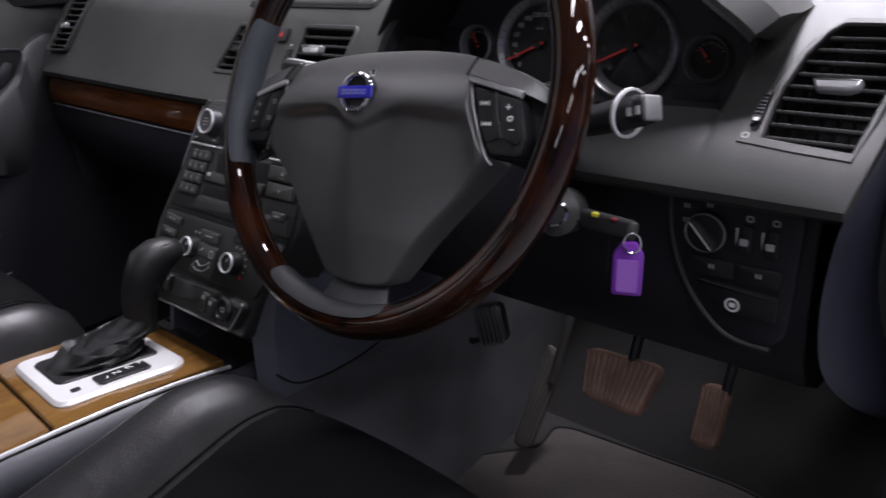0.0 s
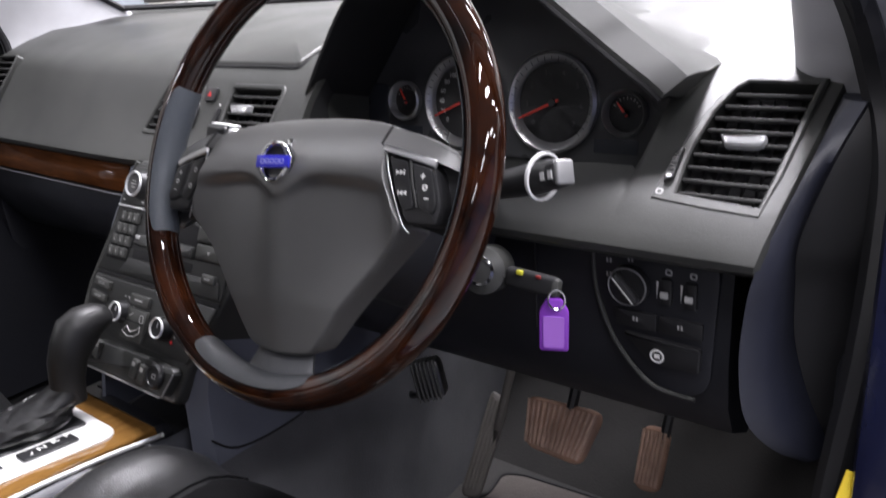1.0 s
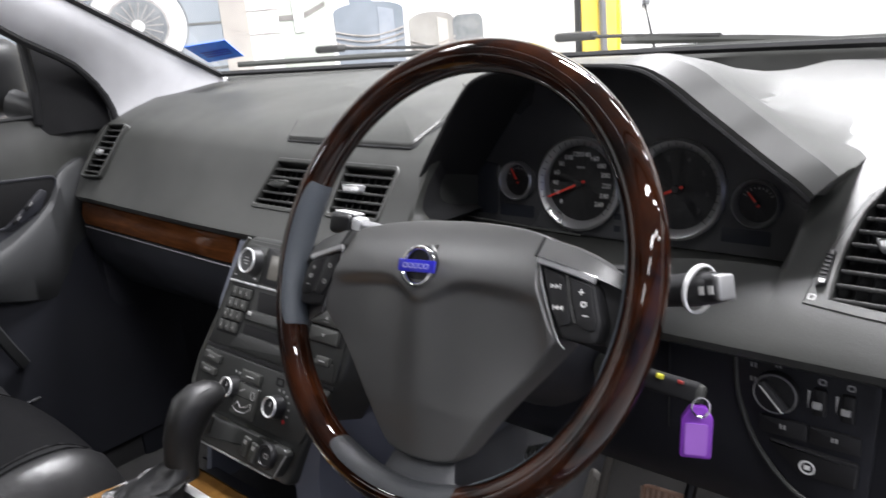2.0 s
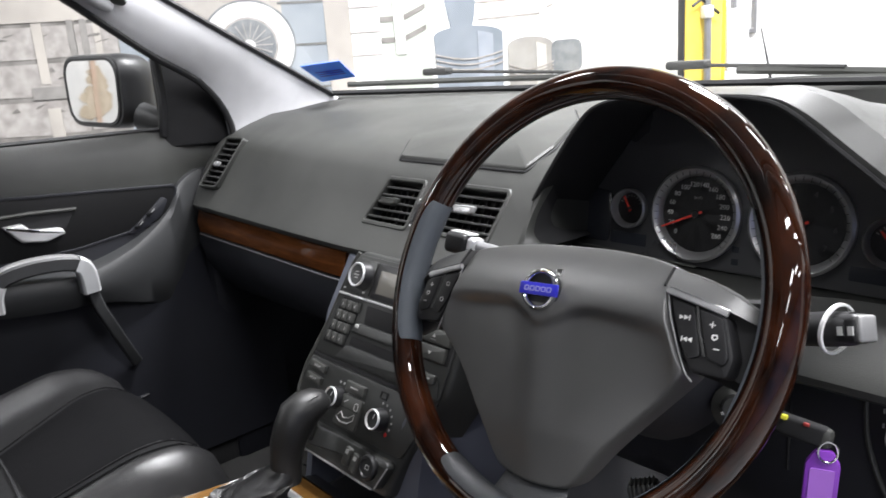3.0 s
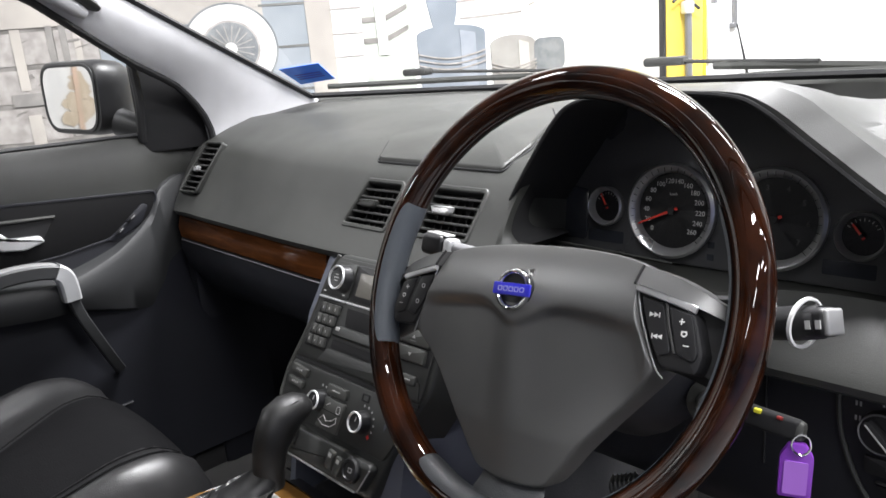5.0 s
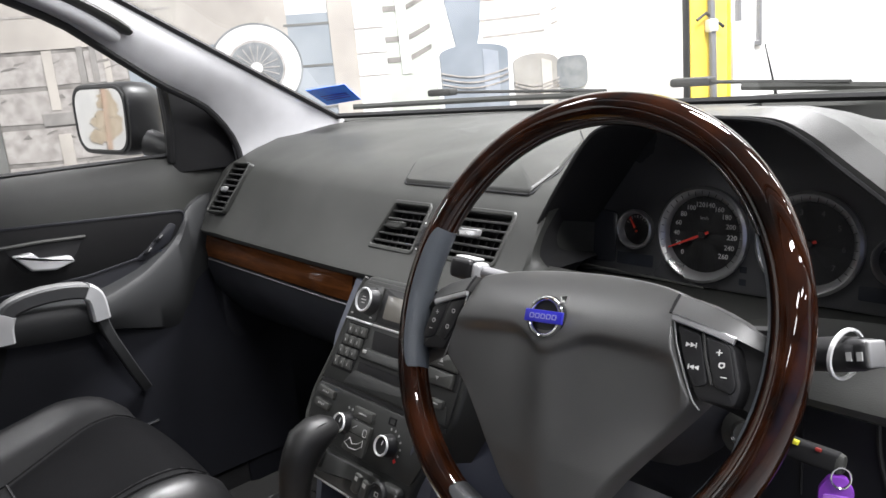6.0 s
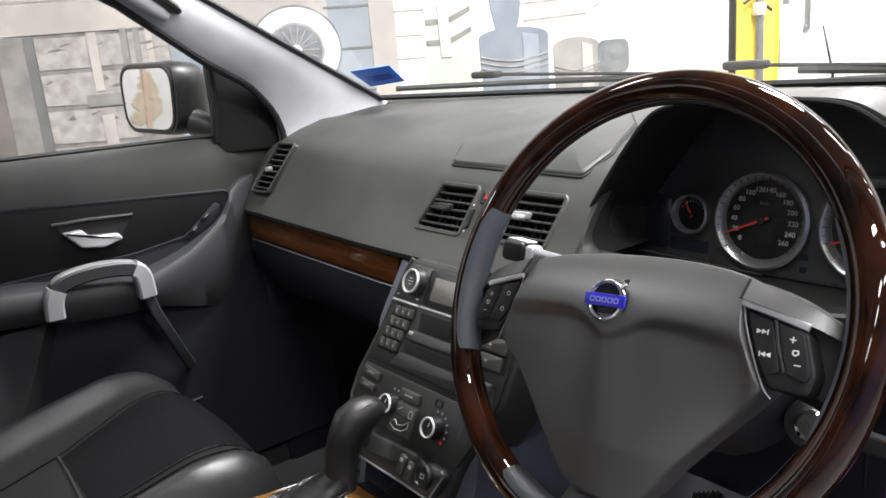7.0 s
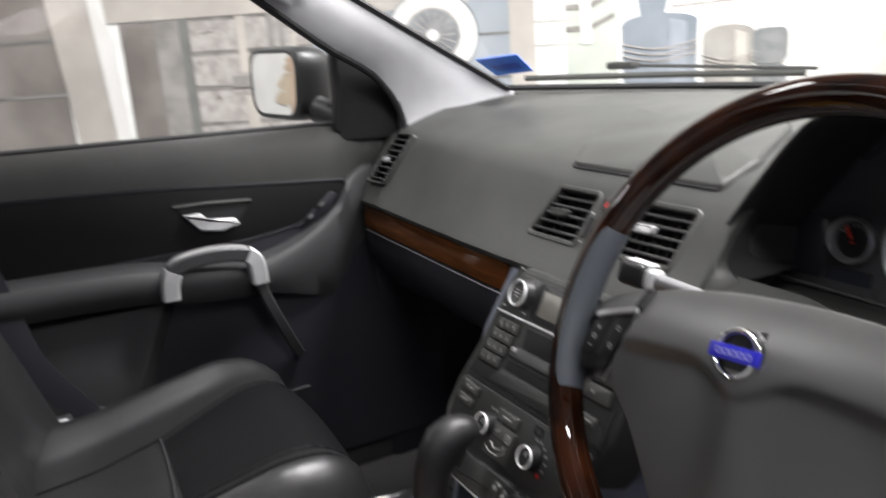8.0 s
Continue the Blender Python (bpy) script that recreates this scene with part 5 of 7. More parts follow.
plate("radio_ledge", [(-0.4320, 0.0610), (-0.2450, 0.0610), (-0.2400, 0.0400), (-0.4500, 0.0400)], 0.0025, 0.0022, 0.0010, M_CONSOLE, 0.003)
part("face_joint", box(B(), cs(-0.370, 0.0345, 0.0015), 0.262, 0.0040, 0.002), M_MATT, stack)
plate("keypad_bed", [(-0.3000, 0.1225), (-0.2335, 0.1225), (-0.2380, 0.0800), (-0.2960, 0.0790)], 0.0025, 0.0010, 0.0004, M_MATT, 0.002)
key_cap(-0.2680, 0.1108, 0.056, 0.0180, "up")
key_cap(-0.2685, 0.0905, 0.050, 0.0180, "down")
key_cap(-0.2620, 0.0610, 0.024, 0.0110, "bar")
# heater: keys, air flow pad, sensor
key_cap(-0.4765, 0.0195, 0.036, 0.0115, "waves", -4)
key_cap(-0.4800, 0.0020, 0.034, 0.0110, "waves", -4)
key_cap(-0.3860, 0.0125, 0.040, 0.0140, "bar")
b = plate("airflow_pad", [(-0.4080, 0.0020), (-0.3640, 0.0020), (-0.3680, -0.0400), (-0.4160, -0.0400)], 0.0025, 0.0045, 0.0018, M_BUTTON, 0.004)
part("pad_joint", box(B(), cs(-0.3885, -0.0150, 0.0071), 0.042, 0.0010, 0.0005), M_MATT, b)
part("print", box(B(), cs(-0.3970, -0.0065, 0.0072, 30), 0.0090, 0.0012, 0.0004), M_GREYPRINT, b)
line = [(-0.4100, -0.0300), (-0.4010, -0.0220), (-0.3940, -0.0280), (-0.3830, -0.0250), (-0.3740, -0.0185), (-0.3735, -0.0260), (-0.3840, -0.0330), (-0.3990, -0.0345)]
part("seat_outline", tube(B(), [cs(x, s, 0.0073) @ Vector((0, 0, 0)) for x, s in line], 0.0007, 5, closed=True), M_GREYPRINT, b)
part("head_outline", ring_prism(B(), rect(0.0085, 0.0105, 0.0040), rect(0.0065, 0.0085, 0.003), cs(-0.3740, -0.0090, 0.0072), 0.0003, 0.0001), M_GREYPRINT, b)
part("sensor", ring_prism(B(), rect(0.014, 0.010, 0.001), rect(0.010, 0.006, 0.0008), cs(-0.3315, 0.0195, 0.003), 0.0012, 0.0003), M_MATT, stack)
# lower switch panel with its silver edge
low = plate("switch_panel", [(-0.4560, -0.0500), (-0.4840, -0.0870), (-0.2960, -0.0870), (-0.2820, -0.0560), (-0.2880, -0.0500)], 0.0, 0.012, 0.004, M_CONSOLE, 0.006)
part("silver_edge", box(B(), cs(-0.3925, -0.0885, 0.0115), 0.184, 0.0026, 0.0035, 0.0012), M_EDGE, low)
part("silver_edge", tube(B(), [cs(-0.2965, -0.0865, 0.0120) @ Vector((0, 0, 0)), cs(-0.2835, -0.0570, 0.0120) @ Vector((0, 0, 0))], 0.0012, 6), M_EDGE, low)
for x, s in ((-0.4590, -0.0650), (-0.4440, -0.0620), (-0.3575, -0.0670), (-0.3400, -0.0700)):
    b = part("switch", prism(B(), rect(0.013, 0.024, 0.003), cs(x, s, 0.011, -8), 0.006, 0.0025, 3), M_BUTTON, low)
    part("print", prism(B(), rect(0.006, 0.005), cs(x + 0.001, s + 0.006, 0.0171, -8), 0.0002), M_GREYPRINT, b)
part("socket_cap", lathe(B(), [(0.0155, 0.0), (0.0155, 0.006), (0.0135, 0.0085), (0.0110, 0.0085), (0.0100, 0.0065), (0.0001, 0.0060)], cs(-0.3140, -0.0660, 0.010), 32, caps=False), M_DARK, low)
part("socket_print", ring_prism(B(), rect(0.0075, 0.0060, 0.001), rect(0.0050, 0.0036, 0.0006), cs(-0.3140, -0.0660, 0.0162), 0.0003, 0.0001), M_GREYPRINT, low)
bm = B()
loft(bm, [[(x, 0.03, 0.738), (x, 0.06, 0.728), (x, 0.06, 0.69), (x, 0.10, 0.69), (x, 0.12, 0.75)] for x in (-0.46, -0.29)])
part("recess", bm, M_MATT, stack)
# side cheeks: smooth plastic above, carpet below
for s, x in ((1, -0.262), (-1, -0.492)):
    bm = B()
    rows = []
    for zz, y0, dx in ((0.655, 0.018, 0.016), (0.68, 0.022, 0.012), (0.74, 0.03, 0.004), (0.82, 0.05, 0.006), (0.90, 0.10, 0.03), (0.97, 0.15, 0.035)):
        rows.append([(x + s * dx - s * 0.03, y0, zz), (x + s * dx, y0 + 0.012, zz), (x + s * (dx + 0.015), 0.42, zz), (x + s * dx - s * 0.03, 0.42, zz)])
    loft(bm, rows)
    part("side_cheek", bm, M_CHEEK, stack, "slate plastic footwell side")
    part("cheek_joint", tube(B(), smooth_line([(x + s * 0.0135, 0.030, 0.690), (x + s * 0.0165, 0.060, 0.664), (x + s * 0.0205, 0.12, 0.657), (x + s * 0.0225, 0.20, 0.664), (x + s * 0.0225, 0.36, 0.70)], 5), 0.0014, 6), M_MATT, stack)
    bm = B()
    rows = []
    for y in [-0.35 + 0.08 * i for i in range(14)]:
        f = max(0.0, (y - 0.05) / 0.4)
        b = 0.012 * math.sin(9 * y) + 0.02 * f
        rows.append([(x - s * 0.02, y, 0.38), (x + s * (0.050 + b), y, 0.38), (x + s * (0.040 + b), y, 0.45), (x + s * (0.026 + b), y, 0.55), (x + s * (0.016 + 0.6 * b), y, 0.62 + 0.03 * f), (x + s * 0.006, y, 0.66 + 0.04 * f), (x - s * 0.02, y, 0.66 + 0.04 * f)])
    loft(bm, rows)
    part("carpet_side", bm, M_CARPETLIT, stack, "grey carpet on the tunnel side, lightened for the light on it")

# ---------------- tunnel console with the gear selector ----------------
tun = thing("tunnel_console", "amber walnut tunnel console with a light metal gear gate", "console")
bm = B()
rows = []
for y, w, zt in ((0.03, 0.085, 0.690), (-0.02, 0.098, 0.698), (-0.1, 0.108, 0.712), (-0.25, 0.112, 0.722), (-0.5, 0.112, 0.722), (-0.6, 0.112, 0.72)):
    rows.append([(-0.40 - w - 0.004, y, 0.40), (-0.40 - w, y, zt - 0.014), (-0.40 - w + 0.012, y, zt - 0.004), (-0.417 + w - 0.012, y, zt - 0.004), (-0.417 + w, y, zt - 0.014), (-0.41 + w, y, 0.40)])
loft(bm, rows)
part("body", bm, M_LOWER, tun)


def tun_z(y):
    return float(np.interp(-y, [-0.03, 0.02, 0.1, 0.25, 0.6], [0.690, 0.698, 0.712, 0.722, 0.72]))


def on_tunnel(poly, h0, h1, bevel=0.002):
    bm = B()
    rings = [[(x, y, tun_z(y) + h0) for x, y in poly], [(x, y, tun_z(y) + h1 - bevel) for x, y in poly], [(x, y, tun_z(y) + h1) for x, y in inset(poly, bevel)]]
    n = len(poly)
    loft(bm, rings)
    return bm


wood_poly = smooth_line([(-0.323, 0.002, 0), (-0.329, 0.005, 0), (-0.40, 0.006, 0), (-0.49, 0.005, 0), (-0.500, 0.0, 0), (-0.505, -0.1, 0), (-0.508, -0.15, 0), (-0.508, -0.196, 0)], 3) + smooth_line([(-0.311, -0.205, 0), (-0.311, -0.16, 0), (-0.313, -0.1, 0), (-0.317, -0.03, 0)], 3)
wood_poly = [(p.x, p.y) for p in wood_poly]
part("walnut_panel", on_tunnel(wood_poly, -0.006, 0.004), M_WOODCON, tun, "amber walnut trim panel")
part("walnut_panel", on_tunnel(rounded([(-0.508, -0.1995), (-0.311, -0.2085), (-0.311, -0.56), (-0.508, -0.56)], 0.006), -0.006, 0.004), M_WOODCON, tun, "amber walnut trim panel")
for x0, r0 in ((-0.3085, 0.0030), (-0.5105, 0.0022)):
    bm = B()
    tube(bm, [(x0, y, tun_z(y) - 0.001) for y in [0.004 - 0.07 * i for i in range(9)]], r0, 8)
    part("bright_edge", bm, M_STRIP, tun, "satin metal edge strip")
bm = B()
loft(bm, [[(-0.303, y, tun_z(y) - 0.004), (-0.299, y, tun_z(y) - 0.006), (-0.291, y, tun_z(y) - 0.015), (-0.287, y, tun_z(y) - 0.032), (-0.290, y, tun_z(y) - 0.050), (-0.303, y, tun_z(y) - 0.055)] for y in [0.078 - 0.066 * i for i in range(11)]])
part("side_moulding", bm, M_MOULD, tun, "slate grey side moulding")
gate = rounded([(-0.334, -0.050), (-0.350, -0.030), (-0.465, -0.028), (-0.482, -0.05), (-0.484, -0.182), (-0.338, -0.188)], 0.02, 5)
g = part("gear_gate", on_tunnel(gate, 0.0, 0.010, 0.004), M_PLATE, tun, "light metal gear gate surround")
part("gate_display", on_tunnel(rect(0.023, 0.062, 0.003, cx=-0.3620, cy=-0.103), 0.0095, 0.0108, 0.0006), M_DARK, g)
for i in range(4):
    text_part("letter", "PRND"[i], 0.0135, pose(-0.3615, -0.0805 - 0.0145 * i, tun_z(-0.103) + 0.0114, -4, 0, 90), M_WHITE, g)
part("gate_lock", on_tunnel(rect(0.008, 0.010, 0.002, cx=-0.361, cy=-0.158), 0.0095, 0.0108, 0.0006), M_DARK, g)
part("cover_slide", on_tunnel(rounded([(-0.380, -0.045), (-0.458, -0.045), (-0.462, -0.166), (-0.384, -0.168)], 0.012), 0.006, 0.0118, 0.002), M_DARK, g)

lever = thing("gear_selector", "black leather gear selector with a gathered leather boot", "gear selector")
bm = B()
rings = []
for k in range(16):
    t = k / 15
    zz = 0.724 + 0.016 * min(1, 4 * t) ** 0.7 + 0.026 * t ** 3.2
    y = -0.105 + 0.057 * t
    w, l = 0.030 * (1 - t) ** 0.55 + 0.012, 0.048 * (1 - t) ** 0.65 + 0.013
    rings.append([(-0.424 + 0.017 * t + w * math.cos(a) * (1 + 0.13 * math.sin(3.1 * k + 2 * a) * (1 - t)), y + l * math.sin(a) * (1 + 0.06 * math.sin(2.3 * k + 3 * a)), zz + (0.0050 * math.sin(2.4 * k + a) + 0.0032 * math.sin(5 * a + 1.7 * k)) * min(1.0, 4 * t) * (1 - t)) for a in [2 * math.pi * i / 28 for i in range(28)]])
loft(bm, rings)
part("boot", bm, M_LEATHER, lever, "gathered black leather boot", sharp=80)
bm = B()
loft(bm, [[Vector((-0.405 + 0.9 * rx * math.cos(a), cy - 0.003, cz - 0.006)) + Vector((0, math.sin(tl), math.cos(tl))) * 0.9 * ry * math.sin(a) for a in [2 * math.pi * i / 24 for i in range(24)]] for cy, cz, rx, ry, tl in
          [(-0.046, 0.745, 0.019, 0.021, -1.50), (-0.044, 0.770, 0.0205, 0.0225, -1.45), (-0.038, 0.795, 0.022, 0.0255, -1.32), (-0.028, 0.812, 0.0235, 0.029, -1.1), (-0.018, 0.826, 0.0250, 0.031, -0.75), (-0.005, 0.833, 0.0255, 0.026, -0.35), (0.008, 0.834, 0.0240, 0.021, 0.0), (0.018, 0.832, 0.020, 0.016, 0.2), (0.024, 0.830, 0.012, 0.009, 0.25)]])
part("knob", bm, M_KNOB, lever, "stitched black leather knob", sharp=70)
part("seam", tube(B(), smooth_line([(-0.390, -0.037, 0.826), (-0.389, -0.015, 0.841), (-0.391, 0.003, 0.8415), (-0.397, 0.017, 0.834)], 5), 0.0009, 6), M_DARK, lever)

# ---------------- light switch panel ----------------
sw = thing("light_switch_panel", "black switch panel with a rotary light switch", "switch panel")
SP = pose(0, 0.1805, 0, 90, 0, 0)  # x as in the car, y up, z to the cabin
sp_poly = rounded([(0.176, 0.957), (0.289, 0.953), (0.284, 0.84), (0.268, 0.826), (0.232, 0.832), (0.198, 0.868), (0.18, 0.915)], 0.012)
part("face", prism(B(), sp_poly, SP, 0.003, 0.0015), M_LOWER, sw)
part("rim", tube(B(), [SP @ Vector((p.x, p.y, 0.002)) for p in smooth_line([(0.1765, 0.955, 0), (0.180, 0.912, 0), (0.198, 0.866, 0), (0.232, 0.8305, 0), (0.272, 0.8255, 0)], 6)], 0.0024, 8), M_PAD, sw)
k = part("rotary_knob", lathe(B(), [(0.018, 0.0), (0.0175, 0.006), (0.016, 0.008), (0.0001, 0.008)], SP @ pose(0.212, 0.924, 0.003), 32, caps=False), M_DARK, sw)
part("knob_ring", lathe(B(), [(0.0178, 0.0072), (0.0172, 0.0088), (0.0164, 0.0084), (0.0162, 0.0072)], SP @ pose(0.212, 0.924, 0.003), 32, caps=False), M_EDGE, k)
part("knob_grip", box(B(), SP @ pose(0.212, 0.924, 0.014, 0, 0, -48), 0.032, 0.009, 0.012, 0.004), M_DARK, k)
part("grip_line", box(B(), SP @ pose(0.212, 0.924, 0.0205, 0, 0, -48), 0.028, 0.0012, 0.0006), M_GREYPRINT, k)
for x, y in ((0.192, 0.943), (0.196, 0.923), (0.212, 0.947), (0.192, 0.930)):
    for dx in (-0.0016, 0.0016):
        part("print", prism(B(), rect(0.0016, 0.0042), SP @ pose(x + dx, y, 0.003), 0.0003), M_GREYPRINT, sw)
for x in (0.245, 0.266):
    b = part("dimmer_wheel", prism(B(), rect(0.010, 0.024, 0.002), SP @ pose(x, 0.923, 0.0025), 0.004, 0.0015), M_DARK, sw)
    part("tab", box(B(), SP @ pose(x - 0.001, 0.921, 0.0075), 0.007, 0.006, 0.003, 0.001), M_GREYPRINT, b)
    part("level_mark", prism(B(), [(x - 0.009, 0.915), (x - 0.0075, 0.931), (x - 0.0095, 0.931)], SP @ pose(0, 0, 0.003), 0.0003), M_WHITE, sw)
    part("print", ring_prism(B(), rect(0.006, 0.0055, 0.002), rect(0.0036, 0.0032, 0.001), SP @ pose(x + 0.001, 0.9405, 0.003), 0.0003, 0.00005), M_GREYPRINT, sw)
for x in (0.218, 0.258):
    b = part("fog_button", prism(B(), rect(0.038, 0.016, 0.002), SP @ pose(x, 0.892, 0.0022), 0.0035, 0.001), M_DARK, sw)
    for dx in (-0.0015, 0.0015):
        part("print", prism(B(), rect(0.0015, 0.0042), SP @ pose(x + dx, 0.893, 0.0058), 0.0002), M_GREYPRINT, b)
b = part("release_button", prism(B(), rounded([(0.206, 0.879), (0.277, 0.877), (0.276, 0.853), (0.232, 0.853)], 0.004), SP @ pose(0, 0, 0.002), 0.005, 0.002), M_DARK, sw)
part("print", lathe(B(), [(0.0065, 0.0), (0.0065, 0.0004), (0.0048, 0.0004), (0.0048, 0.0)], SP @ pose(0.239, 0.862, 0.0068), 20, caps=False), M_WHITE, b)
part("print", prism(B(), rect(0.005, 0.004), SP @ pose(0.239, 0.862, 0.0068), 0.0004), M_WHITE, b)

# ---------------- pedals and footwell ----------------


def pedal(name, label, corners, y0, y1, ribs, across):
    """A ribbed rubber pad; corners run (x, z) from upper left clockwise, leaning from y0 at the top to y1 below."""
    ob = thing(name, label, "pedal", group="pedals")
    (ax, az), (bx, bz), (cx, cz), (dx, dz) = corners
    tl, tr, br, bl = Vector((ax, y0, az)), Vector((bx, y0, bz)), Vector((cx, y1, cz)), Vector((dx, y1, dz))
    o = (tl + tr + br + bl) / 4
    m = frame_of(o, (tr - tl), (tl - bl))
    inv = m.inverted()
    poly = [((inv @ p).x, (inv @ p).y) for p in (bl, br, tr, tl)]
    part("pad", prism(B(), rounded(poly, 0.016, 5), m @ pose(0, 0, -0.012), 0.014, 0.005, 3), M_RUBBER, ob)
    for i in range(ribs):
        t = (i + 0.7) / (ribs + 0.4)
        a, b = Vector((*poly[3], 0)).lerp(Vector((*poly[2], 0)), t), Vector((*poly[0], 0)).lerp(Vector((*poly[1], 0)), t)
        part("rib", tube(B(), [m @ a.lerp(b, 0.08) + m.to_3x3() @ Vector((0, 0, 0.003)), m @ a.lerp(b, 0.92) + m.to_3x3() @ Vector((0, 0, 0.003))], 0.0024, 6), M_RIB, ob)
    part("arm", tube(B(), [o + Vector((0.01, 0.02, 0.02)), o + Vector((0.012, 0.05, 0.08)), o + Vector((0.012, 0.10, 0.16))], 0.007, 8), M_DARK, ob)
    return ob


pedal("brake_pedal", "worn brown rubber brake pedal with ribs", [(0.006, 0.674), (0.112, 0.680), (0.100, 0.622), (0.022, 0.626)], 0.33, 0.29, 13, True)
acc = pedal("accelerator_pedal", "tall ribbed rubber accelerator pedal", [(0.114, 0.598), (0.152, 0.60), (0.155, 0.530), (0.121, 0.528)], 0.45, 0.40, 6, True)
ob = pedal("foot_rest", "ribbed grey plastic foot rest", [(-0.156, 0.556), (-0.124, 0.535), (-0.108, 0.440), (-0.145, 0.430)], 0.484, 0.363, 5, True)
for o in ob.children:
    o.data.materials.clear()
    o.data.materials.append(M_REST)
bm = B()
mat_poly = rounded([(-0.215, -0.3), (0.30, -0.3), (0.30, 0.49), (0.16, 0.525), (-0.12, 0.505), (-0.150, 0.490), (-0.140, 0.425), (-0.17, 0.395), (-0.215, 0.345)], 0.04, 4)
prism(bm, mat_poly, pose(0, 0, 0.381), 0.008, 0.003)
fm = finish("floor_mat", bm, M_MAT)
tagged(fm, "dark brown-grey carpet mat in the driver footwell", "floor mat")
part("bound_edge", tube(B(), [(x, y, 0.388) for x, y in mat_poly], 0.004, 6, closed=True), M_SEAL, fm)
con = thing("diagnostic_plug", "grey ribbed plug below the steering column", "plug")
pm = frame_of((-0.046, 0.2, 0.747), (0.8, 0.5, 0.2), (0, 0.3, 1))
part("body", box(B(), pm, 0.035, 0.045, 0.03, 0.006), M_DARK, con)
for i in range(6):
    part("rib", box(B(), pm @ pose(-0.013 + 0.005 * i, 0, 0.002), 0.002, 0.047, 0.032, 0.001), M_BUTTON, con)
part("cable", tube(B(), smooth_line([(-0.046, 0.21, 0.73), (-0.09, 0.22, 0.70), (-0.13, 0.26, 0.67)], 5), 0.004, 6), M_DARK, con)

lab = thing("warning_label", "yellow and white printed warning label on the door pillar", "label")
lm = frame_of((0.394, 0.188, 0.79), (0.8, 0.3, 0.0), (-0.05, 0.06, 1))
part("yellow_field", prism(B(), rounded([(-0.014, -0.05), (0.014, -0.05), (0.022, -0.018), (0.014, -0.004), (-0.002, 0.004)], 0.002), lm, 0.0008), M_LABELY, lab)
part("white_field", prism(B(), [(-0.022, -0.11), (0.006, -0.11), (0.014, -0.0505), (-0.014, -0.0505)], lm, 0.0008), M_LABELW, lab)
for i in range(3):
    part("print_bar", prism(B(), rect(0.004, 0.012, cx=-0.004 + 0.005 * i, cy=-0.03), lm @ pose(0, 0, 0.001), 0.0002), M_DARK, lab)

# ---------------- seats ----------------


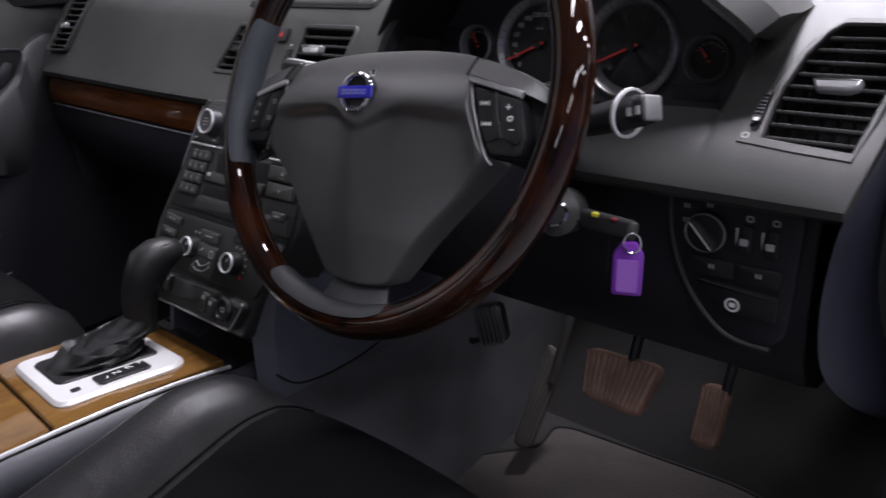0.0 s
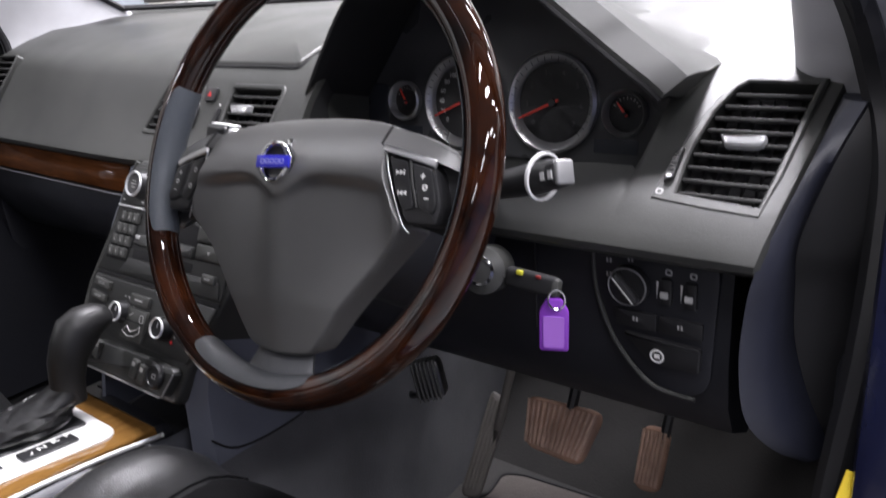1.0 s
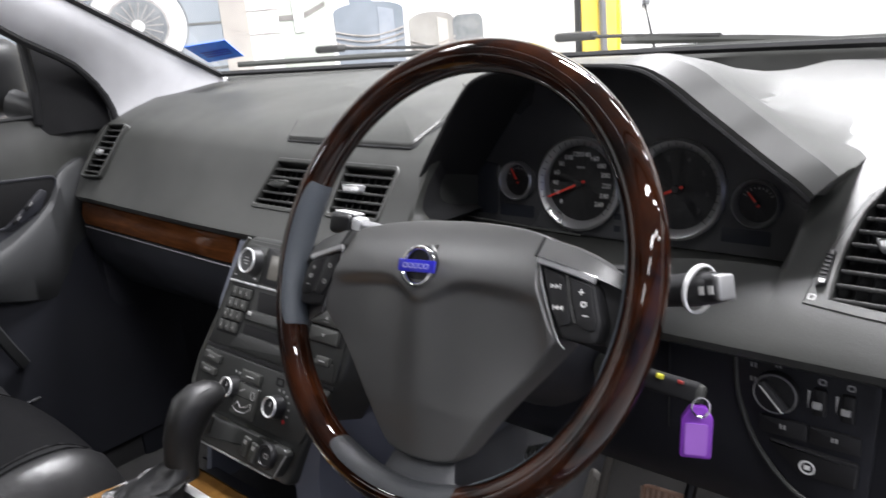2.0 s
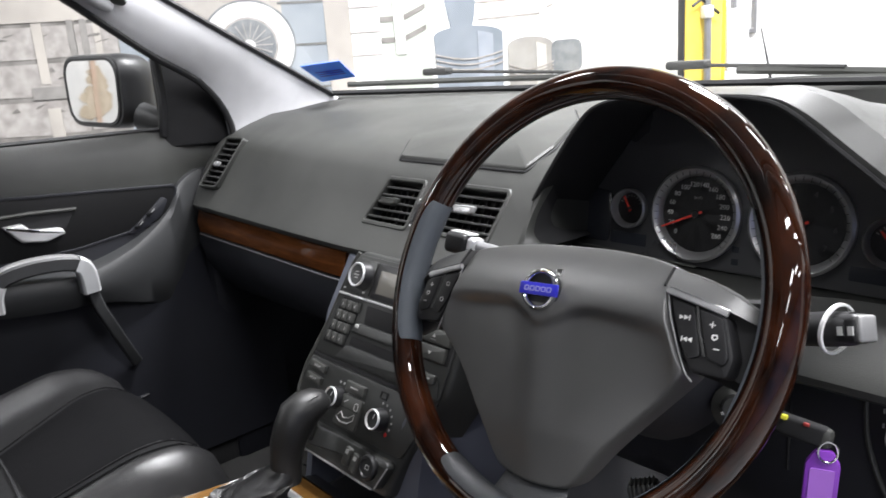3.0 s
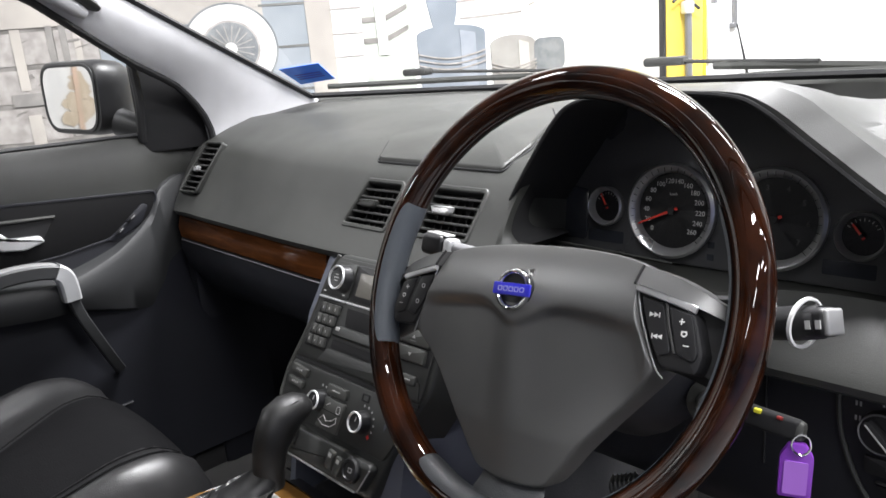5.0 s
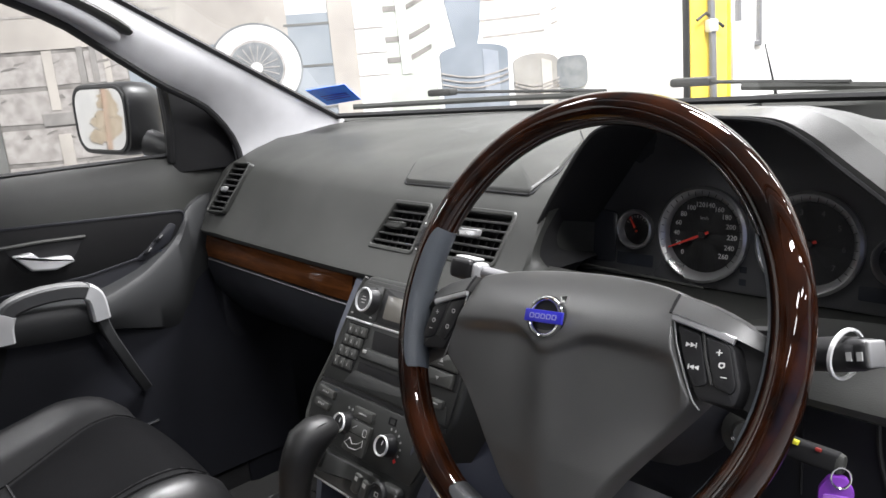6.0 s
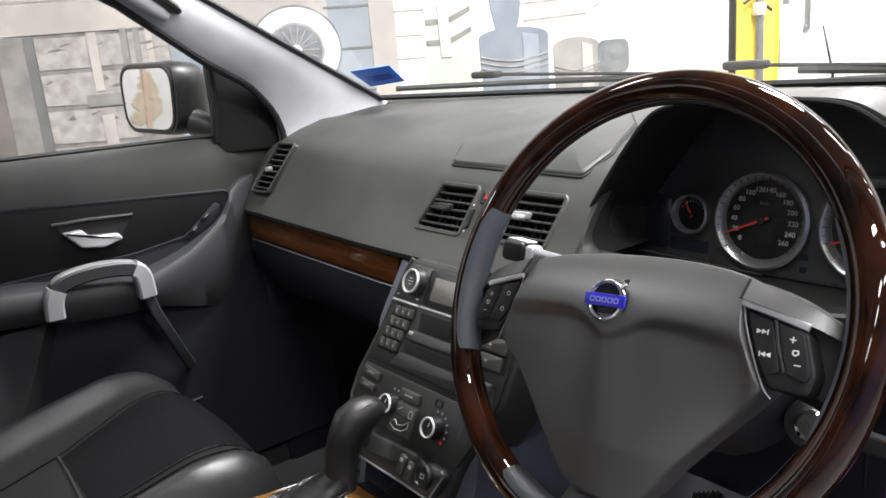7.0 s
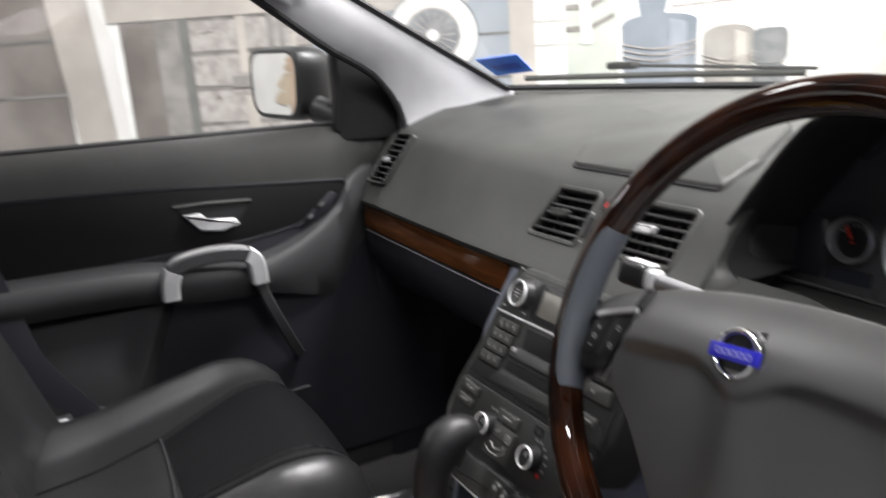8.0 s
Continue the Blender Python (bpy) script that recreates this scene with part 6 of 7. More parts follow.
def seat(cx, front, label, lift=0.0, taper=0.0):
    """taper draws the door-side seam in towards the back."""
    ob = thing("front_seat", label, "car seat", pose(cx, front, lift), group="front seats")

    def panel(y):
        front_in = 0.012 * max(0.0, (y + 0.12) / 0.12) ** 2
        return -0.117 + front_in + taper * max(0.0, min(1.0, (-0.03 - y) / 0.205)), 0.153 - front_in

    def top(x, y):
        u = abs(x) / 0.25
        bol = 0.030 * (1 / (1 + math.exp(-(abs(x) - 0.172) / 0.014)))
        edge = -0.26 * max(0.0, (u - 0.80) / 0.25) ** 2.2
        f = max(0.0, (y + 0.13) / 0.13)
        roll = -0.085 * (1 - math.sqrt(max(0.0, 1 - min(1.0, f) ** 2)))
        dip = 0.016 * max(0.0, 1 - (x / 0.17) ** 2) * (1 - max(0.0, min(1.0, (-y - 0.1) / 0.25))) - 0.20 * max(0.0, -y - 0.06) + 0.1 * max(0.0, -y - 0.32)
        return 0.756 + bol * (1 - 0.6 * min(1.0, f)) + edge * 0.35 + roll + dip
    bm = B()
    rows = []
    xs = [-0.262 + 0.524 * i / 40 for i in range(41)]
    for j in range(31):
        y = -0.52 + 0.52 * j / 30 if j < 30 else 0.0
        round_x = 1.0 - 0.10 * max(0.0, (y + 0.12) / 0.12) ** 2
        rows.append([(x * round_x, y, top(x, y)) for x in xs] + [(0.258 * round_x, y, 0.62), (0.24 * round_x, y, 0.53), (-0.24 * round_x, y, 0.53), (-0.258 * round_x, y, 0.62)])
    loft(bm, rows)
    cu = part("cushion", bm, M_LEATHER, ob, "black leather seat cushion", sharp=60)
    bm = B()
    rows = []
    for j in range(31):
        y = -0.236 + 0.233 * j / 30
        a, b = panel(y)
        rows.append([(a + (b - a) * i / 24, y, top(a + (b - a) * i / 24, y) + 0.0025 - 0.004 * (abs(i - 12) / 12) ** 8) for i in range(25)])
    loft(bm, rows, closed=False)
    part("centre_panel", bm, M_LEATHER2, cu, "matt black perforated centre panel", sharp=60, toward=(0, 0, 3))
    a, b = panel(-0.238)
    pts = [(a + (b + 0.02 - a) * i / 20, -0.238 - 0.012 * (i / 20) ** 2, top(a + (b - a) * i / 20, -0.238) + 0.0012) for i in range(21)]
    part("cross_seam", tube(B(), pts, 0.0022, 6), M_MATT, cu)
    for s in (-1, 1):
        for off in ((0.0,) if s < 0 else (0.0, 0.046)):
            pts = [((panel(y)[0] - 0.002) if s < 0 else (panel(y)[1] + 0.002 + off * (1 - 0.3 * max(0.0, (y + 0.12) / 0.12) ** 2)), y) for y in [-0.5 + 0.02 * i for i in range(25)]]
            pts = [(x, y, top(x, y) + 0.0012) for x, y in pts]
            part("seam", tube(B(), pts, 0.0012, 6), M_LEATHER2, cu)
    bm = B()
    rows = []
    for j in range(21):
        t = j / 20
        zz = 0.66 + 0.62 * t
        y = -0.40 - 0.17 * t - 0.05 * t * t
        w = 0.255 - 0.03 * t - 0.03 * max(0.0, t - 0.8) * 5
        th = 0.10 - 0.03 * t
        ring = []
        for i in range(21):
            u = i / 10 - 1
            bol = 0.05 * (1 / (1 + math.exp(-(abs(u) - 0.72) / 0.05)))
            ring.append((w * u, y + bol - 0.04 * max(0.0, abs(u) - 0.9) * 8 - 0.09 * max(0.0, t - 0.93) * 7, zz))
        ring += [(w * 0.96, y - th, zz), (-w * 0.96, y - th, zz)]
        rows.append(ring)
    loft(bm, rows)
    part("backrest", bm, M_LEATHER, ob, "black leather backrest", sharp=60)
    bm = B()
    box(bm, pose(0, -0.665, 1.42, 8, 0, 0), 0.26, 0.09, 0.17, 0.035, 4)
    part("headrest", bm, M_LEATHER, ob)
    part("base", box(B(), pose(0, -0.27, 0.46), 0.40, 0.42, 0.14, 0.02), M_DARK, ob)
    for s in (-1, 1):
        part("rail", box(B(), pose(s * 0.19, -0.2, 0.40), 0.03, 0.5, 0.03, 0.006), M_DARK, ob)
    return ob


seat(-0.762, -0.055, "black leather front passenger seat with side bolsters", taper=0.068)
seat(-0.014, 0.008, "black leather driver seat with worn side bolsters", lift=-0.016)

# ---------------- passenger door ----------------
door = thing("passenger_door", "grey trimmed passenger door with silver handles, closed", "car door")
DM = Matrix(((0, 0, 1, -1.128), (1, 0, 0, 0), (0, 1, 0, 0), (0, 0, 0, 1)))  # x forward, y up, z towards the cabin
bm = B()
rows = []



def door_in(y):
    """How far the door's front end draws away from the cabin, beside the dashboard's end."""
    k = max(0.0, min(1.0, (y - 0.13) / 0.10))
    return -0.034 * k * k * (3 - 2 * k)


for y in [-0.80 + 0.046 * i for i in range(26)]:
    zb = 1.140 - 0.012 * (y + 0.2)
    f = door_in(y)
    rows.append([(-1.165 + f, y, zb), (-1.152 + f, y, zb + 0.003), (-1.143 + f, y, zb - 0.006), (-1.130 + f, y, 1.095), (-1.127 + f, y, 1.05), (-1.128 + f, y, 0.99), (-1.127 + f, y, 0.958), (-1.23, y, 0.958), (-1.23, y, 1.1)])
loft(bm, rows)
part("upper_trim", bm, M_PAD, door)
bm = B()
loft(bm, [[(-1.1265 + door_in(y), y, 0.956), (-1.125 + door_in(y), y, 0.92), (-1.124 + door_in(y), y, 0.84), (-1.127, y, 0.72), (-1.12, y, 0.55), (-1.12, y, 0.44), (-1.23, y, 0.42), (-1.23, y, 0.956)] for y in [-0.80 + 0.046 * i for i in range(26)]])
part("lower_trim", bm, M_LOWER, door)
inset_poly = rounded([(-0.78, 1.085), (-0.243, 1.058), (0.161, 1.026), (0.146, 0.985), (0.118, 0.958), (-0.044, 0.937), (-0.30, 0.932), (-0.78, 0.93)], 0.015, 4)
part("inset_panel", prism(B(), inset_poly, DM @ pose(0, 0, -0.003), 0.006, 0.002), M_INSET, door, "black inset panel")
part("inset_rim", tube(B(), [DM @ Vector((x, y, 0.002)) for x, y in inset_poly], 0.003, 6, closed=True), M_LOWER, door)
# window lever in its trapezoid bowl
hp = [(-0.178, 1.022), (-0.039, 1.014), (-0.065, 0.975), (-0.10, 0.963), (-0.150, 0.965)]
b = part("handle_bowl", prism(B(), rounded(hp, 0.012), DM @ pose(0, 0, 0.002), 0.002, 0.001), M_MATT, door)
part("upper_rim", tube(B(), [DM @ Vector(p) for p in ((-0.180, 1.020, 0.005), (-0.12, 1.020, 0.008), (-0.038, 1.0135, 0.005))], 0.0032, 8), M_BUTTON, b)
part("lever", prism(B(), rounded([(-0.166, 1.003), (-0.134, 1.004), (-0.122, 0.990), (-0.071, 0.985), (-0.065, 0.973), (-0.10, 0.964), (-0.140, 0.971)], 0.004, 4), DM @ pose(0, 0, 0.004), 0.014, 0.004, 3), M_SILVER, b, "silver door lever")
b = part("window_switch_pad", prism(B(), rounded([(0.045, 0.948), (0.075, 0.968), (0.125, 1.008), (0.138, 1.0), (0.118, 0.968), (0.06, 0.942)], 0.006), DM @ pose(0, 0, 0.002), 0.004, 0.002), M_LOWER, door)
for x0, y0 in ((0.098, 0.983), (0.072, 0.962)):
    part("switch", box(B(), DM @ pose(x0, y0, 0.0075, 0, 0, 38), 0.020, 0.008, 0.005, 0.002), M_DARK, b)
    part("switch_edge", box(B(), DM @ pose(x0 + 0.003, y0 + 0.001, 0.0103, 0, 0, 38), 0.010, 0.0025, 0.0012, 0.0005), M_EDGE, b)
# arm rest and grab handle
bm = B()
rows = []
for p in smooth_line([(-1.065, -0.80, 0.938), (-1.062, -0.5, 0.936), (-1.060, -0.28, 0.930), (-1.062, -0.18, 0.914), (-1.072, -0.06, 0.902), (-1.090, 0.03, 0.922), (-1.105, 0.09, 0.950), (-1.114, 0.135, 0.985), (-1.122, 0.165, 1.03), (-1.142, 0.21, 1.05), (-1.165, 0.27, 1.06)], 5):
    y, xi, zt = p.y, p.x, p.z
    drop = 0.11 * max(0.0, min(1.0, (y + 0.05) / 0.17)) ** 1.3
    rows.append([(-1.17, y, zt + 0.004), (xi - 0.022, y, zt + 0.001), (xi - 0.007, y, zt - 0.006), (xi, y, zt - 0.02), (xi - 0.002, y, zt - 0.046 - 0.5 * drop), (xi - 0.016, y, zt - 0.066 - drop), (min(xi - 0.02, -1.135), y, zt - 0.074 - 1.1 * drop)])
loft(bm, rows)
part("arm_rest", bm, M_DOOR, door, "charcoal arm rest")
line = smooth_line([(-1.062, -0.216, 0.868), (-1.058, -0.213, 0.902), (-1.056, -0.196, 0.926), (-1.055, -0.145, 0.935), (-1.055, -0.088, 0.930), (-1.057, -0.062, 0.914), (-1.062, -0.056, 0.868)], 5)


def strap(pts, w, h, lift=0.0):
    """A flat bar with rounded edges along a line in the door's plane: w towards the cabin, h across."""
    rings = []
    for i, p in enumerate(pts):
        d = (pts[min(i + 1, len(pts) - 1)] - pts[max(i - 1, 0)]).normalized()
        n = Vector((1, 0, 0))
        u = d.cross(n).normalized()
        b = 0.25
        q = [(-1 + b, -1), (1 - b, -1), (1, -1 + b), (1, 1 - b), (1 - b, 1), (-1 + b, 1), (-1, 1 - b), (-1, -1 + b)]
        rings.append([p + n * (lift + w / 2 * x) + u * (h / 2 * y) for x, y in q])
    return loft(B(), rings)


gh = part("grab_handle", strap(line, 0.03, 0.026), M_DOOR, door, "grab handle with satin silver clasps")
part("clasp", strap(line[:9], 0.033, 0.031, 0.001), M_SILVER, gh)
part("clasp", strap(line[-9:], 0.033, 0.031, 0.001), M_SILVER, gh)
part("bright_top", strap([p + Vector((-0.004, 0, 0.006)) for p in line[8:-8]], 0.026, 0.018), M_EDGE, gh)
bm = B()
loft(bm, [[(-1.125, y + 0.0, 0.862), (xi, y, 0.852), (xi + 0.004, y - 0.45 * k * 0.13, 0.72), (xi + 0.005, y - 0.45 * k * 0.26, 0.6), (-1.125, y - 0.45 * k * 0.30, 0.5)] for y, xi, k in ((-0.80, -1.098, 0.0), (-0.30, -1.092, 1.0), (-0.225, -1.094, 1.0), (-0.200, -1.120, 1.0))])
part("rear_pad", bm, M_DOOR, door, "charcoal padded door panel")
pull = smooth_line([(-1.064, -0.056, 0.878), (-1.066, -0.046, 0.835), (-1.074, -0.028, 0.790), (-1.090, -0.006, 0.740), (-1.112, 0.018, 0.690)], 5)
part("handle_strut", strap(pull, 0.022, 0.020), M_DOOR, door)
part("pocket_lip", tube(B(), [(-1.112, -0.5, 0.610), (-1.110, -0.15, 0.610), (-1.114, 0.03, 0.612)], 0.0035, 6), M_LOWER, door)
# window glass, seal, mirror triangle
bm = B()
wz = lambda y: 1.140 - 0.012 * (y + 0.2)
loft(bm, [[(-1.158, y, wz(y)), (-1.10, y - 0.0, wz(y) + 0.12), (-1.02, y, wz(y) + 0.30), (-0.96, y, 1.56)] for y in (-0.80, -0.4, 0.0, 0.17)], closed=False)
gl = part("window_pane", bm, M_GLASS, door, "clear side window", toward=(XC, -0.4, 1.2))
gl.visible_shadow = False
part("belt_seal", tube(B(), [(-1.153, y, wz(y) + 0.003) for y in (-0.80, -0.3, 0.0, 0.19)], 0.0055, 6), M_SEAL, door)
bm = B()
tri = [(0.160, 1.100), (0.345, 1.095), (0.340, 1.16), (0.31, 1.215), (0.265, 1.262), (0.160, 1.325)]
prism(bm, rounded(tri, 0.012), DM @ pose(0, 0, -0.034), 0.016, 0.005)
part("mirror_sail", bm, M_MATT, door, "black mirror triangle")
part("sail_post", tube(B(), [(-1.148, 0.160, 1.125), (-1.135, 0.163, 1.20), (-1.11, 0.15, 1.315)], 0.009, 8), M_SEAL, door)

mirror = thing("door_mirror", "black door mirror on the passenger side", "mirror")
mm = frame_of((-1.327, 0.105, 1.220), (0.98, 0.19, -0.02), (0.0, 0.03, 1))
shape = rounded([(-0.112, -0.073), (0.108, -0.076), (0.116, 0.074), (-0.118, 0.076)], 0.05, 7)
bm = B()
loft(bm, [[mm @ Vector((x * s, y * s, h)) for x, y in shape] for s, h in ((0.92, 0.012), (0.98, 0.010), (1.02, 0.0), (1.03, -0.02), (0.98, -0.055), (0.8, -0.085), (0.45, -0.10))])
part("housing", bm, M_DARK, mirror)
part("glass", prism(B(), [(x * 0.87, y * 0.86) for x, y in shape], mm @ pose(0, 0, 0.0122), 0.001), M_MIRROR, mirror, "mirror glass")
part("glass_edge", ring_prism(B(), [(x * 0.93, y * 0.93) for x, y in shape], [(x * 0.86, y * 0.85) for x, y in shape], mm @ pose(0, 0, 0.0115), 0.003, 0.001), M_SEAL, mirror)
part("arm", tube(B(), [(-1.235, 0.155, 1.165), (-1.2, 0.18, 1.15), (-1.165, 0.2, 1.14)], [0.03, 0.024, 0.026], 12), M_DARK, mirror)
# belt hanging behind the seat
belt = thing("seat_belt", "grey seat belt on the door pillar", "seat belt")
line = smooth_line([(-1.075, -0.50, 1.02), (-1.070, -0.474, 0.905), (-1.060, -0.447, 0.80), (-1.050, -0.385, 0.70), (-1.045, -0.36, 0.66)], 5)
part("webbing", strap(line, 0.003, 0.045), M_LOWER, belt)
part("anchor", box(B(), frame_of((-1.046, -0.372, 0.690), (0, 0.55, -0.83), (1, 0, 0)), 0.010, 0.006, 0.046, 0.002), M_STEEL, belt)
buckle = thing("belt_buckle", "black belt buckle with bright edges beside the seat", "buckle")
part("body", box(B(), pose(-1.040, -0.44, 0.690, 0, 20, 0), 0.03, 0.07, 0.035, 0.006), M_DARK, buckle)
for dz in (0.0, 0.018):
    part("bright_edge", box(B(), pose(-1.024, -0.44, 0.690 + dz, 0, 20, 0), 0.004, 0.055, 0.005, 0.001), M_SILVER, buckle)

# ---------------- mural and lift in front of the car ----------------


def paint(name, colour, second, scale=3.0):
    return mat(name, colour, 0.8, second=second, scale=scale, mix=0.8, grain=0.3, grain_scale=60)


M_PL2 = paint("painted_blue_grey_plank", (0.30, 0.325, 0.35), (0.21, 0.235, 0.26))
M_PLDARK = paint("painted_shadow_grey", (0.12, 0.12, 0.115), (0.2, 0.2, 0.19))
M_HUBC = paint("painted_hub_grey", (0.22, 0.23, 0.235), (0.13, 0.14, 0.15), 14)
M_BARREL = paint("painted_blue_barrel", (0.155, 0.18, 0.21), (0.25, 0.275, 0.31))
M_CAN = paint("painted_tan_can", (0.36, 0.345, 0.32), (0.22, 0.21, 0.20))


def mw(u, h, d=0.0):
    """A plane on the painted wall, x to the right, y up, z into the hall."""
    return HALL @ pose(u, WALL - 0.002 - d, h, 90, 0, 0)


mural = thing("wall_mural", "large faded mural of a timber workshop with tyre and barrels", "mural")


def flat(name, poly, material, d=0.0, label=""):
    """One painted field of the mural, lying on the wall."""
    return part(name, prism(B(), poly, mw(0, 0, d), 0.003), material, mural, label)


def field(name, u0, h0, u1, h1, material, d=0.0, lean=0.0):
    return flat(name, [(u0, h0), (u1, h0), (u1 + lean, h1), (u0 + lean, h1)], material, d)


M_BROWN = paint("painted_brown_boards", (0.21, 0.19, 0.175), (0.13, 0.115, 0.105))
M_PALE = paint("painted_pale_beam", (0.46, 0.425, 0.385), (0.33, 0.305, 0.28))
M_STONE = paint("painted_pale_stone", (0.40, 0.375, 0.355), (0.26, 0.24, 0.225), 18)
M_GREEN = paint("painted_green_grey", (0.40, 0.43, 0.38), (0.5, 0.52, 0.47), 5)
M_JOINT = paint("painted_joint_grey", (0.25, 0.235, 0.22), (0.15, 0.14, 0.13), 14)
M_WEATHER = paint("painted_weathered_post", (0.28, 0.265, 0.25), (0.19, 0.18, 0.17), 9)
M_OFFW = paint("painted_off_white", (0.70, 0.69, 0.665), (0.6, 0.59, 0.575))
# timber wall seen through the side window
field("board_field", -3.4, 0.3, -1.93, 2.4, M_BROWN)
for k in range(5):
    field("board_joint", -3.4, 0.62 + 0.28 * k, -1.93, 0.635 + 0.28 * k, M_PLDARK, 0.003)
field("timber_post", -1.86, 0.3, -1.62, 2.4, M_PALE, 0.004, -0.16)
field("bright_post", -1.66, 0.3, -1.585, 2.4, M_OFFW, 0.007, -0.13)
field("shadow_field", -1.60, 0.3, -1.40, 1.53, M_BROWN)
field("weathered_post", -1.42, 0.3, -1.27, 1.53, M_WEATHER, 0.003)
field("post_shade", -1.29, 0.3, -1.245, 1.53, M_PLDARK, 0.005)
rnd = random.Random(4)
for r, (h0, h1) in enumerate(((0.36, 0.56), (0.57, 0.77), (0.78, 0.98), (0.995, 1.165), (1.185, 1.345), (1.365, 1.525))):
    u = -1.245
    while u < -0.62:
        w = rnd.uniform(0.30, 0.48)
        e = min(u + w, -0.6)
        pts = [(u + 0.006, h0 + rnd.uniform(-0.004, 0.004)), ((u + e) / 2, h0 + rnd.uniform(-0.007, 0.007)), (e - 0.005, h0 + rnd.uniform(-0.004, 0.004)),
               (e - 0.005 + rnd.uniform(-0.004, 0.002), h1 - 0.008), ((u + e) / 2, h1 - 0.006 + rnd.uniform(-0.007, 0.005)), (u + 0.006, h1 - 0.008)]
        flat("stone", rounded(pts, 0.006, 2), M_STONE, 0.004)
        for k in range(3):
            su, sh, sw = rnd.uniform(u + 0.02, e - 0.10), rnd.uniform(h0 + 0.02, h1 - 0.04), rnd.uniform(0.03, 0.09)
            flat("crack", [(su, sh), (su + sw, sh + rnd.uniform(0.0, 0.02)), (su + sw * 0.7, sh + rnd.uniform(0.012, 0.022)), (su + 0.2 * sw, sh + 0.010)], M_JOINT, 0.0072)
        u = e
field("stone_ground", -1.25, 0.3, -0.6, 1.54, M_JOINT)
field("slim_post", -0.985, 0.3, -0.925, 1.12, M_PALE, 0.008)
field("slim_post", -0.99, 1.24, -0.945, 1.53, M_PALE, 0.008)
field("dark_rail", -1.04, 1.165, -0.6, 1.225, M_WEATHER, 0.009)
for u in (-0.83, -0.77, -0.71):
    field("rail_post", u, 1.2, u + 0.03, 1.54, M_WEATHER if u < -0.75 else M_PALE, 0.007)
field("pale_beam", -1.75, 1.535, -0.35, 1.86, M_PALE, 0.006)
field("beam_joint", -1.75, 1.69, -0.35, 1.70, M_STONE, 0.0095)
# old car with its white-wall tyre
field("blue_boards", -0.6, 0.3, 0.46, 1.62, M_PL2)
for h in (1.56, 1.345, 1.12):
    field("board_joint", 0.2, h, 0.46, h + 0.012, M_PLDARK, 0.003)
field("cream_wing", -0.62, 1.50, 0.22, 2.3, M_PALE, 0.002)
circ = lambda r, n=48, sy=0.95: [(0.035 + r * math.cos(2 * math.pi * k / n), 1.362 + sy * r * math.sin(2 * math.pi * k / n)) for k in range(n)]
flat("tyre_outline", circ(0.243), M_HUBC, 0.004)
flat("tyre", circ(0.232), M_OFFW, 0.0075)
flat("wheel_rim", circ(0.15), M_STONE, 0.011)
flat("wheel_disc", circ(0.138), M_HUBC, 0.0145)
for k in range(18):
    a = 2 * math.pi * k / 18
    flat("spoke", [(0.035 + 0.03 * math.cos(a - 0.06), 1.362 + 0.03 * math.sin(a - 0.06)), (0.035 + 0.12 * math.cos(a - 0.03), 1.362 + 0.115 * math.sin(a - 0.03)), (0.035 + 0.12 * math.cos(a + 0.03), 1.362 + 0.115 * math.sin(a + 0.03)), (0.035 + 0.03 * math.cos(a + 0.06), 1.362 + 0.03 * math.sin(a + 0.06))], M_STONE, 0.018)
flat("hub_cap", circ(0.032, 24), M_OFFW, 0.021)
field("cream_post", 0.44, 0.3, 0.575, 2.6, M_PALE, 0.004)
field("white_post", 0.575, 0.3, 0.735, 2.6, M_OFFW, 0.004)
for h in (1.0, 1.27, 1.39, 1.52):
    field("post_joint", 0.575, h, 0.735, h + 0.006, M_STONE, 0.0075)
field("mossy_stone", 0.735, 0.3, 1.01, 2.6, M_GREEN, 0.003)
for h in (1.44, 1.33, 1.60):
    flat("stone_joint", [(0.735, h), (0.86, h), (0.99, h + 0.06), (0.99, h + 0.085), (0.86, h + 0.028), (0.735, h + 0.028)], M_JOINT, 0.0065)
field("drain_pipe", 0.815, 1.265, 0.87, 2.6, M_OFFW, 0.01, -0.03)
# a painted bush far along the wall
rnd = random.Random(9)
M_BUSH = paint("painted_tan_bush", (0.56, 0.47, 0.36), (0.42, 0.34, 0.24), 6)
field("pale_field", -7.4, 0.4, -4.6, 2.6, M_OFFW)
for k in range(18):
    a, b = rnd.uniform(-0.42, 0.42), rnd.uniform(0.0, 1.0)
    w = 0.34 * (1.1 - b)
    cu, chh = -6.3 + a * (1.15 - b), 1.08 + 0.45 * b
    flat("bush_clump", [(cu + (0.16 + rnd.uniform(-0.04, 0.06)) * math.cos(q), chh + (0.06 + rnd.uniform(-0.02, 0.02)) * math.sin(q)) for q in [2 * math.pi * i / 9 for i in range(9)]], M_BUSH, 0.004 + 0.0004 * k)
field("bush_stem", -6.36, 0.98, -6.24, 1.75, paint("painted_rust_stem", (0.58, 0.40, 0.30), (0.5, 0.4, 0.3)), 0.016)
# barrels, cans and tyres
field("white_boards", 1.01, 0.3, 1.98, 2.6, M_WALLW, 0.002)
for h, u0, u1 in ((1.425, 1.29, 1.66), (1.515, 1.24, 1.64), (1.62, 1.2, 1.7), (1.47, 1.70, 1.74), (1.545, 1.70, 1.74)):
    flat("board_joint", [(u0, h - 0.006), (u1, h + 0.008), (u1, h + 0.02), (u0, h + 0.006)], M_STONE, 0.0055)
flat("funnel", [(1.08, 1.64), (1.02, 1.9), (1.32, 1.9), (1.27, 1.45), (1.25, 1.38), (1.13, 1.38)], M_BARREL, 0.006)


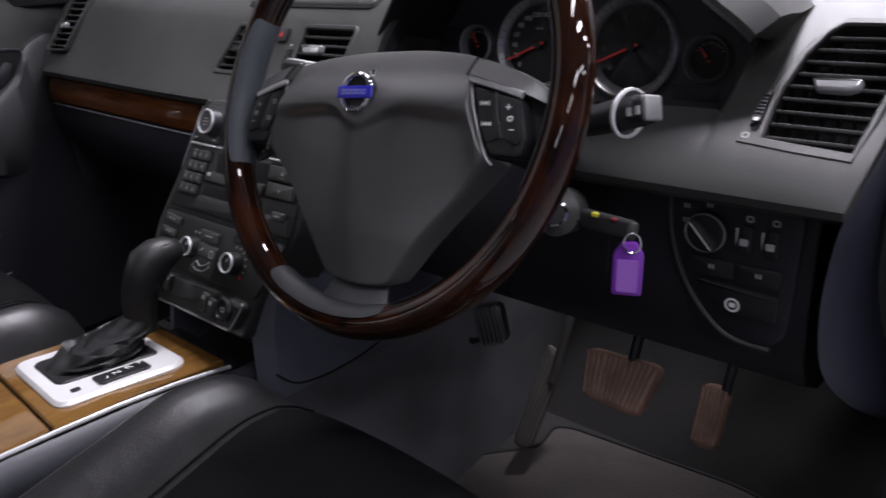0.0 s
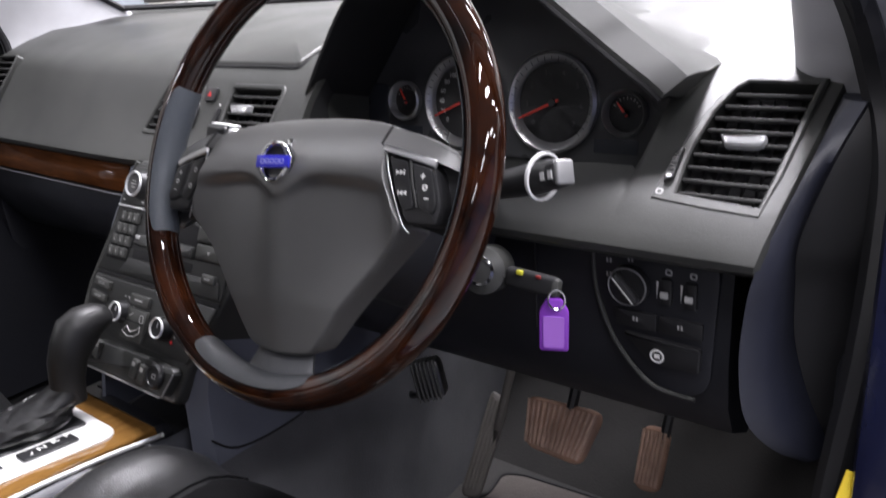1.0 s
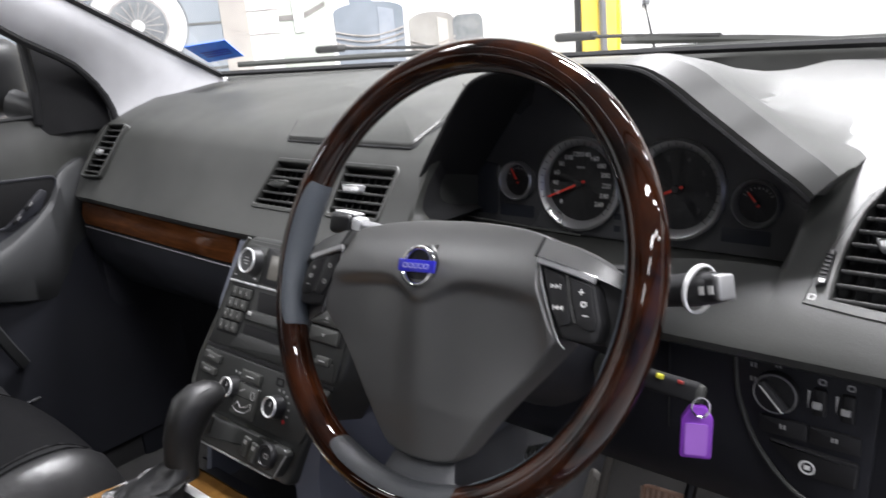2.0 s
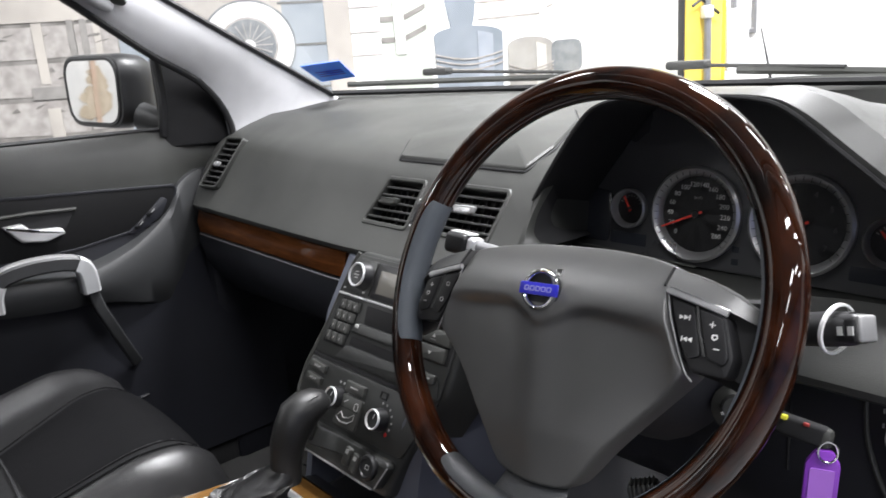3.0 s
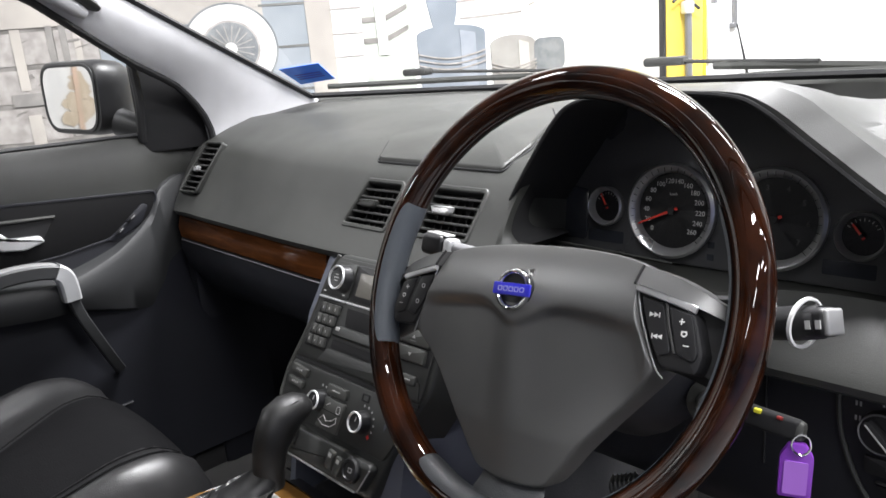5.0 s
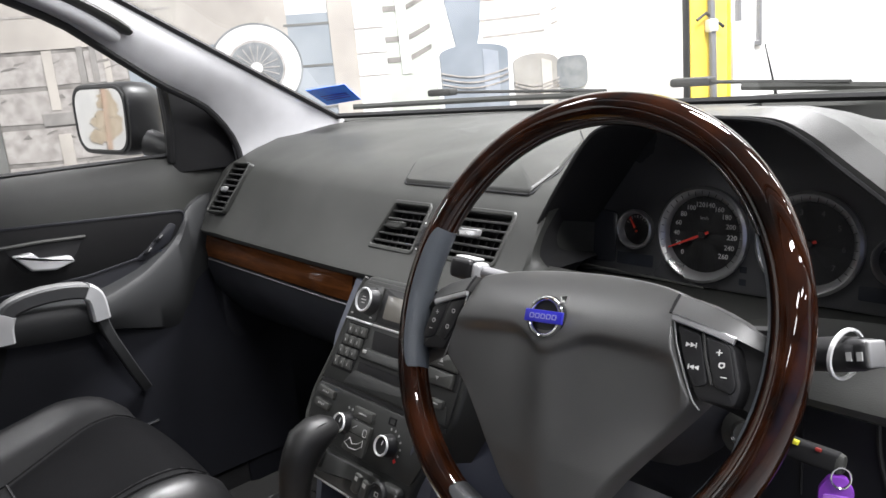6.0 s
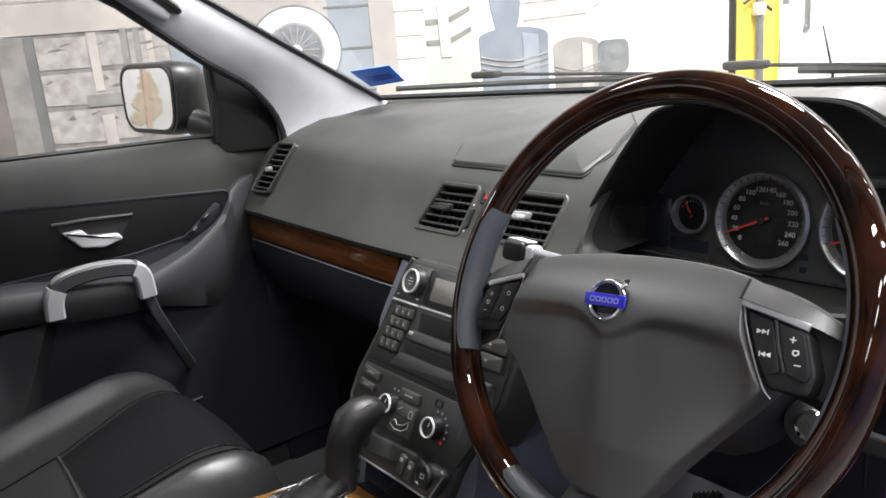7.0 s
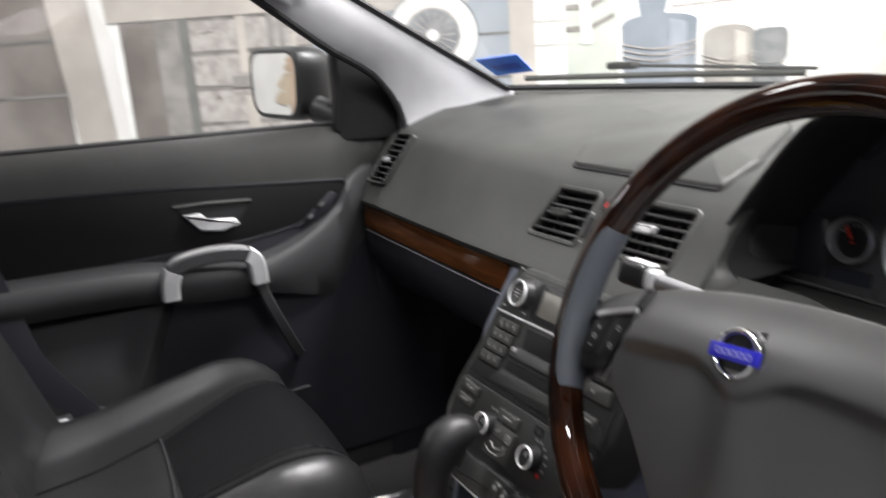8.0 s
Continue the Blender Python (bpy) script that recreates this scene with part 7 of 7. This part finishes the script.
M_BARREL2 = paint("painted_pale_blue", (0.30, 0.325, 0.365), (0.22, 0.245, 0.285), 8)
M_CAN2 = paint("painted_pale_tan", (0.53, 0.51, 0.47), (0.42, 0.4, 0.37), 8)


def barrel(u0, u1, top, material, hoops):
    r = (u1 - u0) / 2
    light = M_BARREL2 if material is M_BARREL else M_CAN2
    arc = [(u0 + r - r * math.cos(math.pi * k / 16), top - 0.05 + 0.05 * math.sin(math.pi * k / 16)) for k in range(17)]
    flat("barrel", [(u0 + 0.03, 0.3)] + arc + [(u1 - 0.03, 0.3)], material, 0.010)
    flat("barrel_light", [(u0 + r * 1.25, 0.3), (u0 + r * 1.25, top - 0.03), (u0 + r * 1.7, top - 0.05), (u0 + r * 1.7, 0.3)], light, 0.0135)
    for h in hoops:
        for k in range(12):
            a0, a1 = u0 + 2 * r * k / 12, u0 + 2 * r * (k + 1) / 12
            f = lambda u: h - 0.035 * math.sin(math.pi * (u - u0) / (2 * r))
            flat("hoop", [(a0, f(a0)), (a1, f(a1)), (a1, f(a1) + 0.008), (a0, f(a0) + 0.008)], M_STONE, 0.017)


barrel(1.03, 1.43, 1.395, M_BARREL, (1.245, 1.215, 1.185))
barrel(1.455, 1.73, 1.315, M_CAN, (1.165, 1.145, 1.125))
for h0, h1 in ((1.10, 1.285), (0.9, 1.095), (0.7, 0.895)):
    flat("tyre_stack", rounded([(1.72, h0), (1.91, h0), (1.91, h1), (1.72, h1)], 0.05, 4), M_HUBC, 0.012)

# ---------------- two-post lift ----------------
lift = thing("vehicle_lift", "yellow steel post of a vehicle lift with hoses", "vehicle lift", HALL @ pose(0, 0, 0))
LV = 3.4
part("column", prism(B(), rounded([(2.105, LV), (2.31, LV), (2.31, LV + 0.05), (2.105, LV + 0.05)], 0.012, 3), pose(0, 0, 0.02), 2.9), M_POST, lift, "yellow painted steel column")
part("side_channel", box(B(), pose(2.098, LV + 0.03, 1.45), 0.012, 0.05, 2.8, 0.004), M_SEAL, lift)
part("edge_rail", box(B(), pose(2.322, LV + 0.03, 1.45), 0.022, 0.05, 2.8, 0.006), M_LABELY, lift)
part("hose", tube(B(), smooth_line([(2.2, LV - 0.03, 2.6), (2.195, LV - 0.03, 1.9), (2.2, LV - 0.03, 1.45), (2.205, LV - 0.03, 1.3), (2.21, LV - 0.03, 0.8)], 6), 0.018, 8), M_STEEL, lift)
part("hose_clamp", box(B(), pose(2.197, LV - 0.035, 1.36), 0.05, 0.05, 0.06, 0.01), M_PLATE, lift)
part("lock_lever", tube(B(), [(2.12, LV - 0.03, 1.39), (2.17, LV - 0.03, 1.42), (2.26, LV - 0.04, 1.35)], 0.008, 6), M_SEAL, lift)
part("control_box", box(B(), pose(2.40, LV + 0.03, 1.22), 0.12, 0.06, 0.30, 0.008), M_LABELW, lift, "white control box")
part("base_plate", box(B(), pose(2.2, LV + 0.1, 0.012), 0.5, 0.5, 0.024, 0.004), M_POST, lift)
wf = thing("wall_frame", "grey metal frame hanging on the white wall", "frame", mw(2.98, 1.62, 0.0))
part("frame", ring_prism(B(), rect(0.17, 0.75, 0.01), rect(0.11, 0.69, 0.006), pose(0, 0, 0), 0.03, 0.006), M_STEEL, wf)
part("panel", prism(B(), rect(0.11, 0.69), pose(0, 0, 0.004), 0.004), M_WALLW, wf)
ant = thing("radio_antenna", "thin black radio antenna on the bonnet", "antenna")
part("mast", tube(B(), [(-0.293, 1.0, 1.135), (-0.297, 1.0, 1.17), (-0.317, 1.0, 1.253)], [0.004, 0.0025, 0.0012], 6), M_SEAL, ant)
